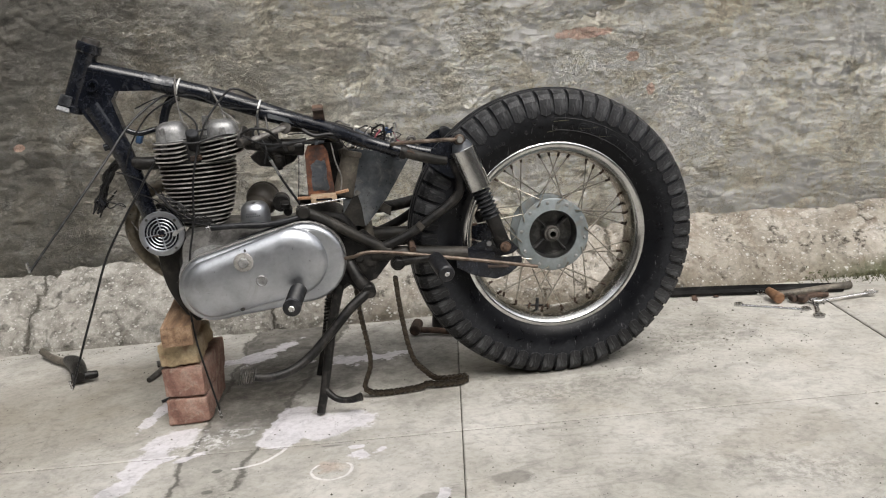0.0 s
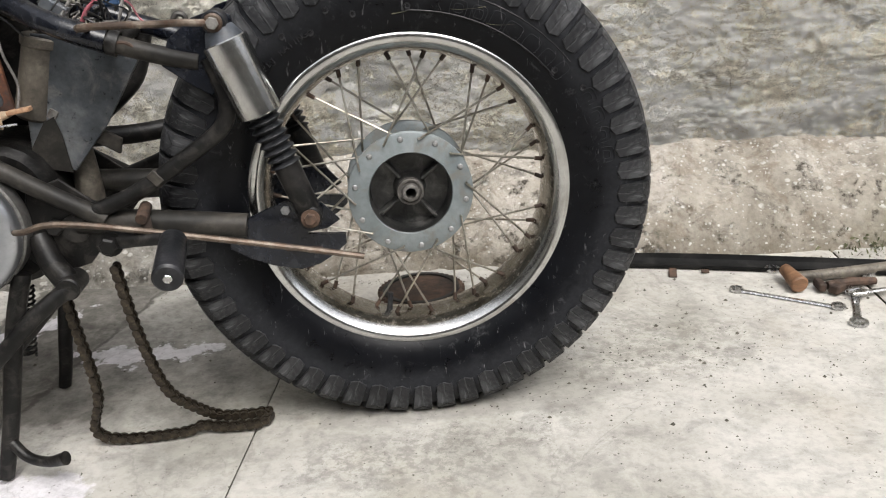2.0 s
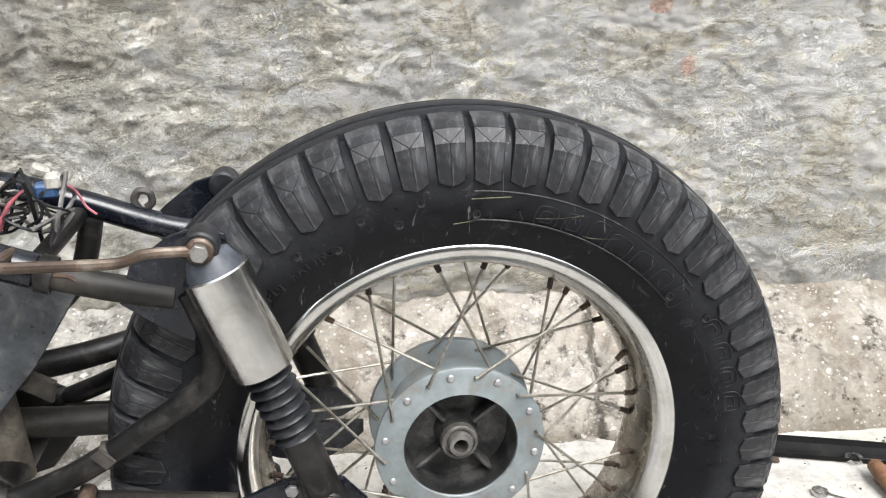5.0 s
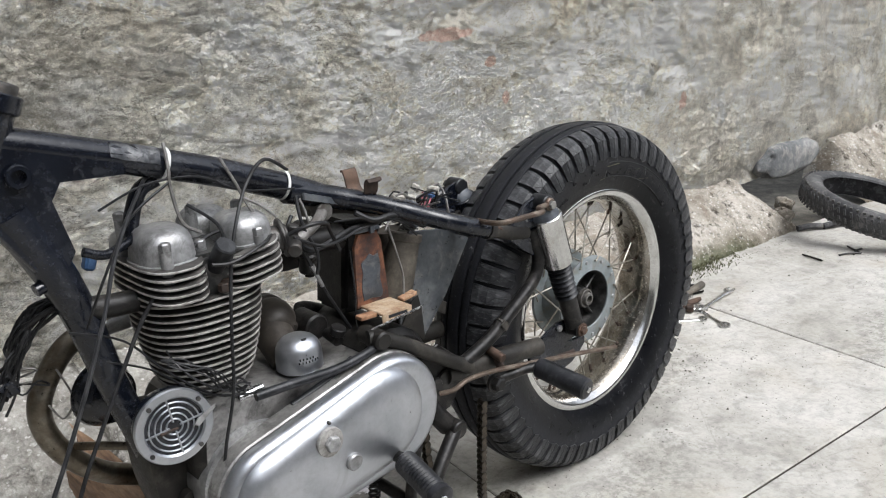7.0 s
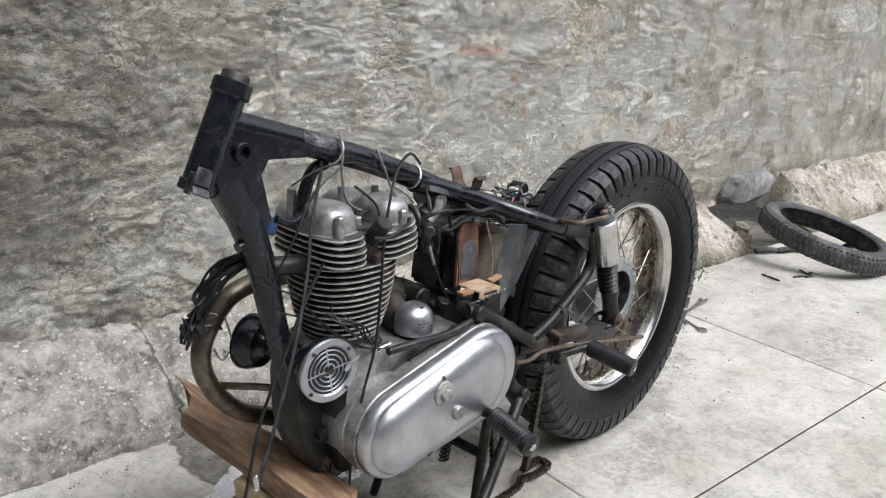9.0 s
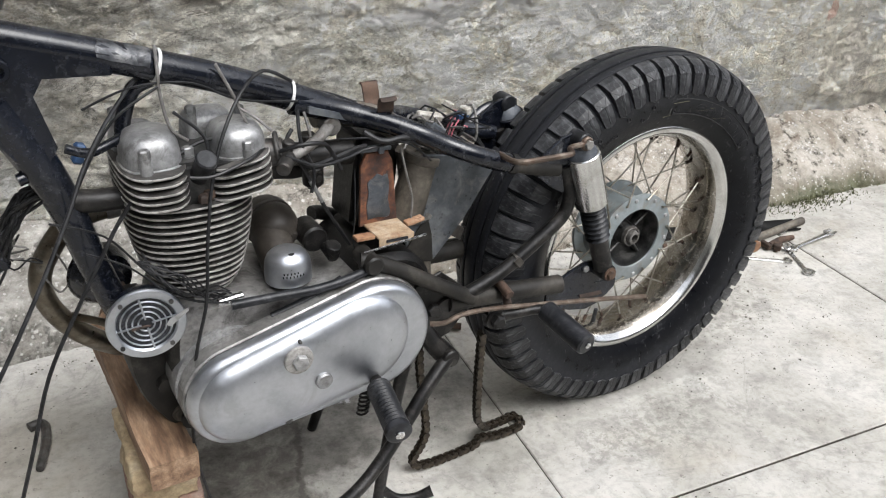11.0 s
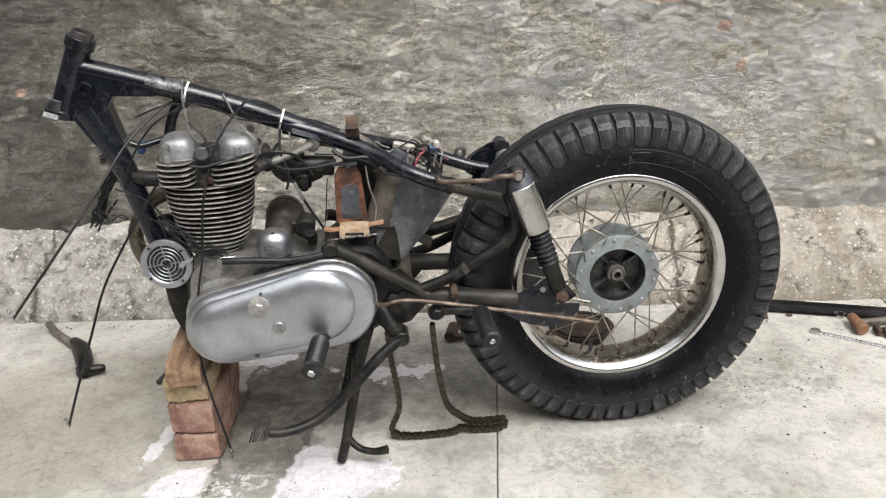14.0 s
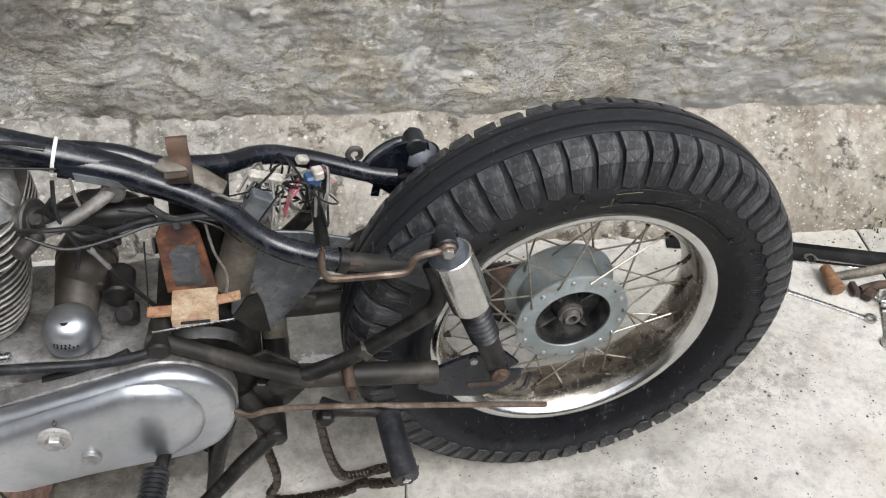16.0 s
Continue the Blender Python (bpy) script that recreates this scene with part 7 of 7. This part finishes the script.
# white ties round the top tube
for x, z, tail in ((-0.834, 0.772, 0.0), (-0.664, 0.710, 0.0)):
    bm = bmesh.new()
    turned(bm, [(-0.002, 0.0198), (-0.002, 0.0212), (0.002, 0.0212), (0.002, 0.0198)], axis="X", n=26, closed=True)
    t = part("cable_tie", bm, TIE, bike, "white plastic cable tie")
    t.matrix_basis = pose(x, 0, z, 0, 19, 0)


# ---- things on the floor ----
def place(ob, x, y, z=0.0, turn=0.0):
    ob.matrix_world = pose(x, y, z, 0, 0, turn)
    return ob


bike_m = bike.matrix_world.copy()

# drive chain, hung from the frame and lying in a loop
line = curve_points([bike_m @ Vector((-0.49, -0.072, 0.285)), bike_m @ Vector((-0.487, -0.072, 0.22)), bike_m @ Vector((-0.475, -0.075, 0.10)), Vector((-0.235, 2.005, 0.03)), Vector((-0.20, 2.008, 0.011)), Vector((-0.11, 2.018, 0.011)), Vector((-0.085, 2.03, 0.014)), Vector((-0.05, 2.028, 0.011)), Vector((0.005, 2.035, 0.011)), Vector((0.008, 2.065, 0.011)), Vector((-0.02, 2.06, 0.012)), Vector((-0.06, 2.05, 0.018)), bike_m @ Vector((-0.345, -0.06, 0.05)), bike_m @ Vector((-0.375, -0.085, 0.10)), bike_m @ Vector((-0.392, -0.105, 0.20)), bike_m @ Vector((-0.40, -0.119, 0.31))], 16)
chain = tagged(new("drive_chain"), "oily brown roller chain hanging to the floor", "chain")
chain.location = line[0]
dist = [0.0]
for a, b in zip(line, line[1:]):
    dist.append(dist[-1] + (b - a).length)


def at_length(s):
    for i in range(len(line) - 1):
        if dist[i + 1] >= s:
            return line[i].lerp(line[i + 1], (s - dist[i]) / max(dist[i + 1] - dist[i], 1e-6))
    return line[-1]


def link_mesh(width):
    bm = bmesh.new()
    for y in (-width, width):
        loops = []
        for e in (-0.0011, 0.0011):
            loops.append([Vector((0.0064 * math.copysign(min(1.0, abs(math.cos(q)) * 1.4), math.cos(q)) + 0.006 * math.cos(q), y + e, math.sin(q) * (0.0066 if abs(math.cos(q)) > 0.3 else 0.0042))) for q in (2 * math.pi * j / 16 for j in range(16))])
        loft(bm, loops)
    for x in (-0.0064, 0.0064):
        rod(bm, (x, -width, 0), (x, width, 0), 0.0042, n=10)
    return bm


pieces = [None, None]
s, k = 0.0, 0
while s + 0.0127 < dist[-1]:
    p, q = at_length(s), at_length(s + 0.0127)
    d = (q - p).normalized()
    side = Vector((0, 1, 0)) if abs(d.y) < 0.9 else Vector((1, 0, 0))
    side = (side - d * side.dot(d)).normalized()
    upv = d.cross(side) * -1
    m = Matrix((d, side, -upv)).transposed().to_4x4()
    m.translation = (p + q) / 2 - line[0]
    if pieces[k % 2] is None:
        pieces[k % 2] = part("chain_link", link_mesh(0.0058 if k % 2 else 0.0034), CHAIN_STEEL, chain)
        pieces[k % 2].matrix_basis = m
    else:
        again("chain_link", pieces[k % 2], chain, m)
    s += 0.0127
    k += 1


def rough_block(size, amount, seed, cut=13):
    """A block with rounded edges whose faces are worn and uneven."""
    bm = bmesh.new()
    bmesh.ops.create_cube(bm, size=1.0)
    bmesh.ops.subdivide_edges(bm, edges=bm.edges[:], cuts=cut, use_grid_fill=True)
    half, r = Vector(size) / 2, 0.007
    for v in bm.verts:
        p = Vector([v.co[k] * size[k] for k in range(3)])
        core = Vector([max(-half[k] + r, min(half[k] - r, p[k])) for k in range(3)])
        d = (p - core).normalized()
        chip = min(0.0, fractal(p.x * 11 + seed, p.y * 11, p.z * 11, 3)) * amount * 1.6
        v.co = core + d * (r + chip + amount * 0.6 * fractal(p.x * 40 + seed, p.y * 40, p.z * 40, 4))
    return bm


for z, h, mat, seed, turn, dx, lab in ((0.0, 0.068, BRICK, 1, 2, 0, "red clay brick, worn edges, under the engine"), (0.068, 0.076, BRICK, 5, -1, 0.004, "dusty red clay brick laid on another brick")):
    b = tagged(part("brick", rough_block((0.098, 0.225, h - 0.002), 0.0035, seed), mat, smooth=50), lab, "brick", "bricks propping the engine")
    place(b, -0.650 + dx, 2.06, z + h / 2, turn)
b = tagged(part("broken_brick", rough_block((0.092, 0.19, 0.056), 0.009, 9), BRICK_PALE, smooth=50), "broken pale yellow brick piece between brick and plank", "brick", "bricks propping the engine")
place(b, -0.653, 2.045, 0.144 + 0.0295, 2)

bm = bmesh.new()
rows = []
NY = 40
for j in range(NY + 1):
    f = j / NY
    y = -0.15 + 0.49 * f
    tail = max(0.0, (f - 0.62) / 0.38)
    loop = []
    for x, z in ((-1, -1), (-0.5, -1), (0, -1), (0.5, -1), (1, -1), (1, 0), (1, 1), (0.5, 1), (0, 1), (-0.5, 1), (-1, 1), (-1, 0)):
        k = fractal(x * 2, y * 9, z, 4)
        # one long sliver stands out where the far corner tore off
        end = 0.284 + 0.012 * fractal(x * 3, z * 2, 5) + (0.134 * max(0.0, (x + 0.35) / 1.35) ** 1.5 if z > 0 else 0.02 * (x + 1))
        yy = -0.115 + (end + 0.115) * f
        drop = 0.010 * tail ** 3 * (1 if x < 0 and z > 0 else 0)
        loop.append((x * 0.034 - 0.010 * tail ** 2 * max(0.0, x) + 0.002 * k * (1 + tail), yy, z * 0.0225 - drop + 0.002 * k * (1 + 2 * tail)))
    rows.append(loop)
loft(bm, rows)
plank = tagged(part("wooden_plank", bm, WOOD, smooth=30), "rough brown wooden plank with a splintered end across the bricks", "plank")
plank.data.materials.append(WOOD_DARK)
for f in plank.data.polygons:
    f.material_index = 1 if f.normal.y > 0.6 else 0
place(plank, -0.649, 2.032, 0.2315, 6.5)
plank.matrix_world = plank.matrix_world @ pose(0, 0, 0, 2.3, 0, 0)


# far side of the alley: an old tyre leaning on the rubble
bm = tyre_mesh([(-0.036, 0.215), (-0.042, 0.226), (-0.047, 0.248), (-0.045, 0.266), (-0.036, 0.280), (-0.02, 0.288), (0, 0.290)], 96, groove=False)
for v in bm.verts:
    v.co.z -= AXLE
old = tagged(part("old_tyre", bm, RUBBER_OLD, smooth=50), "worn dusty tyre with no rim leaning on rubble", "tyre")
old.data.materials.append(RUBBER)
for f in old.data.polygons:
    r = math.hypot(f.center.x, f.center.z)
    f.material_index = 1 if r < 0.235 else 0
bm = bmesh.new()
block(bm, (0, -0.014, 0.2885), (0.009, 0.022, 0.007), (0, 0, 28), 0.001)
block(bm, (0.010, -0.035, 0.2815), (0.010, 0.014, 0.007), (-30, 0, 20), 0.001)
nub = part("tread_nub", bm, RUBBER_OLD, old)
for k in range(144):
    o = nub if k == 0 else again("tread_nub", nub, old, Matrix())
    o.matrix_basis = pose(0, 0, 0, 0, 2.5 * k, 0) @ (pose(0, 0, 0) if k % 2 else pose(0, 0, 0, 0, 0, 180))
old.matrix_world = pose(2.125, 2.42, 0.100, 0, 0, 23) @ pose(0, 0, 0, 14, 0, 0) @ pose(0, 0, 0, 90, 0, 0) @ Matrix.Scale(0.93, 4)


def spanner(length, w, ring0=True, ring1=True, mat=TOOL):
    bm = bmesh.new()
    loft(bm, [[(x, y * wd, z) for y, z in ((-1, 0.002), (-0.6, 0.0045), (0.6, 0.0045), (1, 0.002), (0.6, 0.0005), (-0.6, 0.0005))] for x, wd in ((0.018, w * 0.6), (0.035, w * 0.45), (length / 2, w * 0.4), (length - 0.035, w * 0.45), (length - 0.018, w * 0.6))])
    for x, ring in ((0.009, ring0), (length - 0.009, ring1)):
        if ring:
            turned(bm, [(0.0, w * 0.62), (0.0, w * 1.0), (0.004, w * 1.08), (0.008, w * 1.0), (0.008, w * 0.62)], (x, 0, 0), "Z", 24, closed=True)
        else:
            out = 1 if x > length / 2 else -1
            for s in (-1, 1):
                block(bm, (x + out * 0.006, s * w * 0.72, 0.004), (w * 2.0, w * 0.6, 0.007), (0, 0, out * s * -10), 0.0012)
            block(bm, (x - out * 0.009, 0, 0.004), (w * 0.8, w * 1.5, 0.007), (0, 0, 0), 0.0015)
    return bm


for x0, y0, x1, y1, w, r0, r1, mat, z in ((0.842, 2.45, 1.012, 2.342, 0.0125, True, True, TOOL, 0.0), (1.008, 2.27, 1.064, 2.415, 0.0155, True, False, TOOL, 0.0), (0.942, 2.536, 1.13, 2.485, 0.0145, True, True, TOOL, 0.0), (1.05, 2.385, 1.238, 2.418, 0.0135, False, False, TOOL, 0.009)):
    ln = math.hypot(x1 - x0, y1 - y0)
    ob = tagged(part("spanner", spanner(ln, w, r0, r1, mat), mat), "bright steel spanner lying on the concrete", "spanner", "loose spanners")
    place(ob, x0, y0, z + 0.0005, math.degrees(math.atan2(y1 - y0, x1 - x0)))

hammer = tagged(new("hammer"), "old hammer with worn brown head and dark steel shaft", "hammer")
place(hammer, 0.958, 2.468, 0.0, 4)
bm = bmesh.new()
rod(bm, (0, -0.05, 0.018), (0, 0.02, 0.024), 0.017, 0.012, 14, 0.003)
part("hammer_head", bm, WOOD_DARK, hammer, "worn tan-brown hammer head")
bm = bmesh.new()
sweep(bm, [(0, -0.01, 0.02), (0.08, 0.0, 0.014), (0.26, 0.02, 0.012)], [0.009, 0.011, 0.012], 12, 4)
part("shaft", bm, CANISTER, hammer, "grey-brown steel tube shaft")
bm = bmesh.new()
rod(bm, (0.2585, 0.0198, 0.012), (0.2615, 0.0202, 0.012), 0.0085, n=14)
part("open_end", bm, MATT_BLACK, hammer)
bm = bmesh.new()
sweep(bm, [(0, 0, 0.012), (0.05, 0.004, 0.012), (0.10, 0.0, 0.01)], [0.008, 0.010, 0.007], 10, 4)
block(bm, (0.01, -0.018, 0.013), (0.03, 0.02, 0.016), (0, 0, 30), 0.002)
block(bm, (-0.012, 0.004, 0.013), (0.014, 0.034, 0.016), (0, 0, -10), 0.002)
w = tagged(part("pipe_wrench", bm, RUST_DARK), "small rusty adjustable wrench on the concrete", "wrench")
place(w, 1.015, 2.425, 0.0, 8)

bm = bmesh.new()
xs = np.linspace(0, 0.56, 40)
prof = [(-0.024, 0.012), (-0.022, 0.007), (-0.015, 0.0042), (0.0, 0.0035), (0.010, 0.0055), (0.017, 0.011), (0.020, 0.020)]
outer = [[Vector((x, y + 0.010 * (1 - x / 0.56) ** 2 + 0.003 * math.sin(x * 9), z + (0.002 * math.sin(x * 6) if z > 0.012 else 0.0))) for x in xs] for y, z in prof]
grid = [[bm.verts.new(p) for p in row] for row in outer] + [[bm.verts.new(p - Vector((0, 0, 0.003))) for p in row] for row in outer[::-1]]
for a, b in zip(grid, grid[1:] + grid[:1]):
    for i in range(len(xs) - 1):
        bm.faces.new((a[i], a[i + 1], b[i + 1], b[i]))
guard = tagged(part("mudguard_blade", bm, MATT_BLACK), "long black bent sheet metal strip with tabs against the wall", "mudguard")
place(guard, 0.635, 2.605, 0.0, -11.0)
for x in (0.125, 0.19):
    bm = bmesh.new()
    block(bm, (x, -0.028 - (0.012 if x < 0.15 else 0), 0.005), (0.016, 0.034 if x < 0.15 else 0.012, 0.003), (10, 0, 0), 0.001)
    part("tab", bm, RUST_DARK, guard)

drum = tagged(new("brake_drum"), "rusty brown brake drum with a sprocket lying on the floor", "brake drum")
place(drum, 0.236, 2.455)
bm = bmesh.new()
turned(bm, [(0.0, 0.06), (0.008, 0.07), (0.028, 0.073), (0.034, 0.076), (0.040, 0.075), (0.040, 0.066), (0.03, 0.062), (0.014, 0.06), (0.012, 0.02), (0.02, 0.018), (0.02, 0.0)], axis="Z", n=40)
part("drum_shell", bm, GRIME, drum)
bm = bmesh.new()
teeth = 44
loops = []
for z, k in ((0.030, 0.0), (0.031, 1.0), (0.036, 1.0), (0.037, 0.0)):
    loops.append([Vector(((0.080 + k * (0.006 if j % 4 in (1, 2) else 0.0)) * math.cos(2 * math.pi * j / (teeth * 4)), (0.080 + k * (0.006 if j % 4 in (1, 2) else 0.0)) * math.sin(2 * math.pi * j / (teeth * 4)), z)) for j in range(teeth * 4)])
loft(bm, loops)
part("sprocket_ring", bm, RUST_DARK, drum, "brown toothed sprocket ring")

bm = bmesh.new()
sweep(bm, [(0, 0, 0.016), (0.06, -0.02, 0.014), (0.15, -0.07, 0.012)], [0.009, 0.009, 0.008], 12, 4)
rod(bm, (-0.012, -0.02, 0.02), (0.0, 0.035, 0.026), 0.016, n=14, bevel=0.003)
ob = tagged(part("stub_pipe", bm, RUST_DARK), "rusty pipe with a flanged end on the floor", "pipe")
place(ob, -0.10, 2.455)
bm = bmesh.new()
rod(bm, (0, 0, 0.0), (0.0, 0, 0.05), 0.024, 0.02, 18, 0.003)
rod(bm, (0.03, 0.01, 0.0), (0.05, 0.03, 0.03), 0.018, 0.014, 14, 0.003)
ob = tagged(part("engine_mount", bm, GRIME), "small black oily metal part near the wall", "machine part")
place(ob, -0.035, 2.52)

lever = tagged(new("kick_lever"), "old steel lever with dark heavy boss on the floor", "lever")
place(lever, -1.235, 2.56)
bm = bmesh.new()
sweep(bm, [(-0.01, 0.015, 0.022), (0.03, -0.03, 0.018), (0.09, -0.085, 0.016), (0.125, -0.115, 0.018)], [0.011, 0.010, 0.011, 0.014], 12, 4)
part("arm", bm, CANISTER, lever)
bm = bmesh.new()
sweep(bm, [(0.11, -0.10, 0.024), (0.15, -0.15, 0.028), (0.185, -0.215, 0.030), (0.205, -0.265, 0.024)], [0.014, 0.023, 0.022, 0.014], 16, 4)
rod(bm, (0.18, -0.255, 0.02), (0.245, -0.235, 0.02), 0.016, 0.010, 14, 0.003)
part("boss", bm, GRIME, lever, "dark brown cast boss")
bm = bmesh.new()
sweep(bm, [(-0.018, 0.0, 0.008), (0.0, 0.006, 0.008), (0.01, -0.01, 0.008), (0.008, -0.06, 0.008), (-0.005, -0.125, 0.008)], [0.010, 0.009, 0.009, 0.009, 0.007], 10, 4)
ob = tagged(part("metal_hook", bm, TOOL_DARK), "small bent dark metal hook on the concrete", "hook")
place(ob, -0.83, 2.39)
bm = bmesh.new()
sweep(bm, [(0, 0, 0.006), (0.03, 0.015, 0.010), (0.07, 0.02, 0.006)], 0.004, 8, 4)
ob = tagged(part("rubber_scrap", bm, RUBBER_SOFT), "black rubber scrap beside the bricks", "scrap")
place(ob, -0.755, 2.10)

# rubble, rags and twigs by the old tyre
def pebble(size, amount, seed, n=4):
    """A rounded uneven stone."""
    bm = bmesh.new()
    bmesh.ops.create_icosphere(bm, subdivisions=n, radius=0.5)
    for v in bm.verts:
        p = v.co.normalized()
        q = Vector([math.copysign(abs(c) ** 0.75, c) for c in p]) * 0.5
        q *= 1 + amount * fractal(p.x * 1.3 + seed, p.y * 1.3, p.z * 1.3, 6)
        v.co = Vector((q.x * size[0], q.y * size[1], q.z * size[2]))
    return bm


for i, (x, y, s) in enumerate(((2.02, 2.72, 0.05), (2.1, 2.78, 0.04), (2.2, 2.83, 0.05), (1.95, 2.66, 0.03))):
    st = tagged(part("rubble_stone", pebble((s * 1.6, s * 1.2, s), 0.35, 20 + i, 3), MORTAR, smooth=60), "pale lump of broken mortar", "rubble", "rubble by the wall")
    place(st, x, y, s * 0.42, 40 * i)
st = tagged(part("stone_lump", pebble((0.40, 0.11, 0.15), 0.13, 77, 4), STONE, smooth=60), "rounded blue-grey cement lump at the wall foot", "stone")
place(st, 2.24, 2.872, 0.20, 0)
rnd = random.Random(11)
for i in range(5):
    x, y = 1.95 + 0.09 * i, 2.62 - 0.05 * i
    bm = bmesh.new()
    sweep(bm, [(0, 0, 0.012), (0.05, rnd.uniform(-0.02, 0.02), 0.018), (0.11, rnd.uniform(-0.03, 0.03), 0.012), (0.15, rnd.uniform(-0.04, 0.04), 0.01)], [0.012, 0.012, 0.010, 0.006], 8, 4)
    place(tagged(part("rag_strip", bm, RUBBER_OLD), "twisted dark rag strip on the floor", "rag", "rags by the tyre"), x, y, 0, rnd.uniform(-60, 10))
for i, (x, y, a) in enumerate(((1.79, 2.37, -30), (1.83, 2.34, 10), (1.86, 2.33, 60), (1.70, 2.38, 80))):
    bm = bmesh.new()
    sweep(bm, [(0, 0, 0.004), (0.04, 0.005, 0.006), (0.08, 0, 0.004)], 0.0035, 6, 3)
    place(tagged(part("twig", bm, GRIME), "short dark twig on the concrete", "twig", "twigs"), x, y, 0, a)

# a little moss and grass at the wall foot
bm = bmesh.new()
rnd = random.Random(3)
for i in range(420):
    x = rnd.gauss(1.36, 0.10)
    y = 2.615 - abs(rnd.gauss(0, 0.035)) + 0.02
    h = rnd.uniform(0.003, 0.013)
    a = rnd.uniform(0, 6.28)
    w = rnd.uniform(0.0012, 0.003)
    dx, dy = math.cos(a), math.sin(a)
    z0 = max(0.0, (y - 2.625) * 0.8)
    v = [bm.verts.new(p) for p in ((x - dy * w, y + dx * w, z0 - 0.002), (x + dy * w, y - dx * w, z0 - 0.002), (x + dx * h * 0.5 + dy * w * 0.6, y + dy * h * 0.5 - dx * w * 0.6, z0 + h * 0.7), (x + dx * h * 0.9, y + dy * h * 0.9, z0 + h))]
    bm.faces.new((v[0], v[1], v[2]))
    bm.faces.new((v[0], v[2], v[3]))
for i in range(110):
    x, y = rnd.gauss(1.32, 0.12), rnd.uniform(2.615, 2.70)
    s, a = rnd.uniform(0.004, 0.010), rnd.uniform(0, 6.28)
    z0 = max(0.0, (y - 2.63) * 0.9) + 0.008
    dx, dy = math.cos(a) * s, math.sin(a) * s
    v = [bm.verts.new(p) for p in ((x - dx, y - dy, z0 - 0.006), (x + dy * 0.4, y - dx * 0.4, z0), (x + dx, y + dy, z0 + 0.003), (x - dy * 0.4, y + dx * 0.4, z0 + 0.004))]
    bm.faces.new(v)
MOSS = surface("moss_green", [(0.06, 0.06, 0.03), (0.1, 0.105, 0.05), (0.18, 0.175, 0.095)], 40, 0.9, 0, 0.3, 0.001)
tagged(part("moss", bm, MOSS, smooth=0), "low green moss and grass along the wall foot", "moss", kind="stuff")
# grit scattered over the slabs
bm = bmesh.new()
rnd = random.Random(8)
for i in range(1700):
    x, y = rnd.uniform(-1.2, 1.9), rnd.uniform(1.3, 2.6)
    kind = rnd.random()
    if kind < 0.28:
        x, y = rnd.gauss(0.6, 0.22), rnd.gauss(2.2, 0.14)
    elif kind < 0.55:
        x, y = rnd.uniform(-1.4, 1.9), 2.6 - abs(rnd.gauss(0, 0.016))
    s = rnd.uniform(0.0008, 0.0022) if rnd.random() < 0.93 else rnd.uniform(0.0025, 0.0045)
    if y > 2.6:
        continue
    p = [bm.verts.new((x + s * q[0] * rnd.uniform(0.6, 1.3), y + s * q[1] * rnd.uniform(0.6, 1.3), max(0.0, s * q[2]))) for q in ((1, 0, 0), (0, 1, 0), (-1, 0, 0), (0, -1, 0), (0, 0, 0.9))]
    for k in range(4):
        bm.faces.new((p[k], p[(k + 1) % 4], p[4]))
tagged(part("grit", bm, SOIL, smooth=0), "dark grit and crumbs scattered over the floor", "grit", kind="stuff")
